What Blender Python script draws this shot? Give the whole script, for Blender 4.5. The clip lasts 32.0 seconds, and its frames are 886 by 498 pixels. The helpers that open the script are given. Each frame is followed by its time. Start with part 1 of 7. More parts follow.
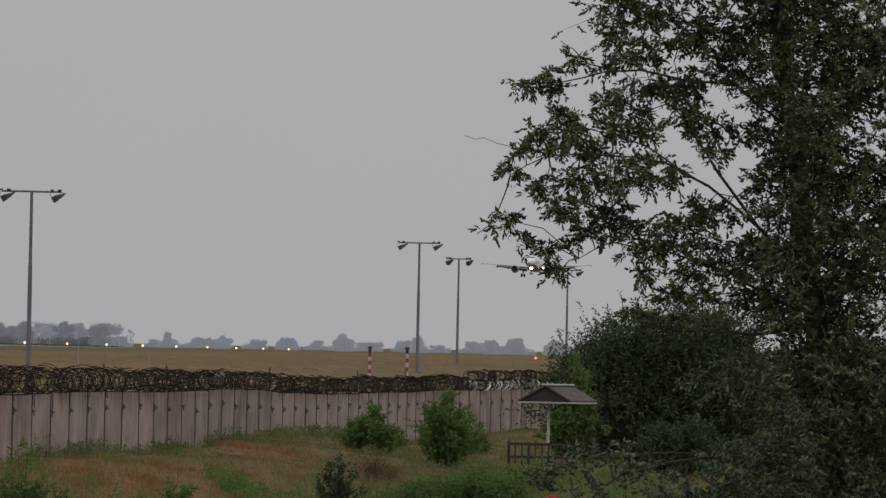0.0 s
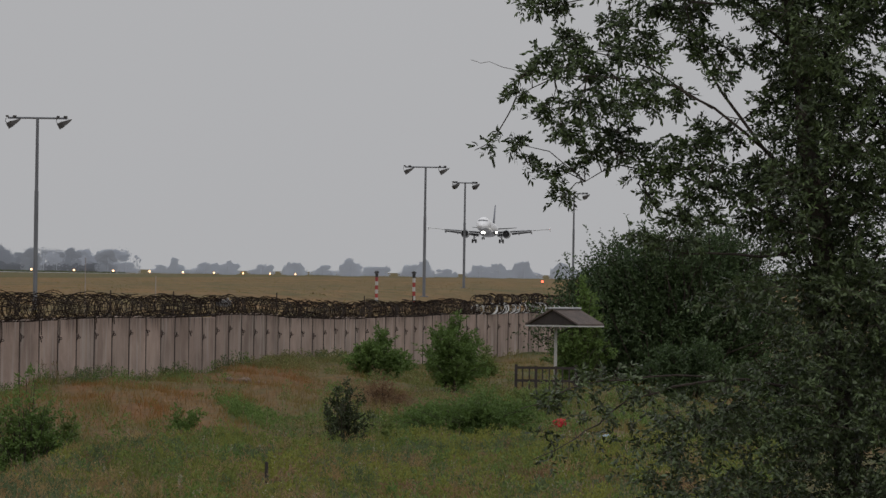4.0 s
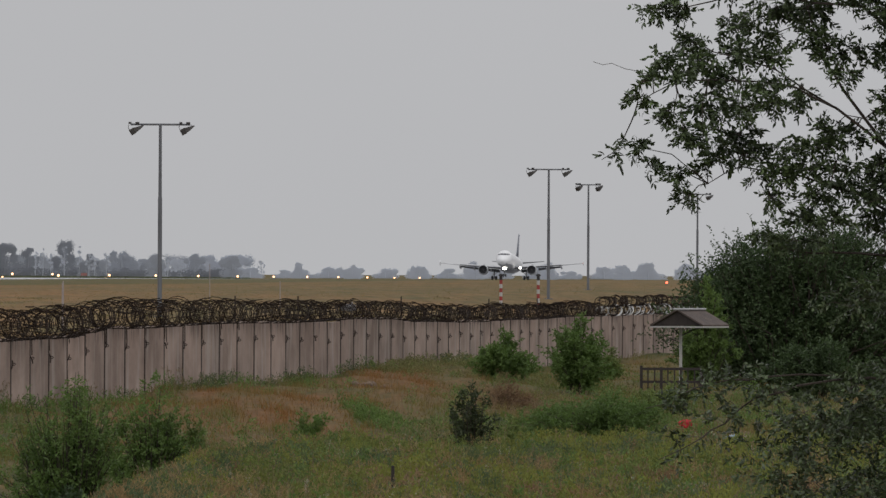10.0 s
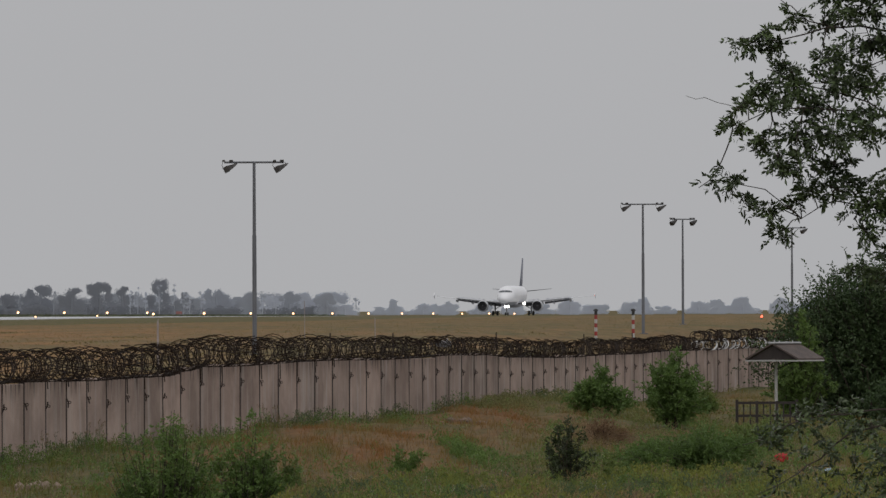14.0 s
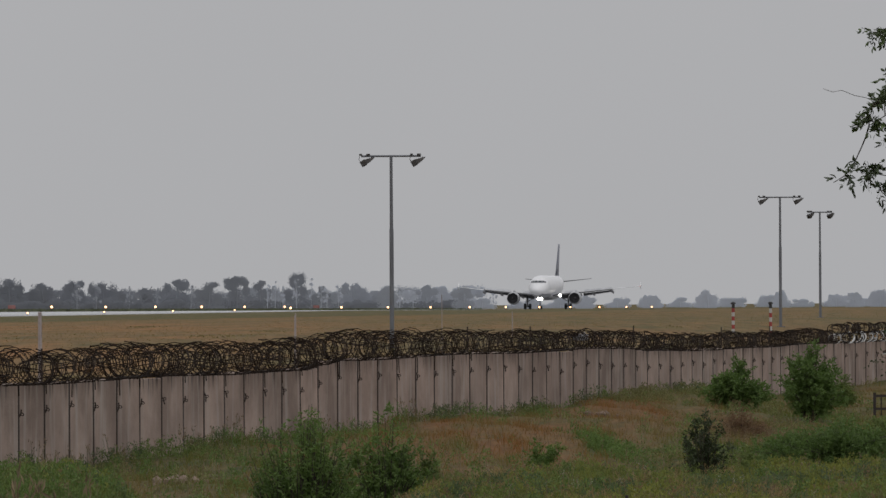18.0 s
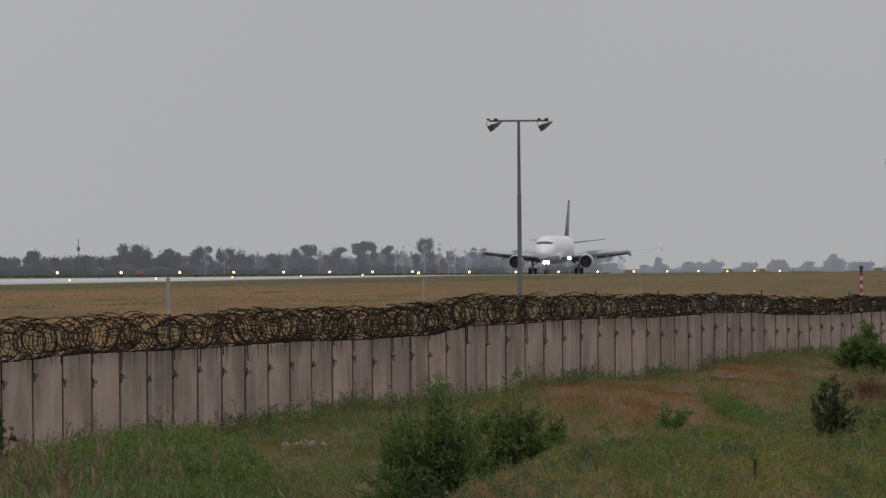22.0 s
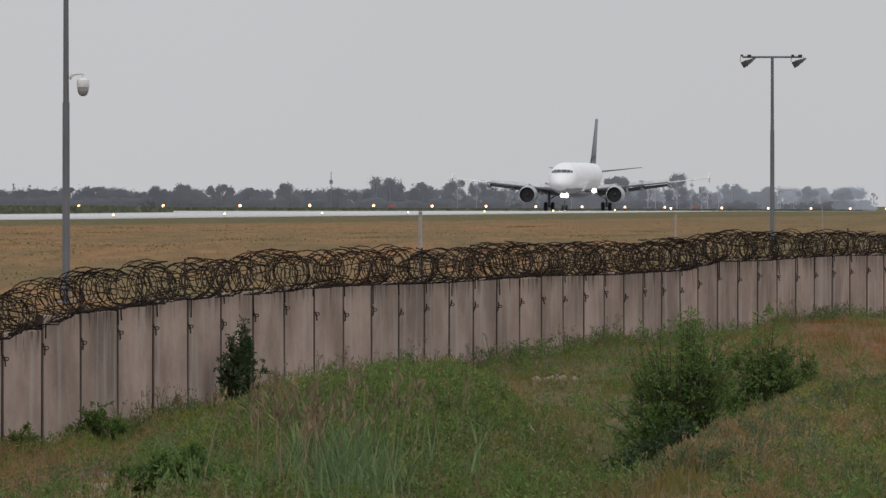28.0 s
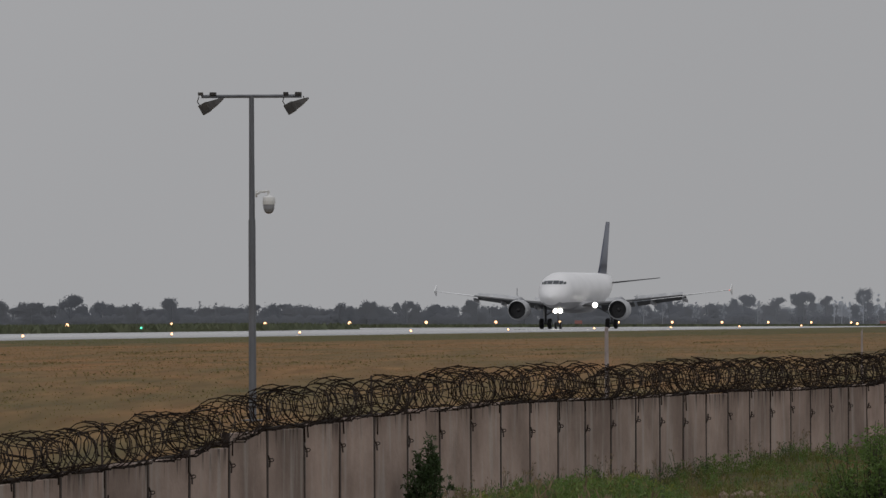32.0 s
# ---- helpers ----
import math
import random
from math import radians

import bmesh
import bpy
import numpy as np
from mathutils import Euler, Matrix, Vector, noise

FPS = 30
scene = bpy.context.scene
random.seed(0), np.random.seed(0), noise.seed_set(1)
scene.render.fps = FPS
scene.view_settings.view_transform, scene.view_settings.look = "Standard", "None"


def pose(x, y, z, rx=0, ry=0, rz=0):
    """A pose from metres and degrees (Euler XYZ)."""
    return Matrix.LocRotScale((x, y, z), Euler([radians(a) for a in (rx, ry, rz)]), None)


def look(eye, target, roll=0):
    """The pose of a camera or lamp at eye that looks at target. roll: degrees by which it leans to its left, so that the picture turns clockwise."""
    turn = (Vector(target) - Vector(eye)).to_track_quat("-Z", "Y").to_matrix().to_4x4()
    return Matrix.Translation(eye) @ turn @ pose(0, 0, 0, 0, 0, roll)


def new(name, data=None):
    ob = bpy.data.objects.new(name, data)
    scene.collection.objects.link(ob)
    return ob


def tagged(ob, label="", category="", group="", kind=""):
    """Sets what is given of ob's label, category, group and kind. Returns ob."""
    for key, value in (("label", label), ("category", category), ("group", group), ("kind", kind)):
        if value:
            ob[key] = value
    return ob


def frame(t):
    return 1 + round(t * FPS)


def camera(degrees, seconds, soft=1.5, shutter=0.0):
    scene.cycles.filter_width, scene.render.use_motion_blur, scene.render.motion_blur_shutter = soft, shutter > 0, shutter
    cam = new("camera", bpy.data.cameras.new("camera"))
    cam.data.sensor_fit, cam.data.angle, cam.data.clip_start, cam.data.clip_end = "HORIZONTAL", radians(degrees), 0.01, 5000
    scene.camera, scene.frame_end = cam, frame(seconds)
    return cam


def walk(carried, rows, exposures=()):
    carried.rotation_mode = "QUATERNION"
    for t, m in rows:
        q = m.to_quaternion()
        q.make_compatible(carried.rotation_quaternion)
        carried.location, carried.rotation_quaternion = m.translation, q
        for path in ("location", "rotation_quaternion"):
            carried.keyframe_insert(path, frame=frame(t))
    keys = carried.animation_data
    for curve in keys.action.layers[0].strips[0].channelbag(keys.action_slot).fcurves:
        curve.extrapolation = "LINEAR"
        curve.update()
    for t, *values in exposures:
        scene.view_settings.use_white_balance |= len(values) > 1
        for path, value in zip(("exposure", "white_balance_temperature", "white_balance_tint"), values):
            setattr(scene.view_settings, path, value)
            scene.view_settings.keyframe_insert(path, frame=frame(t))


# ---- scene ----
# A telephoto pan from one standpoint: an airliner lands beyond a concrete perimeter wall.
EYE = (0.0, 0.0, 1.6)
cam = camera(5.299, 32.0, soft=1.45)
# seconds, yaw (left positive), pitch, lean; the camera stands still and turns
TURNS = [
    (0, -2.4664, 0.5545, 1.174),
    (0.5, -2.4522, 0.5205, 1.168),
    (1, -2.5003, 0.3776, 1.034),
    (1.5, -2.5069, 0.1968, 0.994),
    (2, -2.4767, 0.1764, 1.040),
    (2.5, -2.4482, 0.0934, 0.851),
    (4.5, -2.4241, 0.1090, 0.820),
    (5, -2.3048, 0.2852, 0.730),
    (5.5, -2.1445, 0.3629, 0.709),
    (6, -2.0820, 0.0898, 0.542),
    (6.5, -1.9783, -0.0290, 0.494),
    (7, -1.8751, -0.1113, 0.459),
    (7.5, -1.8516, 0.0927, 0.437),
    (8, -1.8778, 0.3292, 0.392),
    (8.5, -1.9113, 0.3718, 0.359),
    (9, -1.8471, 0.3036, 0.322),
    (9.5, -1.7266, 0.1491, 0.293),
    (10, -1.6941, 0.1095, 0.230),
    (10.5, -1.6567, 0.2549, 0.242),
    (11, -1.6297, 0.3571, 0.204),
    (11.5, -1.5968, 0.3507, 0.100),
    (12, -1.5101, 0.3062, 0.082),
    (12.5, -1.3911, 0.3236, 0.072),
    (13, -1.3207, 0.3772, -0.047),
    (13.5, -1.1920, 0.3834, -0.114),
    (14, -1.1288, 0.3246, -0.216),
    (14.5, -1.0226, 0.2123, -0.310),
    (15, -0.8750, 0.2127, -0.237),
    (15.5, -0.7776, 0.0989, -0.266),
    (17.5, -0.4200, 0.2844, -0.304),
    (18, -0.3079, 0.2899, -0.321),
    (18.5, -0.2307, 0.2093, -0.355),
    (19, -0.1354, 0.2023, -0.346),
    (19.5, 0.0078, 0.3867, -0.361),
    (20, 0.1167, 0.3814, -0.405),
    (20.5, 0.1465, 0.1348, -0.499),
    (21, 0.2587, 0.0348, -0.465),
    (21.5, 0.3812, 0.0339, -0.483),
    (22, 0.4587, 0.0837, -0.465),
    (22.5, 0.4832, 0.1588, -0.516),
    (23, 0.5672, 0.1346, -0.457),
    (23.5, 0.6824, 0.0343, -0.587),
    (24, 0.7947, 0.0756, -0.618),
    (24.5, 0.9260, 0.1248, -0.586),
    (25, 1.0910, 0.1241, -0.441),
    (25.5, 1.3143, 0.1043, -0.258),
    (27.5, 1.8667, -0.3146, 0.012),
    (28, 1.9700, -0.3006, -0.006),
    (28.5, 2.1896, -0.1092, 0.069),
    (29, 2.3031, 0.0491, 0.073),
    (29.5, 2.3862, 0.0896, 0.018),
    (30, 2.5112, 0.1232, 0.026),
    (30.5, 2.6824, 0.2335, -0.019),
    (31, 2.8344, 0.3788, -0.000),
    (31.5, 2.9310, 0.4401, -0.089),
    (32, 3.0821, 0.3983, -0.226),
]
walk(cam, [(t, pose(*EYE, 90 + p, 0, y) @ pose(0, 0, 0, 0, 0, r)) for t, y, p, r in TURNS],
     exposures=[(0.0, 0.02), (2.5, 0.02), (5.0, 0.22), (6.0, 0.28), (9.0, 0.25), (11.0, 0.27), (13.0, 0.16), (15.0, 0.08), (19.0, 0.07), (24.0, 0.04), (25.5, 0.0), (28.0, 0.45), (29.0, 0.48), (30.0, 0.30), (31.0, 0.17), (32.0, -0.18)])

# ---- light: an overcast evening sky and a very soft sun ----
SUN_EL, SUN_AZ = radians(50), radians(215)
world = bpy.data.worlds.new("overcast_sky")
scene.world = world
world.use_nodes = True
wn, wl = world.node_tree.nodes, world.node_tree.links
wn.clear()
w_out = wn.new("ShaderNodeOutputWorld")
w_bg = wn.new("ShaderNodeBackground")
w_sky = wn.new("ShaderNodeTexSky")
w_sky.sky_type, w_sky.sun_disc = "NISHITA", False
w_sky.sun_elevation, w_sky.sun_rotation = SUN_EL, SUN_AZ
w_sky.air_density, w_sky.dust_density = 1.0, 6.0
w_tex = wn.new("ShaderNodeTexCoord")
w_sep = wn.new("ShaderNodeSeparateXYZ")
w_ramp = wn.new("ShaderNodeMapRange")       # overcast luminance: the zenith is about three times the horizon
w_ramp.inputs["From Min"].default_value, w_ramp.inputs["From Max"].default_value = 0.0, 1.0
w_ramp.inputs["To Min"].default_value, w_ramp.inputs["To Max"].default_value = 0.445, 0.80
w_cloud = wn.new("ShaderNodeTexNoise")
w_cloud.inputs["Scale"].default_value, w_cloud.inputs["Detail"].default_value = 7.0, 3.0
w_cmix = wn.new("ShaderNodeMapRange")
w_cmix.inputs["To Min"].default_value, w_cmix.inputs["To Max"].default_value = 0.93, 1.07
w_mul = wn.new("ShaderNodeMath")
w_mul.operation = "MULTIPLY"
w_grey = wn.new("ShaderNodeCombineColor")
w_tint = wn.new("ShaderNodeMix")
w_tint.data_type, w_tint.blend_type = "RGBA", "MULTIPLY"
w_tint.inputs[0].default_value = 1.0
w_tint.inputs[7].default_value = (0.985, 0.99, 1.02, 1)
w_hsv = wn.new("ShaderNodeHueSaturation")
w_hsv.inputs["Saturation"].default_value, w_hsv.inputs["Value"].default_value = 0.25, 0.06
w_mix = wn.new("ShaderNodeMix")
w_mix.data_type = "RGBA"
w_mix.inputs[0].default_value = 0.12
wl.new(w_tex.outputs["Generated"], w_sep.inputs[0])
wl.new(w_tex.outputs["Generated"], w_cloud.inputs["Vector"])
wl.new(w_sep.outputs["Z"], w_ramp.inputs["Value"])
wl.new(w_cloud.outputs["Fac"], w_cmix.inputs["Value"])
wl.new(w_ramp.outputs[0], w_mul.inputs[0])
wl.new(w_cmix.outputs[0], w_mul.inputs[1])
for ch in ("Red", "Green", "Blue"):
    wl.new(w_mul.outputs[0], w_grey.inputs[ch])
wl.new(w_grey.outputs[0], w_tint.inputs[6])
wl.new(w_sky.outputs[0], w_hsv.inputs["Color"])
wl.new(w_tint.outputs[2], w_mix.inputs[6])
wl.new(w_hsv.outputs[0], w_mix.inputs[7])
wl.new(w_mix.outputs[2], w_bg.inputs["Color"])
wl.new(w_bg.outputs[0], w_out.inputs["Surface"])
w_bg.inputs["Strength"].default_value = 1.0

sun = new("sun", bpy.data.lights.new("sun", "SUN"))
sun.data.energy, sun.data.angle, sun.data.color = 0.45, radians(30), (1.0, 0.96, 0.9)
sun.matrix_world = look((60, -80, 120), (0, 60, 0))


# ---- materials ----
def material(name, rgb, rough=0.8, metal=0.0, rgb2=None, scale=3.0, stretch=(1, 1, 1), bump=0.0, bump_scale=30.0,
             island=0.0, per_object=0.0, spread=(0.35, 0.65), coords="Object", fine=0.0, fine_scale=40.0, spec=0.5, thin=0.0):
    """Base colour with one broad and one fine variation, optional relief, and change from piece to piece."""
    m = bpy.data.materials.new(name)
    m.use_nodes = True
    n, l = m.node_tree.nodes, m.node_tree.links
    bs = n["Principled BSDF"]
    bs.inputs["Roughness"].default_value, bs.inputs["Metallic"].default_value = rough, metal
    bs.inputs["Specular IOR Level"].default_value = spec
    if coords == "World":
        src = n.new("ShaderNodeNewGeometry").outputs["Position"]
    else:
        src = n.new("ShaderNodeTexCoord").outputs[coords]
    mp = n.new("ShaderNodeMapping")
    mp.inputs["Scale"].default_value = stretch
    l.new(src, mp.inputs["Vector"])
    nz = n.new("ShaderNodeTexNoise")
    nz.inputs["Scale"].default_value, nz.inputs["Detail"].default_value = scale, 5.0
    l.new(mp.outputs[0], nz.inputs["Vector"])
    rg = n.new("ShaderNodeMapRange")
    rg.inputs["From Min"].default_value, rg.inputs["From Max"].default_value = spread
    l.new(nz.outputs["Fac"], rg.inputs["Value"])
    mx = n.new("ShaderNodeMix")
    mx.data_type = "RGBA"
    rgb2 = rgb2 or tuple(c * 0.75 for c in rgb)
    mx.inputs[6].default_value, mx.inputs[7].default_value = (*rgb, 1), (*rgb2, 1)
    l.new(rg.outputs[0], mx.inputs[0])
    col = mx.outputs[2]
    gains = []
    if fine:
        fz = n.new("ShaderNodeTexNoise")
        fz.inputs["Scale"].default_value, fz.inputs["Detail"].default_value = fine_scale, 3.0
        l.new(mp.outputs[0], fz.inputs["Vector"])
        gains.append((fz.outputs["Fac"], fine))
    if island:
        gains.append((n.new("ShaderNodeNewGeometry").outputs["Random Per Island"], island))
    if per_object:
        gains.append((n.new("ShaderNodeObjectInfo").outputs["Random"], per_object))
    for sock, amount in gains:
        gr = n.new("ShaderNodeMapRange")
        gr.inputs["To Min"].default_value, gr.inputs["To Max"].default_value = 1 - amount, 1 + amount
        l.new(sock, gr.inputs["Value"])
        gm = n.new("ShaderNodeMix")
        gm.data_type, gm.blend_type = "RGBA", "MULTIPLY"
        gm.inputs[0].default_value = 1.0
        l.new(col, gm.inputs[6])
        l.new(gr.outputs[0], gm.inputs[7])
        col = gm.outputs[2]
    l.new(col, bs.inputs["Base Color"])
    if bump:
        bz = n.new("ShaderNodeTexNoise")
        bz.inputs["Scale"].default_value, bz.inputs["Detail"].default_value = bump_scale, 4.0
        l.new(mp.outputs[0], bz.inputs["Vector"])
        bp = n.new("ShaderNodeBump")
        bp.inputs["Strength"].default_value, bp.inputs["Distance"].default_value = bump, 0.05
        l.new(bz.outputs["Fac"], bp.inputs["Height"])
        l.new(bp.outputs[0], bs.inputs["Normal"])
    if thin:
        see_through(m, col, thin)
    return m


def see_through(m, col, share):
    """Leaves and blades let part of the light through from behind."""
    n, l = m.node_tree.nodes, m.node_tree.links
    tr, mx = n.new("ShaderNodeBsdfTranslucent"), n.new("ShaderNodeMixShader")
    mx.inputs[0].default_value = share
    l.new(col, tr.inputs["Color"])
    l.new(n["Principled BSDF"].outputs[0], mx.inputs[1])
    l.new(tr.outputs[0], mx.inputs[2])
    l.new(mx.outputs[0], n["Material Output"].inputs["Surface"])


def glow(name, rgb, strength):
    m = bpy.data.materials.new(name)
    m.use_nodes = True
    b = m.node_tree.nodes["Principled BSDF"]
    b.inputs["Base Color"].default_value = (*rgb, 1)
    b.inputs["Emission Color"].default_value, b.inputs["Emission Strength"].default_value = (*rgb, 1), strength
    return m


def ground_material(name, dry, rust, green, sx, sy, blades=False, dark=0.45):
    """Rough grassland: what grows where comes from the land's own "rust" and "green" values, broken up by drawn-out patches."""
    m = bpy.data.materials.new(name)
    m.use_nodes = True
    n, l = m.node_tree.nodes, m.node_tree.links
    bs = n["Principled BSDF"]
    bs.inputs["Roughness"].default_value, bs.inputs["Specular IOR Level"].default_value = 0.95, 0.12
    geo = n.new("ShaderNodeNewGeometry")

    def patch(kx, ky, lo, hi, detail=5.0, off=0.0):
        mp = n.new("ShaderNodeMapping")
        mp.inputs["Scale"].default_value, mp.inputs["Location"].default_value = (kx, ky, 0.0), (off, off * 0.7, off)
        l.new(geo.outputs["Position"], mp.inputs["Vector"])
        z = n.new("ShaderNodeTexNoise")
        z.inputs["Scale"].default_value, z.inputs["Detail"].default_value = 1.0, detail
        l.new(mp.outputs[0], z.inputs["Vector"])
        r = n.new("ShaderNodeMapRange")
        r.inputs["From Min"].default_value, r.inputs["From Max"].default_value = 0.25, 0.75
        r.inputs["To Min"].default_value, r.inputs["To Max"].default_value = lo, hi
        l.new(z.outputs["Fac"], r.inputs["Value"])
        return r.outputs[0]

    def share(attribute, noise_sock):
        at = n.new("ShaderNodeAttribute")
        at.attribute_name = attribute
        s = n.new("ShaderNodeMath")
        s.operation, s.use_clamp = "ADD", True
        l.new(at.outputs["Fac"], s.inputs[0])
        l.new(noise_sock, s.inputs[1])
        return s.outputs[0]

    def mix(a, b, f, mode="MIX"):
        x = n.new("ShaderNodeMix")
        x.data_type, x.blend_type = "RGBA", mode
        for sock, v in ((x.inputs[6], a), (x.inputs[7], b), (x.inputs[0], f)):
            if isinstance(v, tuple):
                sock.default_value = (*v, 1)
            elif isinstance(v, float):
                sock.default_value = v
            else:
                l.new(v, sock)
        return x.outputs[2]

    c = mix(dry, rust, share("rust", patch(sx, sy, -0.6, 0.6)))
    c = mix(c, green, share("green", patch(sx * 1.7, sy * 1.7, -0.65, 0.65, 6.0, 31.0)))
    if blades:
        gain = n.new("ShaderNodeMapRange")
        gain.inputs["To Min"].default_value, gain.inputs["To Max"].default_value = 0.93, 1.09
        l.new(geo.outputs["Random Per Island"], gain.inputs["Value"])
        c = mix(c, gain.outputs[0], 1.0, "MULTIPLY")
    else:
        f = n.new("ShaderNodeMapRange")
        f.inputs["To Min"].default_value, f.inputs["To Max"].default_value = 1.0, dark
        l.new(patch(sx * 6, sy * 6, 0.0, 1.0, 6.0, 7.0), f.inputs["Value"])
        c = mix(c, f.outputs[0], 1.0, "MULTIPLY")
    l.new(c, bs.inputs["Base Color"])
    if blades:
        see_through(m, c, 0.4)
    return m


def concrete_material():
    """Old cast concrete: blotches, upright rain streaks, dark runs below the coping, and panels of slightly different tone."""
    m = material("weathered_concrete", (0.380, 0.289, 0.248), 0.92, 0, (0.24, 0.18, 0.153), 0.9, (1.2, 0.4, 0.6), 0.3, 14, per_object=0.13, fine=0.14,
                 fine_scale=6, coords="World", spec=0.2, spread=(0.38, 0.64))
    n, l = m.node_tree.nodes, m.node_tree.links
    bs = n["Principled BSDF"]
    old = bs.inputs["Base Color"].links[0].from_socket
    geo, tc = n.new("ShaderNodeNewGeometry"), n.new("ShaderNodeTexCoord")

    def streak(k, lo, hi, off):
        mp = n.new("ShaderNodeMapping")
        mp.inputs["Scale"].default_value, mp.inputs["Location"].default_value = (k, k * 0.35, k * 0.05), (off, off, 0)
        l.new(geo.outputs["Position"], mp.inputs["Vector"])
        z = n.new("ShaderNodeTexNoise")
        z.inputs["Scale"].default_value, z.inputs["Detail"].default_value = 1.0, 3.0
        l.new(mp.outputs[0], z.inputs["Vector"])
        r = n.new("ShaderNodeMapRange")
        r.inputs["From Min"].default_value, r.inputs["From Max"].default_value = lo, hi
        l.new(z.outputs["Fac"], r.inputs["Value"])
        return r.outputs[0]

    sep = n.new("ShaderNodeSeparateXYZ")
    l.new(tc.outputs["Object"], sep.inputs[0])
    runs = n.new("ShaderNodeMapRange")
    runs.inputs["From Min"].default_value, runs.inputs["From Max"].default_value = -0.55, 0.0
    l.new(sep.outputs["Z"], runs.inputs["Value"])
    both = n.new("ShaderNodeMath")
    both.operation = "MULTIPLY"
    l.new(runs.outputs[0], both.inputs[0])
    l.new(streak(9.0, 0.55, 0.62, 3.0), both.inputs[1])
    pale = n.new("ShaderNodeMath")
    pale.operation = "MULTIPLY"
    pale.inputs[1].default_value = 0.42
    l.new(streak(6.0, 0.53, 0.68, 17.0), pale.inputs[0])
    mx = n.new("ShaderNodeMix")
    mx.data_type = "RGBA"
    mx.inputs[7].default_value = (0.44, 0.41, 0.385, 1)
    l.new(pale.outputs[0], mx.inputs[0])
    l.new(old, mx.inputs[6])
    m2 = n.new("ShaderNodeMix")
    m2.data_type = "RGBA"
    m2.inputs[7].default_value = (0.05, 0.038, 0.034, 1)
    sc = n.new("ShaderNodeMath")
    sc.operation = "MULTIPLY"
    sc.inputs[1].default_value = 0.85
    l.new(both.outputs[0], sc.inputs[0])
    l.new(sc.outputs[0], m2.inputs[0])
    l.new(mx.outputs[2], m2.inputs[6])
    l.new(m2.outputs[2], bs.inputs["Base Color"])
    return m


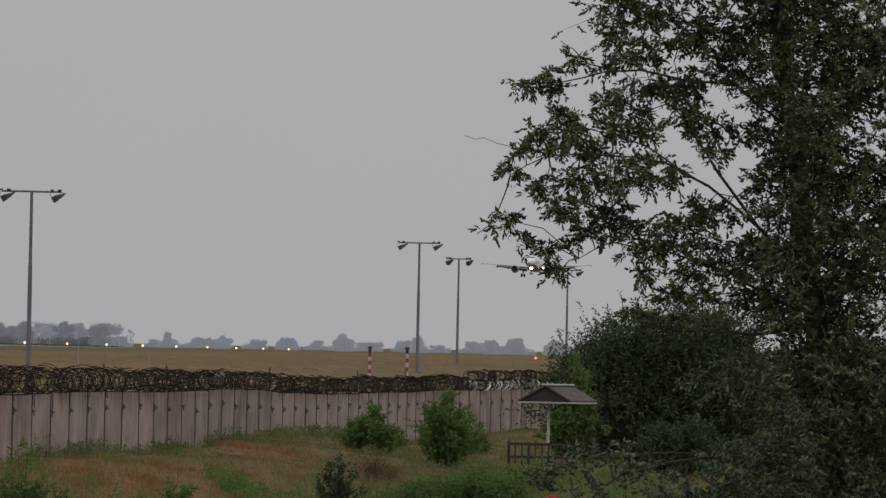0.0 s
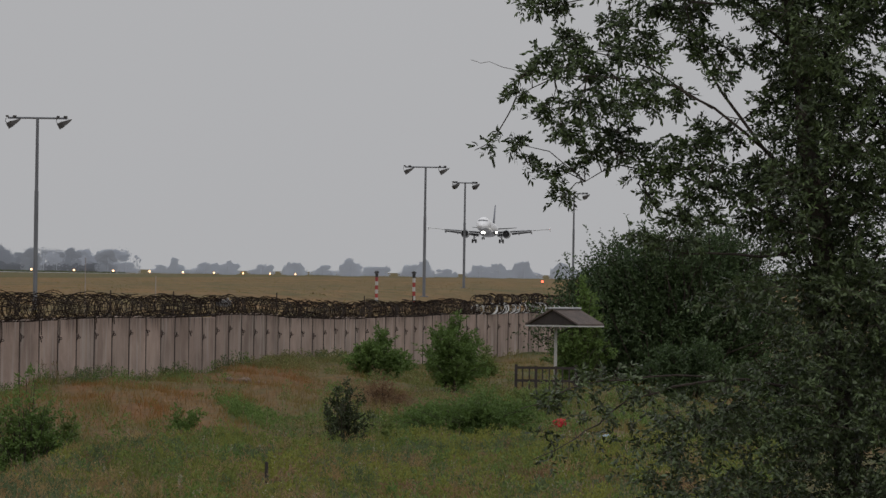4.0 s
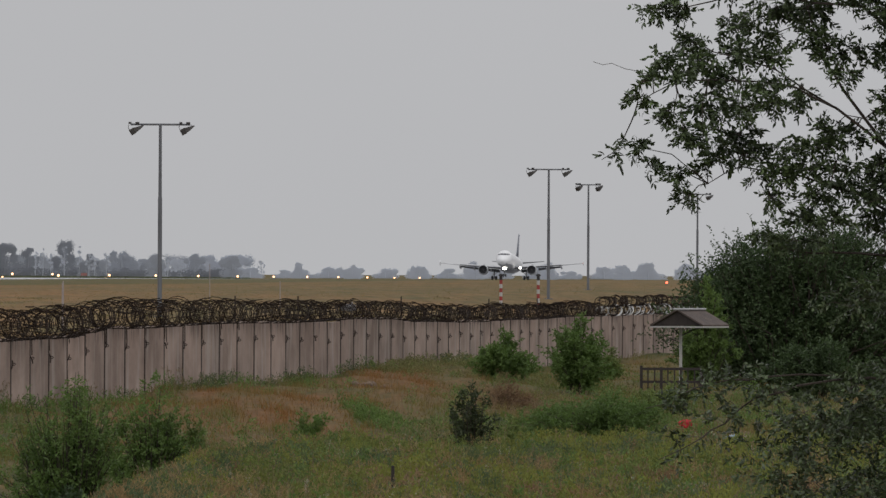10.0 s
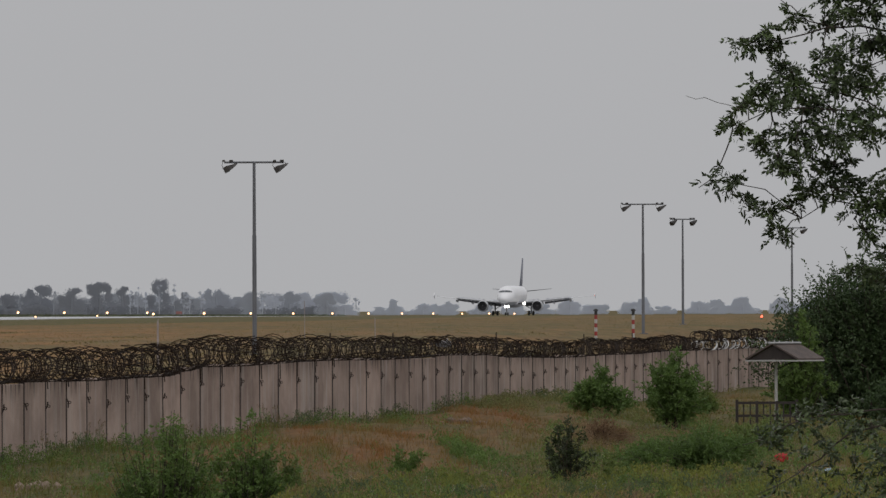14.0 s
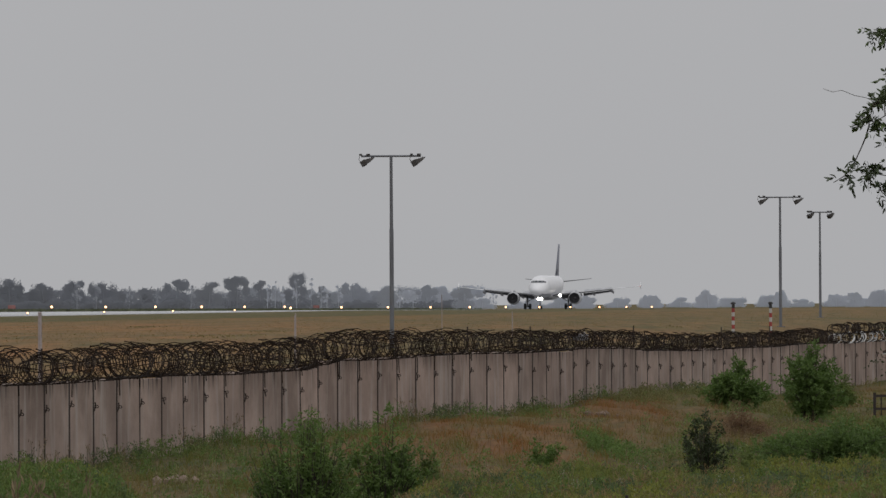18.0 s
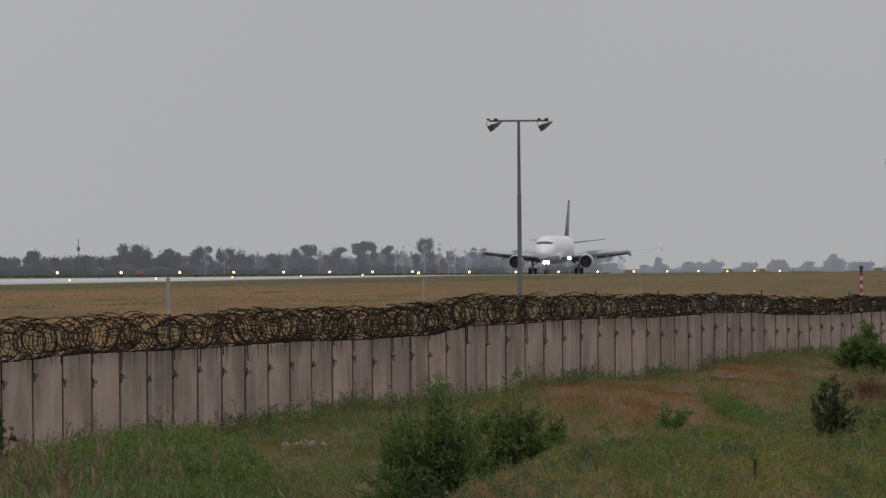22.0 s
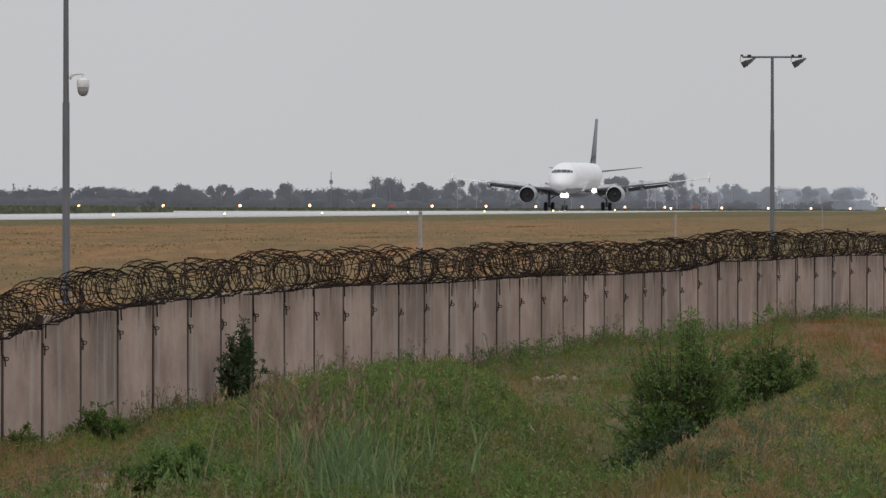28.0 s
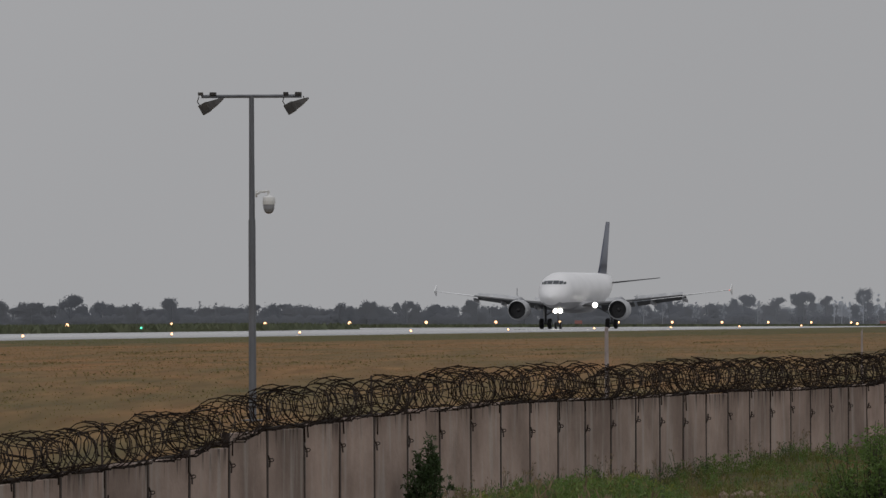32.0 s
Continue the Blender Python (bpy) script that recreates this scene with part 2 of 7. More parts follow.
M = {
    "concrete": concrete_material(),
    "rust": material("rusted_iron", (0.055, 0.035, 0.028), 0.85, 0.0, (0.03, 0.022, 0.02), 6, bump=0.3),
    "razor": material("rusted_razor_wire", (0.012, 0.008, 0.0066), 0.8, 0.0, (0.026, 0.016, 0.011), 2, island=0.3, spec=0.15),
    "zinc": material("galvanised_razor_wire", (0.62, 0.62, 0.62), 0.5, 0.2, (0.36, 0.36, 0.365), 3),
    "mast": material("grey_painted_steel", (0.16, 0.17, 0.19), 0.6, 0.2, (0.12, 0.125, 0.14), 2, (1, 1, 0.3), fine=0.15),
    "lamp_dark": material("dark_lamp_housing", (0.035, 0.033, 0.035), 0.6, 0.2, (0.06, 0.055, 0.05), 8),
    "lamp_hood": material("grey_lamp_reflector", (0.09, 0.085, 0.085), 0.5, 0.2, (0.06, 0.057, 0.057), 8),
    "white_plastic": material("white_plastic", (0.72, 0.72, 0.72), 0.45, 0, (0.62, 0.62, 0.61), 6),
    "white_paint": material("white_aircraft_paint", (0.80, 0.80, 0.82), 0.4, 0, (0.74, 0.74, 0.76), 0.4, fine=0.04, fine_scale=3),
    # grey belly paint, darkened further to hold the shade beneath the hull
    "belly": material("shaded_grey_paint", (0.31, 0.315, 0.34), 0.35, 0, (0.26, 0.265, 0.29), 0.6, fine=0.08, fine_scale=4),
    # the shade under the inner wing is put into this dark skin colour
    "wing": material("shaded_wing_skin", (0.075, 0.076, 0.082), 0.55, 0.1, (0.06, 0.062, 0.068), 0.8, (1, 0.3, 1), fine=0.1, fine_scale=4),
    "spoiler": material("mid_grey_spoiler", (0.50, 0.51, 0.53), 0.5, 0, (0.36, 0.37, 0.39), 1.0),
    # outer wing skin: the brightness of the sky is put into its colour
    "pale_wing": material("sky_bright_wing_skin", (0.78, 0.79, 0.80), 0.45, 0, (0.70, 0.71, 0.72), 0.8, fine=0.06, fine_scale=4),
    "fin": material("dark_blue_tail_paint", (0.035, 0.045, 0.085), 0.35, 0, (0.05, 0.06, 0.10), 0.5),
    "cockpit": material("dark_cockpit_glass", (0.07, 0.078, 0.09), 0.08, 0, (0.05, 0.055, 0.065), 2),
    # near black: the shade inside the engine hollow is painted in
    "intake": material("shaded_intake", (0.02, 0.02, 0.022), 0.5, 0.3, (0.035, 0.035, 0.04), 2),
    "metal": material("bare_metal", (0.5, 0.5, 0.52), 0.3, 0.9, (0.42, 0.42, 0.44), 2),
    "tyre": material("tyre_rubber", (0.02, 0.02, 0.021), 0.85, 0, (0.03, 0.03, 0.03), 5),
    "gear": material("landing_gear_paint", (0.12, 0.12, 0.125), 0.5, 0.2, (0.08, 0.08, 0.085), 3),
    # ash leaves twice: backlit and lit, the light being part of each colour
    "leaf": material("backlit_ash_leaves", (0.031, 0.046, 0.018), 0.5, 0, (0.084, 0.120, 0.044), 3.0, island=0.6, coords="World", thin=0.12),
    "leaf_pale": material("lit_ash_leaves", (0.086, 0.118, 0.053), 0.4, 0, (0.036, 0.052, 0.022), 3.0, island=0.65, coords="World", thin=0.12),
    "bush": material("bush_leaves", (0.145, 0.225, 0.055), 0.6, 0, (0.095, 0.155, 0.036), 0.7, island=0.26, coords="World", thin=0.42),
    "shrub_olive": material("olive_shrub_leaves", (0.055, 0.072, 0.028), 0.6, 0, (0.036, 0.05, 0.018), 0.7, island=0.5, coords="World", thin=0.35),
    "bush_bright": material("fresh_green_leaves", (0.128, 0.205, 0.05), 0.6, 0, (0.098, 0.162, 0.038), 0.7, island=0.22, coords="World", thin=0.42),
    "bush_dark": material("dark_bush_leaves", (0.042, 0.074, 0.024), 0.6, 0, (0.054, 0.088, 0.029), 0.5, island=0.25, coords="World", thin=0.30),
    "bush_light": material("bright_bush_leaves", (0.16, 0.21, 0.055), 0.6, 0, (0.11, 0.155, 0.042), 0.7, island=0.32, coords="World", thin=0.35),
    "bark": material("brown_bark", (0.060, 0.045, 0.036), 0.9, 0, (0.035, 0.027, 0.022), 5, (1, 1, 0.25), 0.5, 25),
    "asphalt_wet": material("wet_runway_asphalt", (0.34, 0.34, 0.345), 0.15, 0, (0.26, 0.26, 0.265), 0.05, (1, 0.15, 1), coords="World", spec=0.9),
    "roof": material("brown_roof_felt", (0.10, 0.075, 0.065), 0.85, 0, (0.07, 0.055, 0.05), 3, bump=0.3),
    "roof_cap": material("pale_ridge_metal", (0.45, 0.45, 0.46), 0.5, 0.3, (0.35, 0.35, 0.36), 4),
    "pole_paint": material("dull_pale_paint", (0.36, 0.315, 0.31), 0.7, 0, (0.27, 0.23, 0.225), 6),
    "post_white": material("chipped_white_paint", (0.44, 0.425, 0.42), 0.7, 0, (0.42, 0.42, 0.40), 6),
    "red": material("faded_red_paint", (0.33, 0.035, 0.03), 0.6, 0, (0.24, 0.03, 0.028), 4),
    # sign red, paled in the colour for the haze over the runway
    "sign_red": material("hazy_red_board", (0.30, 0.13, 0.115), 0.7, 0, (0.26, 0.12, 0.11), 4),
    "black": material("black_paint", (0.02, 0.02, 0.022), 0.6, 0, (0.03, 0.03, 0.03), 4),
    "wood": material("dark_weathered_wood", (0.026, 0.020, 0.019), 0.85, 0, (0.04, 0.031, 0.028), 6, (1, 1, 0.3)),
    "cloth_red": material("red_cloth", (0.45, 0.03, 0.03), 0.9, 0, (0.32, 0.025, 0.03), 6),
    "cloth_blue": material("pale_blue_plastic_sheet", (0.22, 0.36, 0.50), 0.5, 0, (0.38, 0.48, 0.58), 5),
    "rubble": material("rubble", (0.19, 0.138, 0.105), 0.95, 0, (0.13, 0.092, 0.07), 4, bump=0.5, per_object=0.3),
    "reed": material("reed_leaves", (0.085, 0.15, 0.05), 0.6, 0, (0.16, 0.20, 0.085), 0.6, island=0.45, coords="World", thin=0.35),
    "plume": material("reed_plumes", (0.27, 0.205, 0.125), 0.95, 0, (0.19, 0.145, 0.09), 3, island=0.4, coords="World", thin=0.30),
    "weed": material("weed_leaves", (0.155, 0.175, 0.055), 0.8, 0, (0.22, 0.20, 0.088), 0.4, (1, 0.2, 1), island=0.32, coords="World", thin=0.40),
    "herb_yellow": material("yellow_green_herbs", (0.225, 0.235, 0.05), 0.8, 0, (0.14, 0.175, 0.045), 0.8, (1, 0.08, 1), island=0.25, coords="World", thin=0.4),
    "herb_sage": material("sage_green_weeds", (0.125, 0.165, 0.078), 0.8, 0, (0.085, 0.115, 0.05), 0.8, (1, 0.08, 1), island=0.25, coords="World", thin=0.4),
    "herb_dry": material("dry_brown_herbs", (0.30, 0.205, 0.12), 0.9, 0, (0.19, 0.115, 0.065), 0.8, (1, 0.08, 1), island=0.25, coords="World", thin=0.4),
    "cloth_white": material("white_plastic_bag", (0.62, 0.61, 0.60), 0.5, 0, (0.45, 0.45, 0.46), 5),
    "cloth_grey": material("grey_plastic_film", (0.20, 0.20, 0.21), 0.5, 0, (0.13, 0.13, 0.14), 5),
    "cloth_purple": material("purple_cloth", (0.16, 0.05, 0.13), 0.9, 0, (0.10, 0.035, 0.085), 5),
    "sand": material("pale_bare_earth", (0.27, 0.205, 0.16), 0.95, 0, (0.21, 0.155, 0.115), 3, bump=0.4),
    "tuft": material("green_tuft_blades", (0.185, 0.15, 0.065), 0.9, 0, (0.22, 0.175, 0.08), 0.2, island=0.4, coords="World", thin=0.40),
    "straw": material("dry_straw_blades", (0.36, 0.27, 0.13), 0.9, 0, (0.27, 0.17, 0.08), 0.6, (1, 0.2, 1), island=0.2, coords="World", thin=0.35),
    "fresh_grass": material("fresh_green_grass", (0.15, 0.225, 0.052), 0.8, 0, (0.12, 0.18, 0.045), 0.8, island=0.2, coords="World", thin=0.4),
    "flower": material("whitish_flower_heads", (0.40, 0.38, 0.29), 0.9, 0, (0.32, 0.30, 0.22), 3, thin=0.3),
    # green greyed and paled to carry the distance haze in its colour
    "strip_grass": material("tall_airfield_grass", (0.135, 0.15, 0.095), 0.9, 0, (0.10, 0.115, 0.07), 0.2, island=0.25, coords="World", thin=0.40),
    "edge_lamp": glow("warm_runway_light", (1.0, 0.55, 0.27), 3.2),
    "green_lamp": glow("green_runway_light", (0.1, 0.8, 0.45), 2.0),
    "red_lamp": glow("red_obstacle_light", (1.0, 0.12, 0.06), 4.0),
    "wing_lamp": glow("red_navigation_light", (1.0, 0.3, 0.25), 0.45),
    "landing_lamp": glow("landing_light", (1.0, 0.96, 0.86), 6.0),
    "verge": ground_material("roadside_grassland", (0.168, 0.124, 0.054), (0.200, 0.101, 0.043), (0.074, 0.090, 0.028), 0.5, 0.10),
    "blades": ground_material("verge_grass_blades", (0.222, 0.164, 0.070), (0.246, 0.127, 0.051), (0.110, 0.137, 0.035), 0.5, 0.10, True),
    "airfield": ground_material("mown_airfield_grass", (0.228, 0.150, 0.070), (0.312, 0.163, 0.069), (0.128, 0.113, 0.050), 0.24, 0.022, False, 0.54),
}


# the distant wood: haze is put into the leaf colour, paler with each step
HAZE_TONES = [material("haze_paled_woodland", (g, g * 1.07, g * 1.22), 0.95, 0, (g * 0.92, g * 0.99, g * 1.13), 0.03, coords="World", fine=0.05, fine_scale=0.4, spec=0.1, thin=0.25)
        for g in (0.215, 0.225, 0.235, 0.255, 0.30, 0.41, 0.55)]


# ---- building helpers ----
def part(name, bm, mat, parent=None, label="", smooth=False):
    me = bpy.data.meshes.new(name)
    bm.to_mesh(me)
    bm.free()
    me.materials.append(mat)
    if smooth:
        me.polygons.foreach_set("use_smooth", [True] * len(me.polygons))
    ob = new(name, me)
    ob.parent = parent
    return tagged(ob, label)


def arrays(name, verts, faces, mat, parent=None, label="", smooth=False):
    """A mesh of equal-sided faces from number arrays."""
    verts, faces = np.asarray(verts, dtype=np.float32), np.asarray(faces, dtype=np.int32)
    me = bpy.data.meshes.new(name)
    k = faces.shape[1]
    me.vertices.add(len(verts))
    me.vertices.foreach_set("co", verts.ravel())
    me.loops.add(faces.size)
    me.loops.foreach_set("vertex_index", faces.ravel())
    me.polygons.add(len(faces))
    me.polygons.foreach_set("loop_start", np.arange(0, faces.size, k, dtype=np.int32))
    if smooth:
        me.polygons.foreach_set("use_smooth", [True] * len(faces))
    me.update(calc_edges=True)
    me.materials.append(mat)
    ob = new(name, me)
    ob.parent = parent
    return tagged(ob, label)


def thing(name, m, label, category, group="", kind=""):
    ob = new(name)
    ob.matrix_basis = m
    ob.empty_display_size = 0.2
    return tagged(ob, label, category, group, kind)


def box(bm, x0, y0, z0, x1, y1, z1, bevel=0.0):
    r = bmesh.ops.create_cube(bm, size=1.0, matrix=Matrix.LocRotScale(((x0 + x1) / 2, (y0 + y1) / 2, (z0 + z1) / 2), None,
                                                                     (x1 - x0, y1 - y0, z1 - z0)))
    if bevel:
        vs = set(r["verts"])
        es = [e for e in bm.edges if e.verts[0] in vs and e.verts[1] in vs]
        bmesh.ops.bevel(bm, geom=es, offset=bevel, segments=1, affect="EDGES")
    return bm


def new_box(*a, bevel=0.0):
    return box(bmesh.new(), *a, bevel=bevel)


def tube(bm, pts, radii, sides=8, caps=True):
    """A tapering tube along points."""
    pts = [Vector(p) for p in pts]
    if not hasattr(radii, "__len__"):
        radii = [radii] * len(pts)
    rings = []
    side = None
    for i, p in enumerate(pts):
        d = (pts[min(i + 1, len(pts) - 1)] - pts[max(i - 1, 0)]).normalized()
        if side is None:
            side = d.orthogonal().normalized()
        side = (side - d * side.dot(d)).normalized()
        up = d.cross(side)
        rings.append([bm.verts.new(p + (side * math.cos(a) + up * math.sin(a)) * radii[i])
                      for a in (2 * math.pi * k / sides for k in range(sides))])
    for a, b in zip(rings, rings[1:]):
        for k in range(sides):
            bm.faces.new((a[k], a[(k + 1) % sides], b[(k + 1) % sides], b[k]))
    if caps:
        bm.faces.new(rings[0][::-1])
        bm.faces.new(rings[-1])
    return bm


def loft(bm, rings, close_ends=True):
    """Skin over rings of points, each ring with the same count."""
    vs = [[bm.verts.new(p) for p in r] for r in rings]
    k = len(vs[0])
    for a, b in zip(vs, vs[1:]):
        for i in range(k):
            bm.faces.new((a[i], a[(i + 1) % k], b[(i + 1) % k], b[i]))
    if close_ends:
        bm.faces.new(vs[0][::-1])
        bm.faces.new(vs[-1])
    bmesh.ops.recalc_face_normals(bm, faces=bm.faces[:])
    return bm


def smooth01(a, b, v):
    t = np.clip((v - a) / (b - a), 0, 1)
    return t * t * (3 - 2 * t)


# ---- the lie of the land ----
RUN_X0, RUN_SLOPE = -157.8, 0.1066          # centre line: x = RUN_X0 + RUN_SLOPE * y


def run_x(y, side=0.0):
    return RUN_X0 + side * 1.0057 + RUN_SLOPE * y


# the wall's line in plan, from near to far: (y, x) where it bends
WALL_Y = [-2000.0, 255.0, 311.4, 350.0, 466.5, 640.0, 5000.0]
WALL_X = [-328.5, -9.96, -2.34, 4.02, 21.13, 52.67, 517.0]


def wall_x(y):
    return np.interp(y, WALL_Y, WALL_X)


def wall_top(y):
    """The wall steps down the slope towards the viewer."""
    return float(np.interp(y, [150, 190, 207, 210.7, 210.8, 220, 226, 240, 309.9, 310, 345, 369.5, 370, 389.5, 390, 407, 420, 490, 600],
                           [-2.1, -1.72, -1.38, -1.28, -1.0, -0.88, -0.72, -0.63, -0.68, -0.41, -0.40, -0.50, -0.40, -0.46, -0.62, -0.67, -0.72, -0.73, -0.85]))


wall_top_v = np.vectorize(wall_top)


def hill(x, y, cx, cy, rx, ry, h):
    return h * np.exp(-((x - cx) / rx) ** 2 - ((y - cy) / ry) ** 2)


def shelf_edge(y):
    """The near shelf breaks off along this line."""
    return np.interp(y, [110, 142, 158, 177, 200, 212, 217], [-2.2, -1.45, -1.05, -0.25, 1.0, 3.5, 9.0])


def land(x, y):
    """Ground height: a rough verge on the viewer's side of the wall, the airfield behind it."""
    x, y = np.asarray(x, dtype=float), np.asarray(y, dtype=float)
    s = x - wall_x(y)
    top = np.interp(y, [150, 211, 226, 309, 350, 385, 400, 454, 600], [-2.0, -1.15, -0.75, -0.6, -0.45, -0.5, -0.65, -0.72, -0.85])
    base = np.interp(y, [120, 195, 212, 228, 245, 300, 360, 450, 600], [-4.3, -4.2, -3.9, -3.3, -2.95, -2.85, -2.85, -3.0, -3.2])
    out = base + (-3.05 - base) * smooth01(3, 14, s)
    out = out + (hill(x, y, -7.2, 172, 3.0, 15, 1.2) + hill(x, y, -5.3, 171, 1.3, 14, 0.62) - hill(x, y, -3.2, 178, 0.9, 24, 0.4) + hill(x, y, -9.0, 205, 4.0, 14, 0.35) + hill(x, y, 6.0, 320, 6, 60, 0.30) + hill(x, y, 10.8, 390, 3.4, 34, 0.5) + hill(x, y, 24.5, 480, 4, 30, 0.2)
                               - hill(x, y, 2.0, 258, 9, 20, 0.35) - hill(x, y, -2.4, 190, 2.2, 26, 1.0))
    crest = shelf_edge(y)
    shelf = smooth01(crest - 0.9, crest + 0.3, x) * smooth01(226, 214, y)
    out = out + (-2.5 - out) * shelf
    out = out + (0.10 + 0.08 * smooth01(225, 250, y)) * np.sin(x * 0.9 + 0.13 * y) * np.sin(y * 0.11 + 1.3) + 0.07 * np.sin(x * 2.3 - 0.05 * y + 2) * np.sin(y * 0.31)
    near = smooth01(125, 60, y)
    out = out + near * (-1.2 + 1.0 * smooth01(60, 0, y))
    out = out - out * smooth01(45, 15, y)                          # the viewer stands on an embankment
    far = -0.0015 * np.clip(y - 1220, 0, 1700)
    inn = (top - 0.25) + (0.0 - (top - 0.25)) * smooth01(0, 22, -s) + far
    inn = inn + 0.05 * np.sin(x * 0.11 + 1) * np.sin(y * 0.013) * smooth01(20, 60, -s) * smooth01(900, 300, y)
    inn = inn + 0.2 * smooth01(0.004, 0.032, x / np.maximum(y, 1.0)) * np.exp(-((y - 900) / 220) ** 2)      # a low swell hides the runway's far end
    out = out + (inn - out) * smooth01(600, 900, y)
    return np.where(s > 0, out, inn)


def growth(x, y):
    """Where the dead rusty grass and the green growth stand: shares from 0 to 1."""
    x, y = np.asarray(x, dtype=float), np.asarray(y, dtype=float)
    s = x - wall_x(y)
    rust = hill(x, y, 3.2, 300, 3.6, 50, 0.85) + hill(x, y, 8.4, 352, 2.2, 28, 0.85) + hill(x, y, -12.2, 174, 1.3, 12, 1.2) + hill(x, y, -11.4, 158, 1.1, 9, 1.2) + hill(x, y, -7.0, 222, 1.0, 9, 0.8) \
        + hill(x, y, 12.5, 330, 1.6, 30, 0.5)
    green = hill(x, y, -7.0, 172, 4.2, 34, 1.2) + (0.12 + 0.2 * smooth01(175, 205, y)) * smooth01(240, 226, y) * smooth01(-2.5, 1.0, x) + hill(x, y, -2.8, 185, 1.2, 20, 0.7) + hill(x, y, -2.0, 215, 2.5, 20, 0.25) \
        + 0.55 * smooth01(3.0, 0.6, s) + hill(x, y, 10.5, 262, 3.5, 20, 0.8) + hill(x, y, 17.0, 330, 3.5, 60, 0.5) + hill(x, y, 6.2, 288, 0.7, 16, 0.9) + hill(x, y, -3.5, 252, 2.6, 26, 0.4) + 0.2
    rust = rust + hill(x, y, 6.5, 175, 1.4, 9, 0.7) + hill(x, y, 9.5, 205, 1.6, 10, 0.8) + hill(x, y, 3.0, 160, 0.9, 8, 0.7) + hill(x, y, 12.5, 190, 1.5, 14, 0.8)
    green = green - hill(x, y, 6.5, 175, 1.2, 8, 0.5) - hill(x, y, 9.5, 205, 1.4, 9, 0.6) - hill(x, y, 12.5, 190, 1.3, 12, 0.6) - 0.75 * hill(x, y, 3.2, 298, 2.6, 36, 1.0) - 0.7 * hill(x, y, -12.2, 174, 1.2, 11, 1.0) - 0.9 * hill(x, y, -11.4, 158, 1.0, 8, 1.0) - hill(x, y, 8.4, 352, 1.6, 22, 0.6)
    green = green + 0.22 * smooth01(222, 214, y) * smooth01(-1.5, 0.5, x) + hill(x, y, -6.0, 170, 3.4, 16, 0.5)
    tract = smooth01(228, 245, y) * smooth01(440, 400, y)         # hummocks of green and dead grass along the bank
    tide = np.sin(1.25 * x + 0.06 * y + 0.8) * np.sin(0.085 * y + 0.5 * x + 1.9) + 0.5 * np.sin(2.9 * x - 0.05 * y) * np.sin(0.19 * y + 0.7)
    green = green + tract * (0.30 * tide + 0.10)
    rust = rust - 0.22 * tract * tide
    inside = (s < 0) | (y > 700)
    band = 0.5 + 0.5 * np.sin(y * 0.021 + 0.6 * np.sin(x * 0.03)) * np.sin(y * 0.0057 + 1.0)
    fresher = smooth01(-0.03, 0.02, x / np.maximum(y, 1.0))       # the airfield is greener towards the woods
    rust = np.where(inside, 0.30 + 0.5 * band - 0.45 * fresher + 0.3 * smooth01(-0.05, -0.09, x / np.maximum(y, 1.0)), np.clip(rust, 0, 1))
    green = np.where(inside, 0.14 + 0.34 * (1 - band) * smooth01(900, 250, y) + 0.22 * fresher, np.clip(green, 0, 1))
    # a darker green fringe along the runway's edge
    edge = x - run_x(y, 22.5)
    fringe = smooth01(-4, -2, edge) * smooth01(13 + 0.045 * y, 7 + 0.035 * y, edge)
    green = np.where(inside, np.maximum(green, 1.05 * fringe), green)
    green = np.where(inside & (edge < -40), 0.8, green)
    return rust, green


def grow_values(ob, verts):
    r, g = growth(verts[:, 0], verts[:, 1])
    for key, val in (("rust", r), ("green", g)):
        at = ob.data.attributes.new(key, "FLOAT", "POINT")
        at.data.foreach_set("value", np.asarray(val, dtype=np.float32))


def make_ground():
    """One sheet to the horizon; the columns follow the wall, so that the two levels meet beneath it."""
    sides = np.concatenate([-np.geomspace(4200, 40, 90), np.linspace(-38, -1, 30), [-0.02, 0.02], np.linspace(0.8, 60, 76),
                            np.geomspace(64, 4200, 24)])
    ys = np.concatenate([np.linspace(-900, -60, 8), np.linspace(-50, 48, 15), np.linspace(52, 120, 20), np.linspace(121, 480, 300), np.geomspace(486, 4900, 160)])
    X = wall_x(ys)[:, None] * smooth01(2500, 900, ys)[:, None] + (1 - smooth01(2500, 900, ys))[:, None] * 0.1 * ys[:, None] + sides[None, :]
    Y = np.repeat(ys[:, None], len(sides), 1)
    Z = land(X, Y)
    nr, nc = X.shape
    idx = np.arange(nr * nc).reshape(nr, nc)
    faces = np.stack([idx[:-1, :-1], idx[:-1, 1:], idx[1:, 1:], idx[1:, :-1]], -1).reshape(-1, 4)
    ob = arrays("ground", np.stack([X, Y, Z], -1).reshape(-1, 3), faces, M["verge"], smooth=True)
    grow_values(ob, np.stack([X, Y, Z], -1).reshape(-1, 3))
    ob.data.materials.append(M["airfield"])
    mid = (sides[:-1] + sides[1:]) / 2
    rows_far = ys[:-1] > 700
    mi = np.where((mid[None, :] < 0) | rows_far[:, None], 1, 0).astype(np.int32).reshape(-1)
    ob.data.polygons.foreach_set("material_index", mi)
    return tagged(ob, "rough dry grassland with green patches and a mown airfield", "ground", kind="structure")


make_ground()


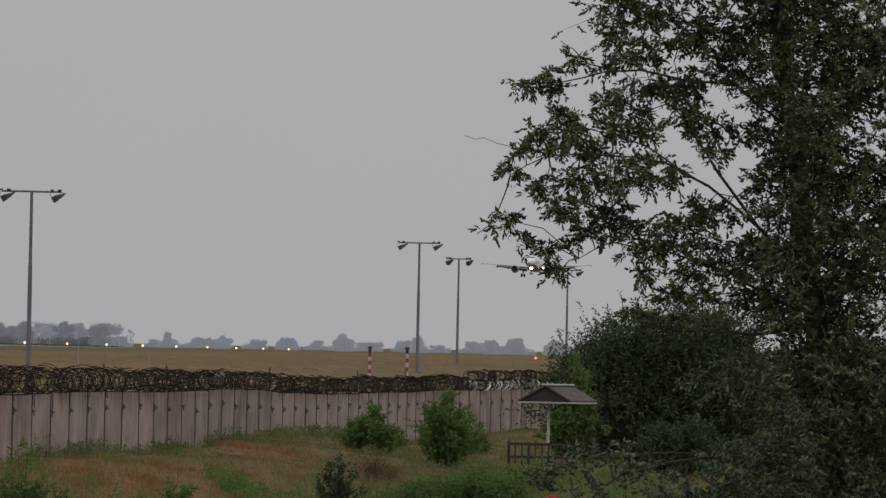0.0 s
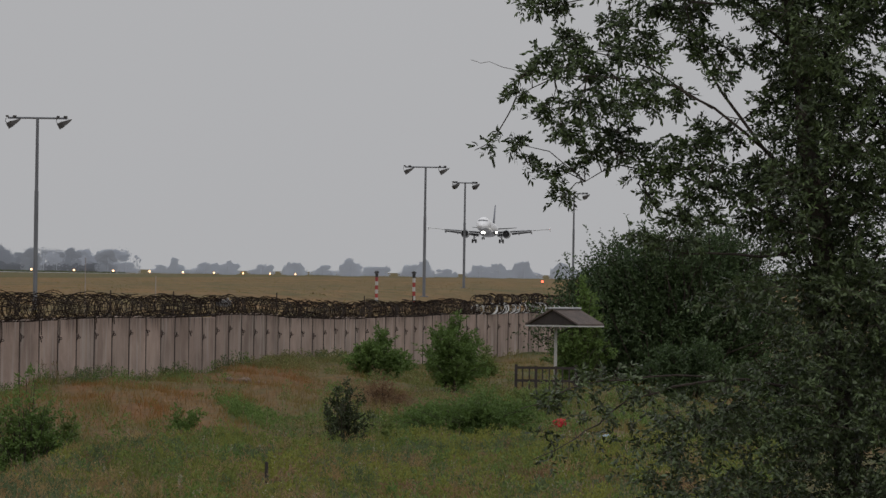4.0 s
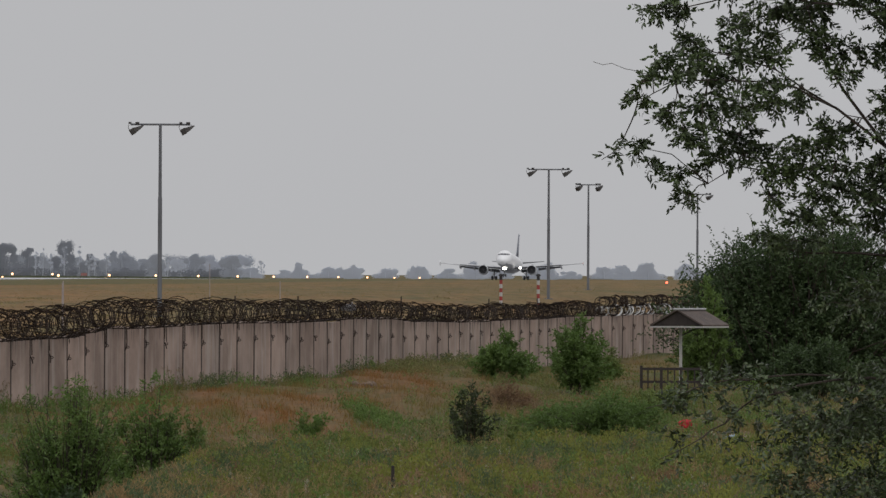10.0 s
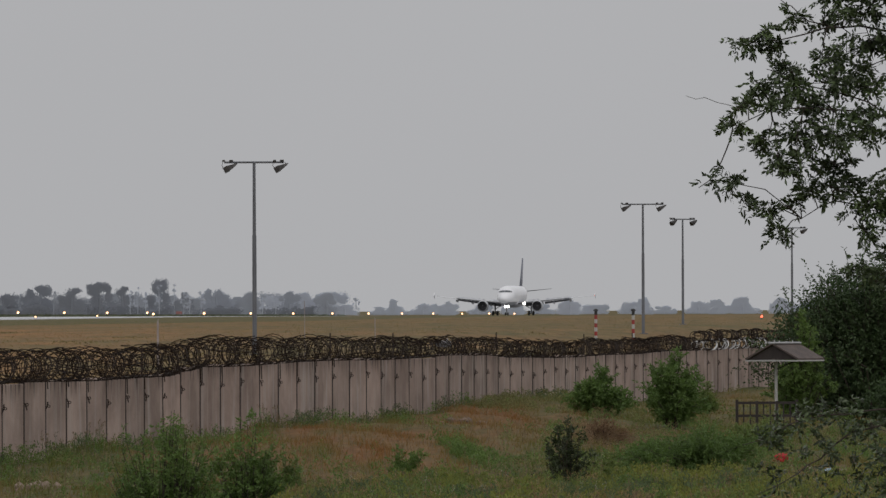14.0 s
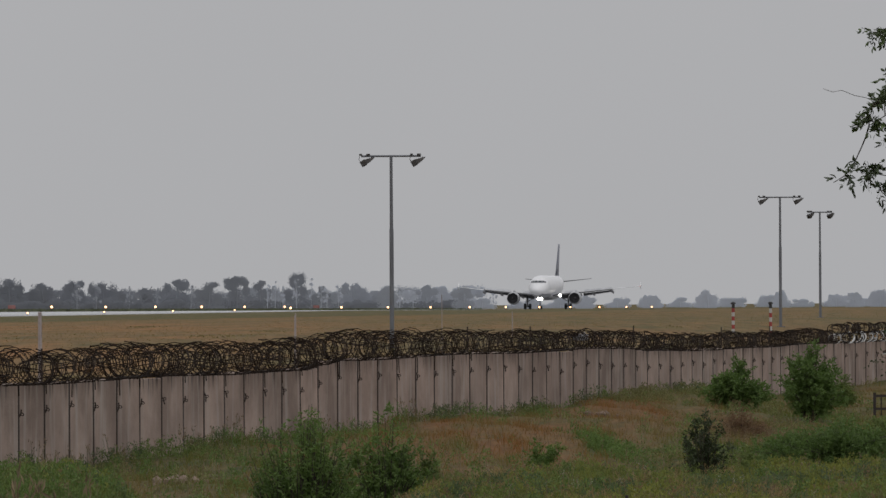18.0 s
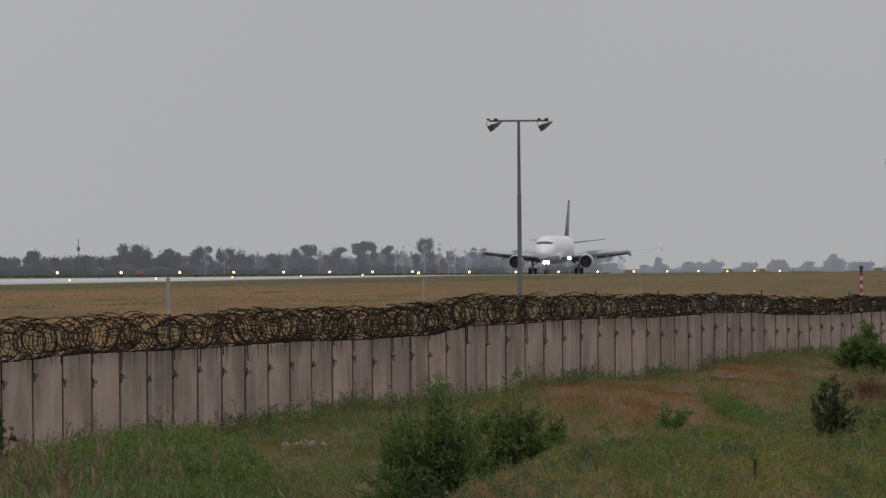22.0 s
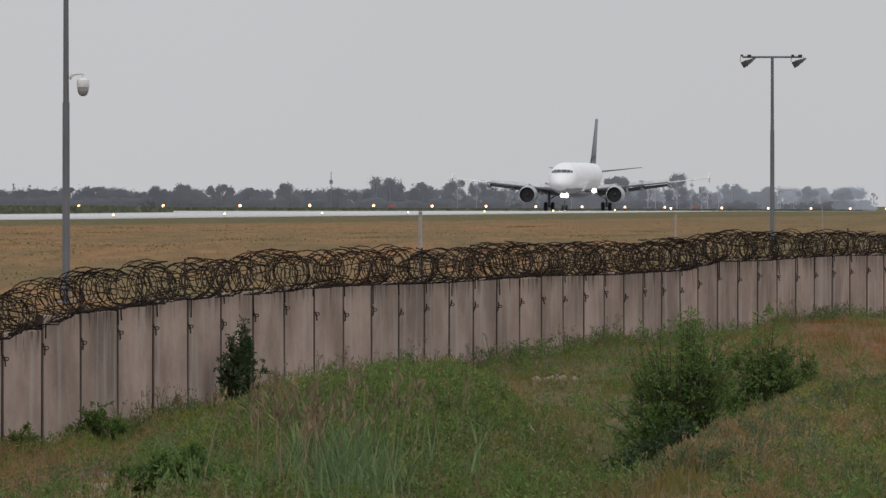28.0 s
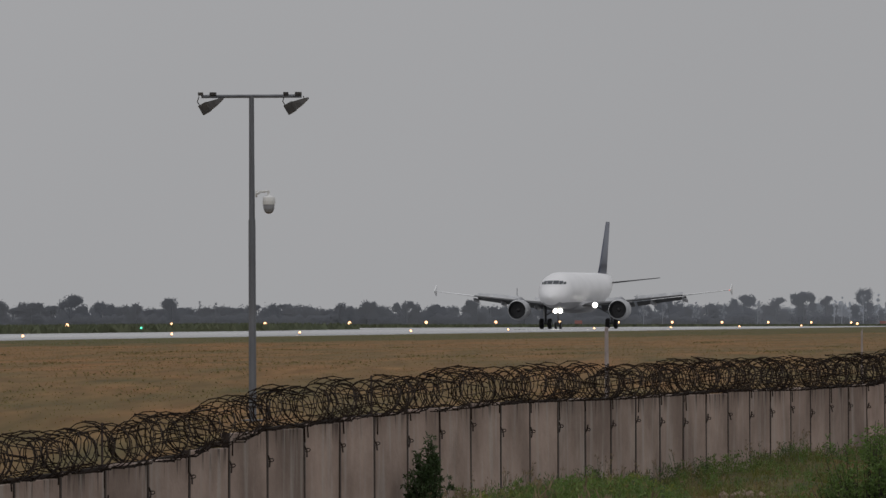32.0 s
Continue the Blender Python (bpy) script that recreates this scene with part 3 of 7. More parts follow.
# ---- the runway ----
def strip(name, y0, y1, s0, s1, lift, mat, label, steps=60):
    v, f = [], []
    for i in range(steps + 1):
        y = y0 + (y1 - y0) * i / steps
        for k, (s, dz) in enumerate(((s0, -0.4), (s0, lift), (s1, lift), (s1, -0.4))):
            x = run_x(y, s)
            v.append((x, y, float(-0.0015 * np.clip(y - 1220, 0, 1700)) + dz))
        if i:
            a = 4 * (i - 1)
            f += [(a + k, a + k + 1, a + k + 5, a + k + 4) for k in range(3)]
    return tagged(arrays(name, v, f, mat), label, name.replace("_", " "), kind="structure")


strip("runway", 60, 2860, -22.5, 22.5, 0.06, M["asphalt_wet"], "wet grey asphalt runway shining under the overcast sky")
strip("turning_pad", 1035, 1500, -62, -22.6, 0.055, M["asphalt_wet"], "wet paved turning pad beside the runway", 20)


# ---- the perimeter wall ----
def wall_joints():
    """Joints every four metres of wall, from near to far."""
    def step(y, d):
        s = (float(wall_x(y + d)) - float(wall_x(y))) / d
        return y + d / math.hypot(1, s)
    ys = [210.85]
    while ys[-1] < 600:
        ys.append(step(ys[-1], 4.01))
    while ys[0] > 140:
        ys.insert(0, step(ys[0], -4.01))
    return [(float(wall_x(y)), y) for y in ys]


JOINTS = wall_joints()


def build_wall():
    wall = thing("perimeter_wall", pose(0, 0, 0), "weathered grey concrete slab wall topped with rusty razor wire coils", "wall", kind="structure")
    panel_mesh = new_box(-0.09, 0.03, -3.3, 0.09, 3.97, 0.0, bevel=0.02)
    me = bpy.data.meshes.new("wall_panel")
    panel_mesh.to_mesh(me)
    me.materials.append(M["concrete"])
    post = bpy.data.meshes.new("joint_post")
    b = new_box(-0.05, -0.075, -3.3, 0.108, 0.075, 0.03)
    b.to_mesh(post)
    post.materials.append(M["rust"])
    loop = bpy.data.meshes.new("lifting_loop")
    b = bmesh.new()
    tube(b, [(0.08, 0.02, 0.035), (0.14, 0.03, 0.04), (0.18, 0.04, 0.03), (0.19, 0.05, 0.0), (0.175, 0.05, -0.025), (0.13, 0.04, -0.03), (0.08, 0.02, -0.02)], 0.013, 5)
    tube(b, [(0.10, -0.06, -0.15), (0.125, -0.02, 0.0), (0.10, -0.06, 0.12)], 0.02, 5)
    b.to_mesh(loop)
    loop.materials.append(M["rust"])
    rng = random.Random(4)
    for i, ((x0, y0), (x1, y1)) in enumerate(zip(JOINTS, JOINTS[1:])):
        ang = -math.degrees(math.atan2(x1 - x0, y1 - y0))
        zt = wall_top((y0 + y1) / 2) + rng.uniform(-0.03, 0.03)
        p = new("wall_panel", me)
        p.parent, p.matrix_basis = wall, pose(x0, y0, zt, rng.uniform(-0.25, 0.25), rng.uniform(-0.35, 0.35), ang)
        q = new("joint_post", post)
        q.parent, q.matrix_basis = wall, pose(x0, y0, zt - 0.02, 0, 0, ang)
        o = new("lifting_loop", loop)
        o.parent, o.matrix_basis = wall, pose(x0 + 0.04, y0, zt - rng.uniform(0.55, 0.75), 0, rng.uniform(-25, 25), ang)
    return wall


wall = build_wall()


def coil_arrays(path, radius, pitch, seed, lean_to, turn_steps=18, wob=0.26):
    """Concertina wire: an uneven spiral of flat barbed tape along a path of (x, y, z)."""
    rng = np.random.default_rng(seed)
    path = np.asarray(path, dtype=float)
    seg = np.linalg.norm(np.diff(path, axis=0), axis=1)
    cum = np.concatenate([[0], np.cumsum(seg)])
    total = cum[-1]
    turns = int(total / pitch)
    n = turns * turn_steps
    t = np.linspace(0, total, n)
    wob_r = np.interp(t, np.linspace(0, total, turns + 1), rng.uniform(1 - wob, 1 + wob, turns + 1))
    wob_s = np.interp(t, np.linspace(0, total, turns * 2 + 1), rng.uniform(-0.5, 0.5, turns * 2 + 1)) * pitch * 1.3
    lean = np.interp(t, np.linspace(0, total, turns + 1), lean_to + rng.uniform(-1.1, 1.1, turns + 1))
    a = 2 * math.pi * t / pitch
    s = np.clip(t + wob_s + lean * np.sin(a) * radius * 1.2, 0, total)
    base = np.stack([np.interp(s, cum, path[:, k]) for k in range(3)], 1)
    d = np.gradient(base, axis=0)
    d[:, 2] = 0
    d /= np.linalg.norm(d, axis=1, keepdims=True) + 1e-9
    lat = np.stack([d[:, 1], -d[:, 0], np.zeros(n)], 1)
    r = radius * wob_r * (0.98 + 0.13 * np.abs(np.sin(base[:, 1] * 0.5)) + 0.07 * np.sin(base[:, 1] * 0.37 + 2))
    pts = base + lat * (1.12 * r * np.cos(a))[:, None] + np.array([0, 0, 1.0]) * (r * np.sin(a) + radius * 0.92)[:, None]
    pts[:, 2] = np.maximum(pts[:, 2], base[:, 2] + 0.012)
    return pts


def skin(pts, half, sides=3):
    """Thin three-sided tube round a chain of points."""
    n = len(pts)
    d = np.gradient(pts, axis=0)
    d /= np.linalg.norm(d, axis=1, keepdims=True) + 1e-9
    ref = np.where(np.abs(d[:, 2:3]) > 0.9, np.array([[1.0, 0, 0]]), np.array([[0, 0, 1.0]]))
    u = np.cross(d, ref)
    u /= np.linalg.norm(u, axis=1, keepdims=True) + 1e-9
    w = np.cross(d, u)
    v = np.stack([pts + (u * math.cos(q) + w * math.sin(q)) * half for q in (2 * math.pi * k / sides for k in range(sides))], 1).reshape(-1, 3)
    i = np.arange(n - 1)[:, None] * sides
    f = np.concatenate([np.concatenate([i + k, i + (k + 1) % sides, i + sides + (k + 1) % sides, i + sides + k], 1) for k in range(sides)])
    return v, f


STAKES = (172, 199, 227, 259, 304, 341, 358, 388, 420, 440, 470)


def barbs(pts, seed):
    """Small flat blades set crosswise along the wire."""
    rng = np.random.default_rng(seed + 7)
    d = np.gradient(pts, axis=0)
    d /= np.linalg.norm(d, axis=1, keepdims=True) + 1e-9
    x = np.cross(d, rng.normal(size=pts.shape))
    x /= np.linalg.norm(x, axis=1, keepdims=True) + 1e-9
    v = np.stack([pts - x * 0.034, pts + d * 0.02, pts + x * 0.034, pts - d * 0.02], 1).reshape(-1, 3)
    return v, np.arange(len(v)).reshape(-1, 4)


def coil_z(y):
    """The coils hang over the wall's steps in an even sag."""
    return sum(wall_top(y + d) for d in (-3, -1.8, -0.6, 0.6, 1.8, 3)) / 6


def build_coils():
    """One length of coil for each eight panels, lashed to stakes."""
    rng = random.Random(9)
    fresh = next(i for i, j in enumerate(JOINTS) if j[1] > 468)      # the newer wire begins here
    starts = sorted({k for k in range(0, len(JOINTS) - 1, 8) if abs(k - fresh) > 3} | {fresh})
    for c, (k, k2) in enumerate(zip(starts, starts[1:] + [len(JOINTS) - 1])):
        js = JOINTS[k:k2 + 1]
        if len(js) < 2:
            continue
        path = []
        for (x0, y0), (x1, y1) in zip(js, js[1:]):
            for q in (0.04, 0.96):
                y = y0 + (y1 - y0) * q
                sag = 0.025 * math.sin(y * 0.21) + 0.02 * math.sin(y * 0.07 + 1)
                path.append((x0 + (x1 - x0) * q, y, coil_z(y) - 0.04 + sag))
        zinc = k >= fresh
        coil = thing("razor_wire_coil", pose(*path[0]), "tangled coil of rusty brown razor wire along the wall top", "razor wire", "razor wire on the wall")
        off = np.array(path[0])
        for name, rad, pitch, th, seed, lean_to in (("outer_spiral", 0.47, 0.92, 0.0135, 1, 0.5), ("crossed_spiral", 0.46, 1.05, 0.0135, 2, -0.5),
                                                   ("slack_spiral", 0.41, 1.7, 0.014, 4, 0.2), ("inner_spiral", 0.34, 1.9, 0.0135, 3, -0.3)):
            bright = zinc and name in ("inner_spiral", "crossed_spiral")
            if zinc:
                rad, pitch = (0.25, 2.3) if bright else (0.25, pitch * 0.5)
            if not zinc:
                rad *= float(np.interp(js[0][1], [300, 325, 355, 370, 400, 460], [1.0, 0.9, 0.74, 0.8, 0.76, 0.72]))
                pitch *= float(np.interp(js[0][1], [230, 310], [1.0, 0.85]))
            v, f = skin(coil_arrays(path, rad, pitch, 100 * c + seed, lean_to) - off + np.array([0, 0, 0.46 if zinc and name == "outer_spiral" else 0.0]), th * (1.9 if bright else 1.5 if zinc else 1.0))
            arrays(name, v, f, M["zinc"] if bright else M["razor"], coil)
            if js[0][1] < 300:
                bv, bf = barbs(coil_arrays(path, rad, pitch, 100 * c + seed, lean_to) - off, 100 * c + seed)
                tagged(arrays("barbed_edge", bv, bf, M["razor"], coil), kind="stuff")
        b = bmesh.new()
        low = [(p[0] + 0.02, p[1], p[2] + 0.03) for p in path]
        tube(b, [Vector(p) - Vector(off) for p in low], 0.045, 5)
        part("tie_wire", b, M["razor"], coil)
        for x, y, z in path[:-1]:                              # loose ends of wire hang down the face
            if y < 345 and rng.uniform(0, 1) < 0.9:
                b = bmesh.new()
                e, drop = Vector((x + 0.13, y + rng.uniform(-1.2, 1.2), z)) - Vector(off), rng.uniform(0.15, 0.55)
                tube(b, [e + Vector((-0.1, 0, 0.06)), e, e + Vector((rng.uniform(-0.01, 0.02), rng.uniform(-0.1, 0.1), -drop))], 0.02, 4)
                part("loose_end", b, M["razor"], coil)
        for x, y, z in path[::2]:
            if not any(abs(y - s) < 2.0 for s in STAKES):
                continue
            b = bmesh.new()
            tube(b, [Vector((x, y, z - 0.5)) - Vector(off), Vector((x, y, z + 0.98)) - Vector(off)], 0.028, 5)
            part("stake", b, M["rust"], coil)


build_coils()


# ---- floodlight masts ----
def build_mast(x, y, ground, top, bar_turn, bar_len=2.62):
    m = thing("floodlight_mast", pose(x, y, ground), "tall grey steel mast with a crossbar and two floodlights", "floodlight mast", "masts along the airfield edge")
    h = top - ground
    part("base_plate", new_box(-0.25, -0.25, -0.1, 0.25, 0.25, 0.04, bevel=0.01), M["mast"], m)
    b = bmesh.new()
    tube(b, [(0, 0, 0), (0, 0, h * 0.62), (0, 0, h * 0.62), (0, 0, h)], [0.092, 0.085, 0.072, 0.060], 10)
    part("pole", b, M["mast"], m, smooth=False)
    turn = Matrix.Rotation(radians(bar_turn), 4, "Z")
    b = bmesh.new()
    tube(b, [turn @ Vector((-bar_len / 2 + 0.1, 0, h)), turn @ Vector((bar_len / 2 - 0.1, 0, h))], 0.042, 6)
    part("crossbar", b, M["mast"], m)
    for sx in (-1, 1):
        cx = sx * (bar_len / 2 - 0.28)
        tilt = turn @ pose(cx, -0.05, h - 0.23, 0, -30, 0)
        head = bmesh.new()
        loft(head, [[(x, y, z) for y, z in ((-0.14, -0.13), (0.14, -0.13), (0.14, 0.12), (-0.14, 0.12))] for x in (-0.22, -0.02)]
             + [[(0.03, y, z) for y, z in ((-0.12, -0.10), (0.12, -0.10), (0.12, 0.10), (-0.12, 0.10))]])
        bmesh.ops.transform(head, matrix=tilt, verts=head.verts)
        hd = part("lamp_head", head, M["lamp_dark"], m, "dark floodlight housing")
        b = bmesh.new()
        loft(b, [[(x, y * k, z) for y, z in ((-0.15, z0), (0.15, z0), (0.15, z1), (-0.15, z1))]
                 for x, k, z0, z1 in ((0.02, 0.85, -0.11, 0.10), (0.18, 0.8, -0.09, 0.06), (0.34, 0.6, -0.05, 0.02), (0.40, 0.35, -0.03, 0.0))])
        bmesh.ops.transform(b, matrix=tilt, verts=b.verts)
        part("reflector", b, M["lamp_hood"], hd, "dull grey reflector hood")
        for g0, g1 in ((-0.26, -0.14), (0.02, 0.18)):
            b = new_box(cx + g0, -0.07, h + 0.02, cx + g1, 0.07, h + 0.10, bevel=0.01)
            bmesh.ops.transform(b, matrix=turn, verts=b.verts)
            part("control_gear", b, M["lamp_dark"], hd)
        for g0, drop in ((-0.24, -0.26), (0.22, -0.16)):
            b = bmesh.new()
            tube(b, [turn @ Vector((cx + g0, 0, h)), turn @ Vector((cx + g0 * 1.15, 0, h + drop * 0.5)), turn @ Vector((cx + g0 * 0.8, 0, h + drop))], 0.016, 4)
            part("bracket", b, M["lamp_dark"], m)
    return m


MASTS = [(-16.99, 230.0, 6.90, 0), (0.0, 388.0, 7.34, 0), (22.66, 558.0, 7.33, 0), (29.68, 663.0, 7.36, 45), (41.02, 730.0, 7.25, 30)]
mast_objects = []
for mx_, my_, mt_, turn_ in MASTS:
    mast_objects.append(build_mast(mx_, my_, float(land(mx_, my_)), mt_, turn_))


def build_dome_camera(x, y, z):
    c = thing("surveillance_camera", pose(x, y, z), "white dome surveillance camera on a bracket on the mast", "security camera")
    b = bmesh.new()
    tube(b, [(-0.32, 0, 0.29), (-0.28, 0, 0.29)], 0.09, 8)
    tube(b, [(-0.30, 0, 0.27), (-0.2, 0, 0.33), (-0.05, 0, 0.34), (0.02, 0, 0.34)], 0.028, 6)
    tube(b, [(-0.01, 0, 0.34), (-0.01, 0, 0.22)], 0.03, 6)
    part("bracket_arm", b, M["white_plastic"], c)
    b = bmesh.new()
    tube(b, [(0, 0, 0.24), (0, 0, 0.19), (0, 0, 0.10), (0, 0, 0.02)], [0.07, 0.14, 0.155, 0.15], 16)
    part("housing", b, M["white_plastic"], c, smooth=False)
    b = bmesh.new()
    tube(b, [(0, 0, 0.02), (0, 0, -0.08), (0, 0, -0.16), (0, 0, -0.20)], [0.14, 0.135, 0.10, 0.04], 14)
    part("dome", b, M["belly"], c, "smoked grey dome")
    return c


build_dome_camera(-16.58, 230.0, 4.27)


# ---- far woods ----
def haze_at(az):
    """The tone with more haze painted in, the further along the runway."""
    return HAZE_TONES[int(np.clip((az + 100) / 19, 0, 6))]


def far_tree(rng, az, dist, h, w, mat, dense=1.0, size=1.0):
    """A tapered stem, forking limbs and a crown of leaf clumps with an uneven outline."""
    x, y = az * dist, dist
    z = float(land(x, y))
    t = thing("far_tree", pose(x, y, z), "hazy grey-green tree in the distant wood behind the runway", "tree", "distant tree line")
    b = bmesh.new()
    tube(b, [(0, 0, -0.3), (0.1, 0, h * 0.4), (-0.05, 0, h * 0.85)], [w * 0.045, w * 0.03, w * 0.01], 5)
    pts, reach = [], []
    lobes = 9 if h > 5 else 6
    lean = rng.uniform(-0.1, 0.1) * w
    for k in range(lobes):
        r = rng.uniform(0.10, 0.2) * w if k else 0.2 * w
        cx = (rng.uniform(-0.42, 0.42) * w if k else 0.0) + lean
        cz = h * rng.uniform(0.35, 0.95) * (1 - 0.7 * (abs(cx) / w) ** 1.5) if k else h * 0.78
        rz = min(r * rng.uniform(0.8, 1.5), max(h - cz, 0.1 * h))
        tube(b, [(0, 0, h * 0.3), (cx * 0.5, 0, h * 0.2 + cz * 0.4), (cx, 0, cz)], [w * 0.02, w * 0.014, w * 0.006], 4, caps=False)
        o = Vector(rng.uniform(-50, 50, 3))
        u = rng.normal(size=(int(300 * dense), 3))
        u /= np.linalg.norm(u, axis=1, keepdims=True)
        q = np.array([1 + 0.5 * noise.noise(Vector(d) * 2.2 + o) + 0.4 * noise.noise(Vector(d) * 5.5 + o) for d in u])[:, None]
        reach.append(rng.uniform(0.1, 1.0, (len(u), 1)) ** 0.5)
        pts.append(np.array([cx, 0, cz]) + u * q * np.array([r, r, rz]) * reach[-1])
    low = rng.normal(size=(int(1000 * dense * size), 3))
    low /= np.linalg.norm(low, axis=1, keepdims=True)
    reach.append(rng.uniform(0.1, 1.05, (len(low), 1)) ** 0.5)
    pts.append(np.array([0, 0, h * 0.18]) + low * np.array([w * 0.6, w * 0.3, h * 0.42]) * reach[-1])
    part("trunk", b, mat, t)
    pts = np.concatenate(pts) * np.array([1.0, 0.12, 1.0])
    face = rng.normal(size=pts.shape) * 0.03 + np.array([0, -1.0, 0.15])      # faced to the viewer, so the shading stays as flat as in haze
    s1 = np.cross(face, rng.normal(size=pts.shape))
    s1 /= np.linalg.norm(s1, axis=1, keepdims=True)
    s2 = np.cross(s1, face)
    s2 /= np.linalg.norm(s2, axis=1, keepdims=True)
    k = size * rng.uniform(0.15, 0.36, (len(pts), 1)) * (1.8 - 1.1 * np.concatenate(reach))
    v = np.stack([pts - s1 * k, pts + s2 * k * 0.7, pts + s1 * k, pts - s2 * k * 0.7], 1).reshape(-1, 3)
    v[:, 2] = np.maximum(v[:, 2], -0.2)
    tagged(arrays("crown", v, np.arange(len(v)).reshape(-1, 4), mat, t), kind="stuff")
    return t


FAR_RNG = np.random.default_rng(11)
TREES_A = [(-100.4, 48), (-97.1, 42), (-93.0, 55), (-89.7, 42), (-86.1, 40), (-82.3, 48), (-76.6, 32), (-71.9, 40), (-68.3, 32), (-64.8, 40), (-61.8, 44),
           (-57.7, 42), (-54.7, 35), (-50.3, 45), (-45.3, 35), (-41.4, 58), (-40.0, 55), (-36.5, 45), (-33.2, 50), (-30.2, 46), (-28.3, 30)]
TREES_B = [(-22.4, 50), (-19.1, 45), (-16.2, 55), (-13.8, 48), (-9.7, 62), (-7.3, 35), (-4.0, 44), (-0.3, 37), (3.6, 37), (7.5, 35), (14.6, 23),
           (20.1, 19), (27.1, 18), (33.0, 26), (40.7, 26), (48.4, 20), (51.0, 26), (55.0, 24), (60.0, 30), (66.0, 28), (73.0, 30)]
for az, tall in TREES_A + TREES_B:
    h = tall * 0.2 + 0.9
    far_tree(FAR_RNG, az / 1000, 3350 + FAR_RNG.uniform(-60, 60), h, h * FAR_RNG.uniform(0.6, 0.95) + 2.2, haze_at(az))
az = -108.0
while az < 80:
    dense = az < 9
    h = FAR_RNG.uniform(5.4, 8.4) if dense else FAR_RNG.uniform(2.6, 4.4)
    far_tree(FAR_RNG, az / 1000, 3480 + FAR_RNG.uniform(-50, 50), h, h * 1.7 + 3, haze_at(az + 12), 0.9)
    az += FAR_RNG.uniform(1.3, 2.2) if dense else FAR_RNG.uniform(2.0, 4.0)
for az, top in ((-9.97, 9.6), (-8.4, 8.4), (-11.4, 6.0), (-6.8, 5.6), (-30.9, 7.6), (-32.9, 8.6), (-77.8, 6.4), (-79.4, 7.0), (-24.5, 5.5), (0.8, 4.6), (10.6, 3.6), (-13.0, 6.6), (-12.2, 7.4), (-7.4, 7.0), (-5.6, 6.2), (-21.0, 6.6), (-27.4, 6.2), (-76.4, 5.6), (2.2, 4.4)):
    far_tree(FAR_RNG, az / 1000, 3300 + FAR_RNG.uniform(-40, 40), top + 3.0, 2.6 + 0.1 * top, haze_at(az + 30), 0.3, 0.32)


def far_undergrowth(seed, az0, az1, tall, mat):
    """The close, low edge of the distant wood, with a ragged top."""
    rng = np.random.default_rng(seed)
    n = int((az1 - az0) * 420)
    az = rng.uniform(az0, az1, n) / 1000
    y = 3330 + rng.uniform(-14, 30, n)
    top = tall * np.array([0.75 + 0.45 * noise.noise(Vector((a * 420, seed, 0))) + 0.3 * noise.noise(Vector((a * 1500, seed, 3))) for a in az])
    c = np.stack([az * y, y, land(az * y, y) + np.maximum(0.1, top) * rng.uniform(0, 1, n) ** 0.8], 1)
    a = rng.uniform(0, math.pi, n)
    k = rng.uniform(0.2, 0.5, (n, 1))
    s1 = np.stack([np.cos(a), 0.05 * np.ones(n), np.sin(a)], 1) * k
    s2 = np.stack([-np.sin(a), 0.05 * np.ones(n), np.cos(a)], 1) * k * 0.7
    v = np.stack([c - s1, c + s2, c + s1, c - s2], 1).reshape(-1, 3)
    return tagged(arrays("far_undergrowth", v, np.arange(4 * n).reshape(-1, 4), mat), "hazy grey-green scrub along the edge of the distant wood", "scrub", kind="stuff")


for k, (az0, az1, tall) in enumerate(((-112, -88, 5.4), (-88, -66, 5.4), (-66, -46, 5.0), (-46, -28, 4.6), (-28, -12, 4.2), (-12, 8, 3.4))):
    far_undergrowth(k + 1, az0, az1, tall, HAZE_TONES[max(0, k - 2)])


# ---- runway lights ----
def light_mesh():
    b = bmesh.new()
    tube(b, [(0, 0, 0), (0, 0, 0.32)], 0.05, 6)
    base = bpy.data.meshes.new("stem")
    b.to_mesh(base)
    base.materials.append(M["lamp_dark"])
    b = bmesh.new()
    bmesh.ops.create_icosphere(b, subdivisions=2, radius=0.18, matrix=Matrix.Translation((0, 0, 0.46)))
    g = bpy.data.meshes.new("lens")
    b.to_mesh(g)
    return base, g


STEM, LENS = light_mesh()
LENS_LIT = {}
for key in ("edge_lamp", "green_lamp", "red_lamp"):
    LENS_LIT[key] = LENS.copy()
    LENS_LIT[key].materials.append(M[key])


def runway_light(x, y, z, key="edge_lamp", scale=1.0, label="small warm white runway edge light on a short stem", stem=0.0):
    t = thing("runway_light", pose(x, y, z), label, "runway light", "runway edge lights")
    s = new("stem", STEM)
    s.parent = t
    s.scale = (1, 1, (0.32 + stem) / 0.32)
    e = new("lens", LENS_LIT[key])
    e.parent = t
    e.location = (0, 0, stem)
    t.scale = (scale, scale, scale)
    return t


for i in range(20):                          # far edge of the runway
    y = 566.7 + 55.5 * i
    runway_light(run_x(y, -33.0), y, float(land(run_x(y, -33.0), y)), stem=0.3)
for i in range(-10, 11):                     # near edge, smaller seen over the grass
    y = 1169.0 + 55.5 * i
    runway_light(run_x(y, 20.7), y, 0.05 + float(-0.0015 * np.clip(y - 1220, 0, 1700)), scale=0.5 if i < 0 else 0.8)
runway_light(-78.7, 920.0, float(land(-78.7, 920.0)), "green_lamp", 0.6, "small green taxiway light on a stem", 0.4)
runway_light(42.4, 800.0, float(land(42.4, 800.0)), "red_lamp", 0.5, "red obstacle light in the far grass")



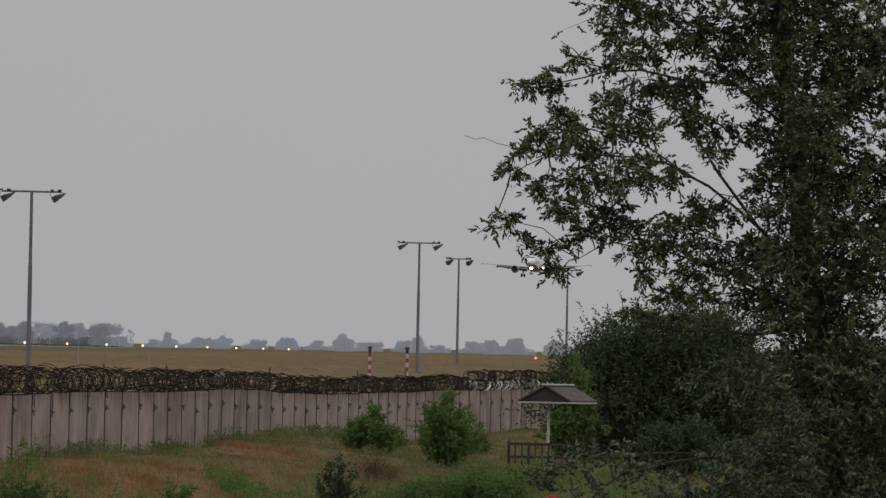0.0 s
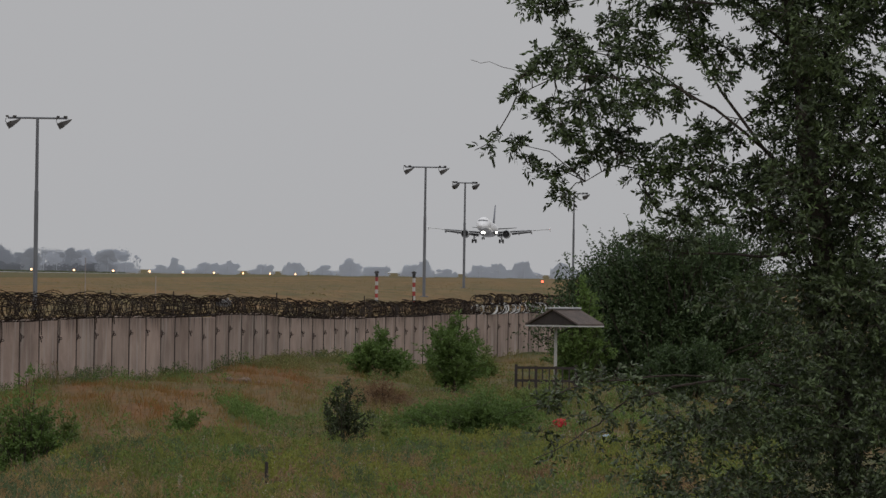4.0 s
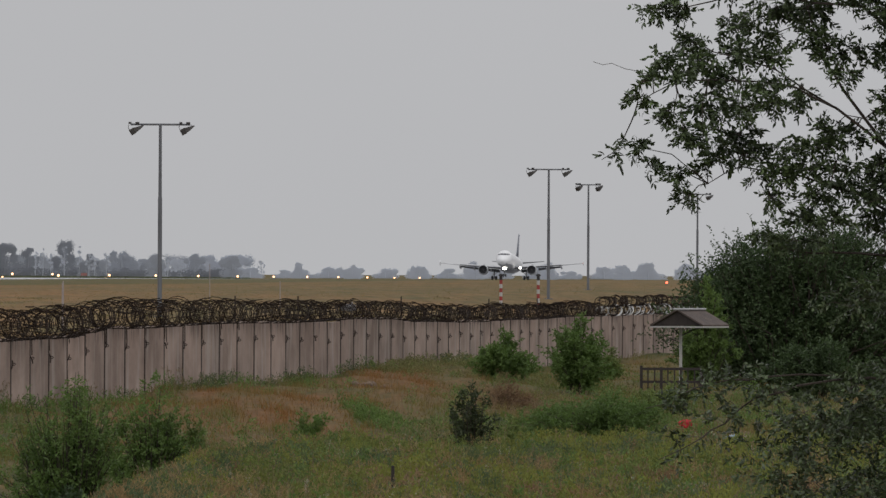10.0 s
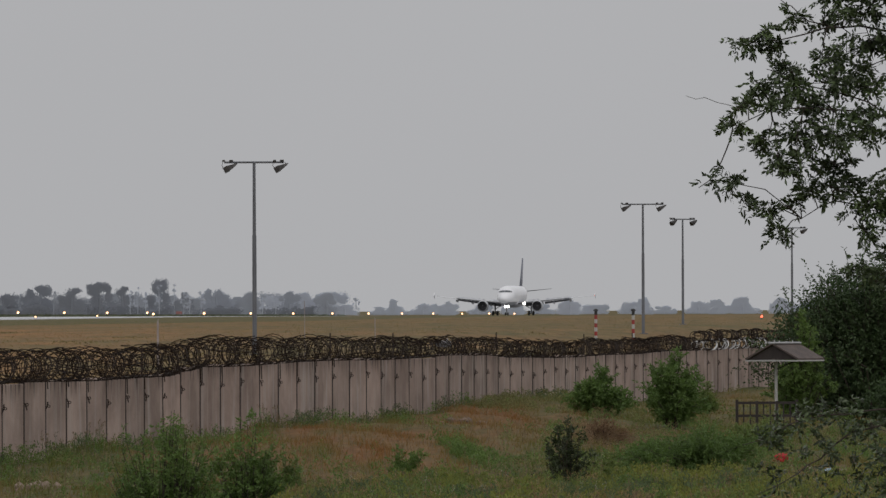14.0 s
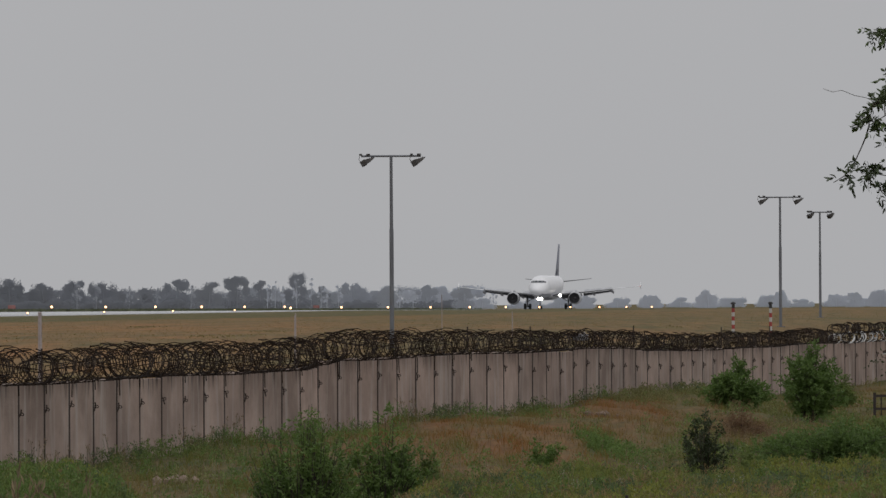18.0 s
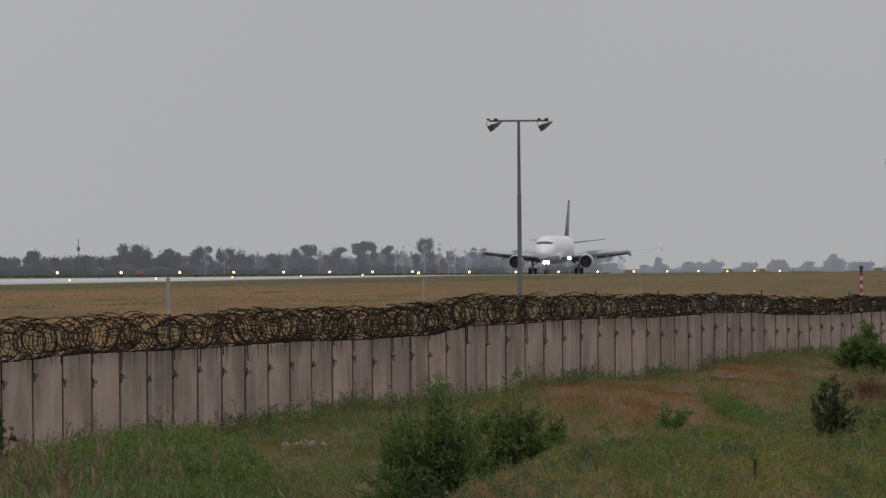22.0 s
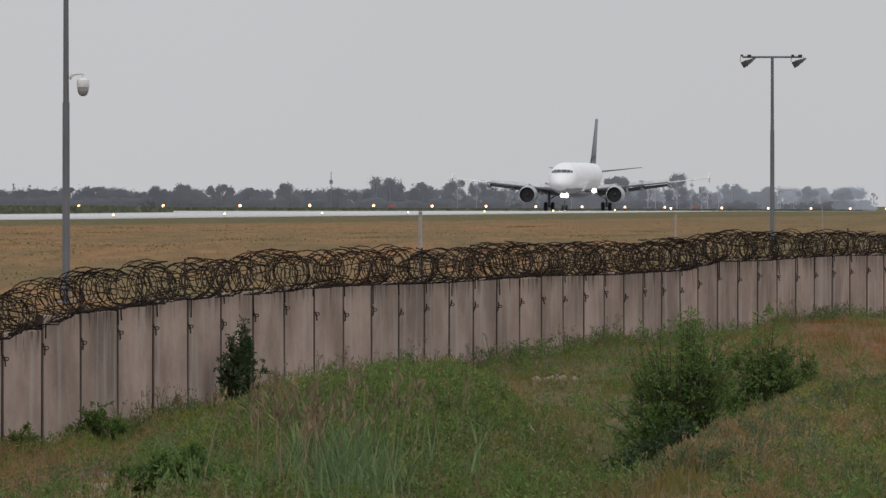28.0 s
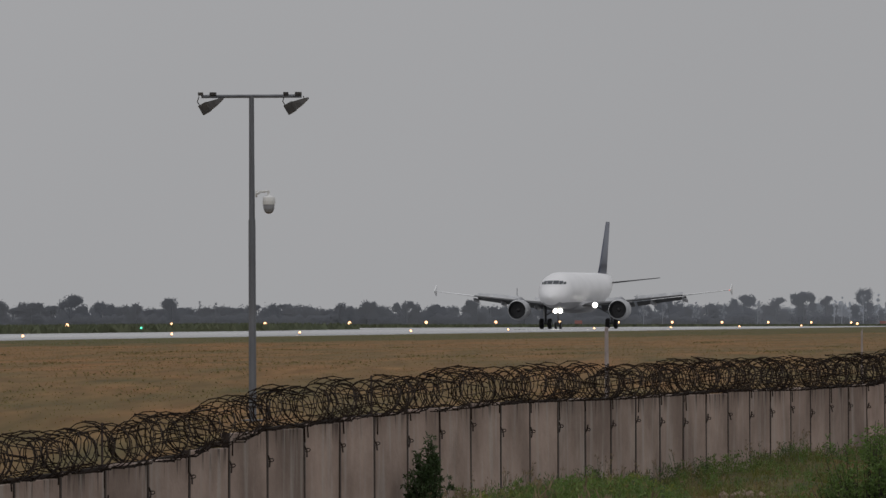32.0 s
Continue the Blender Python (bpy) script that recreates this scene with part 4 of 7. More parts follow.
def build_sign(az, y):
    """A small taxi sign at the far edge of the runway."""
    x = az * y
    t = thing("runway_sign", pose(x, y, float(land(x, y))), "small pale red sign board on two legs", "sign", "runway signs")
    part("board", new_box(-0.5, -0.06, 0.5, 0.5, 0.06, 0.95, bevel=0.02), M["sign_red"], t)
    for dx in (-0.4, 0.4):
        part("leg", new_box(dx - 0.04, -0.04, -0.1, dx + 0.04, 0.04, 0.5), M["lamp_dark"], t)


build_sign(-0.0079, 1560.0)
build_sign(-0.0397, 1270.0)


def build_radio_mast(az, y, top):
    x = az * y
    z = float(land(x, y))
    t = thing("radio_mast", pose(x, y, z), "thin hazy radio mast with a box above the distant wood", "mast")
    b = bmesh.new()
    tube(b, [(0, 0, 0), (0, 0, top - z)], [0.2, 0.12], 5)
    # shaft and box are paled with one of the wood's painted haze tones
    part("shaft", b, HAZE_TONES[3], t)
    part("equipment_box", new_box(-0.55, -0.4, top - z - 4.2, 0.55, 0.4, top - z - 2.9, bevel=0.05), HAZE_TONES[3], t)


build_radio_mast(-0.0461, 3300.0, 11.0)


# ---- the airliner ----
def body_ring(x, cz, ry, rz, n=28):
    return [(x, ry * math.sin(a), cz + rz * math.cos(a)) for a in (2 * math.pi * k / n for k in range(n))]


def aerofoil(le, chord, y, z, thick, n=7, up=(0, 0, 1)):
    """A closed wing section; le: leading edge x; the chord runs aft (positive x)."""
    xs = [0.5 - 0.5 * math.cos(math.pi * k / n) for k in range(n + 1)]
    prof = lambda q: thick * chord * (1.48 * math.sqrt(q) - 0.63 * q - 1.76 * q * q + 1.42 * q ** 3 - 0.51 * q ** 4)
    up_v = Vector(up)
    top = [Vector((le + q * chord, y, z)) + up_v * (prof(q) + 0.015 * chord * math.sin(math.pi * q)) for q in xs]
    bot = [Vector((le + q * chord, y, z)) - up_v * prof(q) * 0.8 for q in xs[-2:0:-1]]
    return top + bot


def wheel(parent, name, x, y, z, r, w):
    b = bmesh.new()
    tube(b, [(x, y - w / 2, z), (x, y - w * 0.32, z), (x, y + w * 0.32, z), (x, y + w / 2, z)], [r * 0.86, r, r, r * 0.86], 18)
    t = part(name, b, M["tyre"], parent, smooth=False)
    b = bmesh.new()
    tube(b, [(x, y - w * 0.53, z), (x, y + w * 0.53, z)], r * 0.45, 10)
    part("rim", b, M["gear"], t, "grey wheel rim")
    return t


def build_airliner():
    """Twin-engined airliner; x runs aft from the nose, z up from the ground, the nose gear at x = 5.1."""
    p = thing("airliner", pose(0, 0, 0), "white twin-engined passenger airliner with a dark blue tail fin", "aeroplane")
    CZ = 4.28
    NOSE = [(0.0, 3.12, 3.08, 0.03), (0.15, 3.5, 2.75, 0.42), (0.5, 3.82, 2.45, 0.80), (1.0, 4.14, 2.20, 1.15), (1.6, 4.48, 2.02, 1.44), (2.2, 4.93, 1.92, 1.64),
            (2.9, 5.42, 1.85, 1.79), (3.8, 5.75, 1.80, 1.90), (5.0, 5.90, 1.78, 1.96), (6.5, 5.92, 1.78, 1.975)]     # x, top, bottom, half width
    NOSE = [(x, a + 0.43, b + 0.43, w) for x, a, b, w in NOSE]
    rings = [body_ring(x, (a + b) / 2, w, (a - b) / 2) for x, a, b, w in NOSE]
    for x, cz, ry, rz in ((24.0, CZ, 1.975, 2.07), (27.0, CZ + 0.15, 1.9, 1.92), (30.0, CZ + 0.5, 1.6, 1.55), (33.0, CZ + 0.9, 1.12, 1.1),
                          (35.6, CZ + 1.25, 0.65, 0.65), (37.4, CZ + 1.45, 0.22, 0.25)):
        rings.append(body_ring(x, cz, ry, rz))

    def skin_x(y, z):
        """Where the nose's skin lies at a sideways place and height."""
        for x in np.linspace(0.1, 6.4, 400):
            top, bot, w = (float(np.interp(x, [q[0] for q in NOSE], [q[i] for q in NOSE])) for i in (1, 2, 3))
            if (y / w) ** 2 + ((z - (top + bot) / 2) / ((top - bot) / 2)) ** 2 < 1:
                return x
        return 6.4

    hull = loft(bmesh.new(), rings)
    lower = hull.copy()
    bmesh.ops.delete(hull, geom=[f for f in hull.faces if f.calc_center_median().z < 2.95 and f.calc_center_median().x > 1.0], context="FACES")
    bmesh.ops.delete(lower, geom=[f for f in lower.faces if not (f.calc_center_median().z < 2.95 and f.calc_center_median().x > 1.0)], context="FACES")
    part("fuselage", hull, M["white_paint"], p, "white fuselage", smooth=True)
    part("lower_fuselage", lower, M["belly"], p, "grey lower fuselage", smooth=True)
    b = bmesh.new()                                             # belly fairing
    loft(b, [body_ring(x, cz, ry, rz, 20) for x, cz, ry, rz in ((10.2, 2.8, 0.3, 0.2), (11.2, 2.7, 1.6, 0.65), (13.5, 2.6, 2.15, 0.85), (18.5, 2.6, 2.15, 0.85), (21.0, 2.8, 1.5, 0.55), (22.4, 2.9, 0.3, 0.2))])
    part("belly_fairing", b, M["belly"], p, "grey belly fairing", smooth=True)
    # cockpit panes: three a side, bent round the nose
    for side in (-1, 1):
        for y0, y1, z0, z1 in ((0.03, 0.66, 5.0, 5.40), (0.70, 1.08, 4.98, 5.36), (1.12, 1.38, 4.98, 5.26)):
            b = bmesh.new()
            rows = []
            for z in (z0, (z0 + z1) / 2, z1):
                rows.append([b.verts.new((skin_x(q, z) - 0.05, side * q, z)) for q in np.linspace(y0, y1, 4)])
            for r0, r1 in zip(rows, rows[1:]):
                for i in range(3):
                    b.faces.new((r0[i], r0[i + 1], r1[i + 1], r1[i]))
            r = bmesh.ops.extrude_face_region(b, geom=b.faces[:])
            bmesh.ops.translate(b, vec=(0.2, 0, 0), verts=[g for g in r["geom"] if isinstance(g, bmesh.types.BMVert)])
            bmesh.ops.recalc_face_normals(b, faces=b.faces[:])
            part("cockpit_window", b, M["cockpit"], p, "dark cockpit pane")
    for side in (-1, 1):
        s = "left" if side < 0 else "right"
        secs = [(10.9, 7.0, 1.2, 2.55, 0.075), (12.3, 5.6, 2.6, 2.72, 0.072), (14.2, 3.85, 6.4, 3.12, 0.06), (17.2, 2.5, 12.0, 3.72, 0.055), (19.25, 1.55, 16.85, 4.28, 0.05)]
        b = bmesh.new()
        loft(b, [aerofoil(le, c, side * y, z, th) for le, c, y, z, th in secs[:4]])
        w = part("wing", b, M["wing"], p, "swept grey wing", smooth=True)
        b = bmesh.new()
        loft(b, [aerofoil(le, c, side * y, z, th) for le, c, y, z, th in ((17.2, 2.5, 12.01, 3.72, 0.055), secs[4])])
        part("outer_wing", b, M["pale_wing"], w, "pale outer wing", smooth=True)
        for y0, y1 in ((3.2, 5.0), (6.8, 8.4), (8.5, 10.1), (10.2, 11.8)):   # raised spoilers
            b = bmesh.new()
            q0, q1 = (y0 - 2.6) / 9.4, (y1 - 2.6) / 9.4
            x0, x1 = 16.6 + 1.9 * q0, 16.6 + 1.9 * q1
            z0, z1 = 3.0 + 0.85 * q0, 3.0 + 0.85 * q1
            hgt = 0.40 - 0.012 * y0
            loft(b, [[(x0, side * y0, z0), (x0 + 0.05, side * y0, z0), (x0 + 0.5, side * y0, z0 + hgt), (x0 + 0.45, side * y0, z0 + hgt)],
                     [(x1, side * y1, z1), (x1 + 0.05, side * y1, z1), (x1 + 0.5, side * y1, z1 + hgt), (x1 + 0.45, side * y1, z1 + hgt)]])
            part("spoiler", b, M["spoiler"], w, "raised grey spoiler panel")
        b = bmesh.new()
        loft(b, [[(19.0 + dx, side * 17.0, 3.75 + dz) for dx, dz in ((0.6, 0.55), (1.9, 0.0), (2.0, 0.6), (1.9, 1.25))],
                 [(19.0 + dx, side * 17.1, 3.75 + dz) for dx, dz in ((0.6, 0.55), (1.9, 0.0), (2.0, 0.6), (1.9, 1.25))]])
        part("wingtip_fence", b, M["pale_wing"], w)
        if side < 0:
            b = bmesh.new()
            bmesh.ops.create_icosphere(b, subdivisions=1, radius=0.07, matrix=Matrix.Translation((19.5, side * 17.0, 4.3)))
            part("navigation_light", b, M["wing_lamp"], w, "faint red navigation light")
        for name, ends in (("inner_flap", ((2.6, 17.6, 1.5, 2.62), (6.3, 17.85, 1.15, 2.98))), ("outer_flap", ((6.6, 17.9, 1.1, 3.0), (12.0, 19.45, 0.75, 3.62)))):
            b = bmesh.new()                                     # flaps hang from the trailing edge
            rings = []
            for y, x, c, z in ends:
                turn = Matrix.Rotation(radians(26), 3, "Y")
                o = Vector((x, side * y, z))
                rings.append([o + turn @ (q - o) for q in aerofoil(x, c, side * y, z, 0.09)])
            loft(b, rings)
            part(name, b, M["wing"], w)
        for fy, fx, fz in ((4.6, 16.2, 2.52), (8.6, 17.0, 2.98), (12.0, 18.2, 3.38)):
            b = bmesh.new()
            tube(b, [(fx - 0.9, side * fy, fz + 0.1), (fx, side * fy, fz - 0.1), (fx + 1.2, side * fy, fz - 0.2), (fx + 2.4, side * fy, fz - 0.45)], [0.06, 0.24, 0.24, 0.05], 8)
            part("flap_fairing", b, M["belly"], w)
        b = bmesh.new()                                         # engine: hollow nacelle
        ey, ez = side * 5.755, 2.14
        prof = ((10.6, 0.99), (10.72, 1.08), (11.3, 1.17), (12.2, 1.19), (13.4, 1.08), (14.3, 0.88))
        n = 24
        def skin_rings(bm, profile):
            rows = [[bm.verts.new((x, ey + r * math.sin(2 * math.pi * k / n), ez + r * math.cos(2 * math.pi * k / n))) for k in range(n)] for x, r in profile]
            for r0, r1 in zip(rows, rows[1:]):
                for k in range(n):
                    bm.faces.new((r0[k], r0[(k + 1) % n], r1[(k + 1) % n], r1[k]))
            return bm

        eng = part("engine_nacelle", skin_rings(b, prof), M["spoiler"], p, "pale grey engine nacelle", smooth=True)
        part("intake_duct", skin_rings(bmesh.new(), ((10.6, 0.99), (10.85, 0.93), (11.6, 0.86), (14.3, 0.80), (14.3, 0.88))), M["intake"], eng, "dark intake duct", smooth=True)
        b = bmesh.new()
        tube(b, [(11.5, ey, ez), (11.6, ey, ez)], 0.9, 20)
        part("fan", b, M["intake"], eng, "dark fan disc")
        b = bmesh.new()
        tube(b, [(11.0, ey, ez), (11.25, ey, ez), (11.5, ey, ez)], [0.03, 0.17, 0.25], 10)
        part("spinner", b, M["gear"], eng)
        b = bmesh.new()
        tube(b, [(14.0, ey, ez), (14.8, ey, ez), (15.6, ey, ez)], [0.55, 0.5, 0.22], 14)
        part("exhaust_cone", b, M["metal"], eng)
        b = bmesh.new()
        loft(b, [[(11.6, ey + dy, ez + 1.0) for dy in (-0.12, 0.12)] + [(15.2, ey + dy, ez + 0.5) for dy in (0.12, -0.12)],
                 [(12.6, ey + dy, ez + 1.45) for dy in (-0.12, 0.12)] + [(16.0, ey + dy, ez + 0.95) for dy in (0.12, -0.12)]])
        part("pylon", b, M["belly"], eng)
        b = bmesh.new()                                         # tailplane
        loft(b, [aerofoil(31.2, 3.6, side * 0.7, 5.15, 0.05), aerofoil(34.3, 1.5, side * 6.2, 5.75, 0.05)])
        part("tailplane", b, M["wing"], p, "grey tailplane", smooth=True)
        b = bmesh.new()                                         # main gear
        gy = side * 3.8
        tube(b, [(17.7, gy, 0.58), (17.7, gy, 2.7)], [0.13, 0.16], 10)
        tube(b, [(17.7, gy - 0.62, 0.58), (17.7, gy + 0.62, 0.58)], 0.09, 8)
        tube(b, [(17.7, gy, 1.5), (17.6, gy - side * 1.7, 2.5)], 0.07, 6)
        g = part("main_gear", b, M["gear"], p, "grey main landing gear leg")
        for dy in (-0.46, 0.46):
            wheel(g, "wheel", 17.7, gy + dy, 0.58, 0.58, 0.42)
        b = new_box(17.45, gy + side * 0.25 - 0.03, 1.2, 18.0, gy + side * 0.25 + 0.03, 2.5, bevel=0.01)
        part("gear_door", b, M["belly"], g)
        if side < 0:                                            # one wing-root landing light is lit
            b = bmesh.new()
            bmesh.ops.create_icosphere(b, subdivisions=2, radius=0.30, matrix=Matrix.Translation((11.9, side * 2.95, 2.66)))
            part("landing_light", b, M["landing_lamp"], p, "bright landing light", smooth=True)
    b = bmesh.new()                                             # fin
    loft(b, [aerofoil(29.6, 5.6, 0, 6.0, 0.045, up=(0, 1, 0)), aerofoil(31.0, 4.7, 0, 7.4, 0.045, up=(0, 1, 0)), aerofoil(35.0, 2.4, 0, 12.25, 0.045, up=(0, 1, 0))])
    part("tail_fin", b, M["fin"], p, "dark blue tail fin", smooth=True)
    b = bmesh.new()                                             # nose gear
    tube(b, [(5.1, 0, 0.4), (5.1, 0, 2.5)], [0.09, 0.11], 10)
    tube(b, [(5.1, -0.35, 0.4), (5.1, 0.35, 0.4)], 0.06, 8)
    tube(b, [(5.1, 0, 1.1), (6.3, 0, 2.1)], 0.05, 6)
    ng = part("nose_gear", b, M["gear"], p, "grey nose landing gear leg")
    for dy in (-0.27, 0.27):
        wheel(ng, "wheel", 5.1, dy, 0.4, 0.4, 0.24)
        b = bmesh.new()
        bmesh.ops.create_icosphere(b, subdivisions=2, radius=0.27, matrix=Matrix.Translation((4.95, dy * 1.05, 2.0)))
        part("taxi_light", b, M["landing_lamp"], ng, "bright taxi light on the nose leg", smooth=True)
    return p


airliner = build_airliner()
# seconds, distance ahead, height of the main wheels, nose-up angle, sideways shift from the centre line, crab angle
FLIGHT = [
    (0, 2945.6, 21.90, 3.5, -0.70, 2.80),
    (1, 2873.0, 18.40, 3.5, -0.65, 2.73),
    (2, 2801.4, 15.00, 3.5, -0.50, 2.67),
    (3, 2730.7, 11.50, 3.5, -0.35, 2.60),
    (4, 2660.9, 8.00, 4.2, -0.20, 2.53),
    (5, 2592.0, 4.50, 5.0, -0.05, 2.47),
    (6, 2524.0, 1.42, 5.5, 0.10, 2.40),
    (7, 2456.9, -0.72, 5.8, 0.09, 2.33),
    (7.8, 2403.9, -1.72, 5.9, 0.08, 2.28),
    (8.5, 2358.0, -1.65, 5.8, 0.07, 2.23),
    (9, 2325.5, -1.60, 5.4, 0.06, 2.20),
    (10, 2261.2, -1.50, 3.9, -0.43, 2.12),
    (11.5, 2166.3, -1.36, 1.4, -1.16, 1.99),
    (13, 2073.6, -1.22, 0.0, -1.84, 1.87),
    (15, 1953.1, -1.04, 0.0, -2.72, 1.70),
    (16.5, 1865.1, -0.91, 0.0, -2.77, 1.59),
    (18, 1779.2, -0.78, 0.0, -2.83, 1.49),
    (20, 1667.8, -0.61, 0.0, -2.90, 1.35),
    (22, 1560.0, -0.45, 0.0, -2.60, 1.16),
    (24, 1455.9, -0.29, 0.0, -2.30, 0.98),
    (26, 1355.4, -0.14, 0.0, -2.10, 0.79),
    (28, 1258.6, 0.00, 0.0, -1.90, 0.60),
    (30, 1165.4, 0.06, 0.0, -0.77, 0.60),
    (31, 1120.1, 0.06, 0.0, -0.40, 1.20),
    (32, 1082.0, 0.06, 0.0, -0.45, 2.20),
]

GUST_TIMES = [0, 0.5, 1, 1.5, 2, 2.5, 4.5, 5, 5.5, 6, 6.5, 7, 7.5, 8, 8.5, 9, 9.5, 10, 10.5, 11, 11.5, 12, 12.5, 13, 13.5, 14, 14.5, 15, 15.5, 17, 18.5, 20, 22, 24, 26, 28, 30, 32]
GUSTS = [0, 0, 0.5, -0.05, 0, 0.9, 0.2, 0.75, -0.9, 1.4, 1.05, 0.9, 0.4, 1.0, 0.7, 0.4, 0.1, -0.65, 0.3, 1.55, -0.2, 0, 1.6, 1.35, 0.4, 1.0, 1.1, -0.2, 0.5, 0.9, 0.1, 0.8, -0.1, 0.7, 0.2, 0.9, 0, 0.5]
SWINGS = [0.0, 0.7, 4.0, 4.4, 4.0, 3.8, 9.8, 9.4, 5.8, 11.5, 4.8, 12.7, 4.8, 9.7, 4.2, 5.2, 5.6, 4.8, 4.3, 3.7, 0.5, 1.8, -1.1, 0.2, -2.3, 1.4, 8.0, -0.6, 6.7, 2.0, 4.5, 1.0, 4.0, 1.5, 3.5, 1.0, 3.0, 1.5]


def motions():
    """The landing: the airliner sinks, touches down, lowers its nose and rolls out towards the viewer."""
    rows = []
    heading = math.degrees(math.atan2(RUN_SLOPE, 1))
    for t, d, z, up, shift, crab in FLIGHT:
        main = Vector((run_x(d, shift), d, z))
        turn = pose(0, 0, 0, 0, 0, 90 - heading - crab) @ pose(0, 0, 0, 0, up, 0)
        rows.append((t, Matrix.Translation(main) @ turn @ pose(-17.7, 0, 0)))
    walk(airliner, rows)
    # gusts lift and drop the near tree's limbs; degrees about each limb's fork
    for key, lever, phase in (("b", 1.0, 0), ("c", 0.7, 3), ("d", 0.75, 7), ("g", 0.6, 5), ("f", 0.4, 9)):
        limb = swaying_limbs[key]
        place = limb.location.copy()
        walk(limb, [(t, Matrix.Translation(place) @ pose(0, 0, 0, 0, lever * GUSTS[(i + phase) % 28 if phase else i], 0))
                    for i, t in enumerate(GUST_TIMES)])
    place = hanging_spray[0].location.copy()
    for piece in hanging_spray:
        walk(piece, [(t, Matrix.Translation(place) @ pose(0, 0, 0, 0, SWINGS[i], 0)) for i, t in enumerate(GUST_TIMES)])


# ---- plants ----
def leaf_arrays(c, d, length, width, rng, full=False):
    """Folded leaves at c along d; full: rounded with six corners, else lozenges."""
    n = len(c)
    d = d / (np.linalg.norm(d, axis=1, keepdims=True) + 1e-9)
    s = np.cross(d, rng.normal(size=(n, 3)))
    s /= np.linalg.norm(s, axis=1, keepdims=True) + 1e-9
    up = np.cross(s, d)
    ln = length * rng.uniform(0.65, 1.25, (n, 1))
    wd = width * rng.uniform(0.7, 1.2, (n, 1))
    base, tip = c, c + d * ln - up * ln * 0.12
    if full:
        m1, m2 = c + d * ln * 0.28 + up * wd * 0.22, c + d * ln * 0.66 + up * wd * 0.12
        v = np.stack([base, m1 + s * wd * 0.46, m2 + s * wd * 0.42, tip, m2 - s * wd * 0.42, m1 - s * wd * 0.46], 1).reshape(-1, 3)
        k = 6 * np.arange(n)[:, None]
        return v, np.concatenate([k + np.array([q]) for q in ([0, 1, 5], [1, 2, 4], [1, 4, 5], [2, 3, 4])])
    mid = c + d * ln * 0.45 + up * wd * 0.25
    v = np.stack([base, mid + s * wd * 0.5, tip, mid - s * wd * 0.5], 1).reshape(-1, 3)
    k = 4 * np.arange(n)[:, None]
    return v, np.concatenate([k + np.array([[0, 1, 2]]), k + np.array([[0, 2, 3]])])


def spray(starts, dirs, length, per, leaf_len, leaf_wid, rng, droop=0.15, full=False):
    """Leaves set along many short twigs."""
    n = len(starts)
    q = np.linspace(0.1, 1.0, per)[None, :, None]
    twig = starts[:, None, :] + dirs[:, None, :] * length * q
    twig = twig + np.array([0, 0, -droop * length]) * q * q
    jit = rng.normal(size=(n, per, 3))
    out = dirs[:, None, :] * 0.8 + jit * 0.75
    out[..., 2] -= 0.25
    return leaf_arrays(twig.reshape(-1, 3), out.reshape(-1, 3), leaf_len, leaf_wid, rng, full)


def sprigs(starts, dirs, length, pairs, leaf_len, leaf_wid, rng, droop=0.2):
    """Feathered sprigs: leaflets in pairs on both sides of a drooping stem, one at its tip."""
    n = len(starts)
    per = 2 * pairs + 1
    ln = length * rng.uniform(0.6, 1.25, (n, 1, 1))
    q = np.concatenate([np.repeat(np.linspace(0.22, 0.92, pairs), 2), [1.0]])[None, :, None]
    side = np.concatenate([np.tile([1.0, -1.0], pairs), [0.0]])[None, :, None]
    s = np.cross(dirs, rng.normal(size=(n, 3)) * 0.7 + np.array([0, 0, 1.0]))
    s /= np.linalg.norm(s, axis=1, keepdims=True) + 1e-9
    c = starts[:, None, :] + dirs[:, None, :] * ln * q + np.array([0, 0, -droop]) * ln * q * q
    d = dirs[:, None, :] * 0.75 + s[:, None, :] * side * 0.8 + rng.normal(size=(n, per, 3)) * 0.28
    d[..., 2] -= 0.18 * q[..., 0]
    return leaf_arrays(c.reshape(-1, 3), d.reshape(-1, 3), leaf_len, leaf_wid, rng, True)


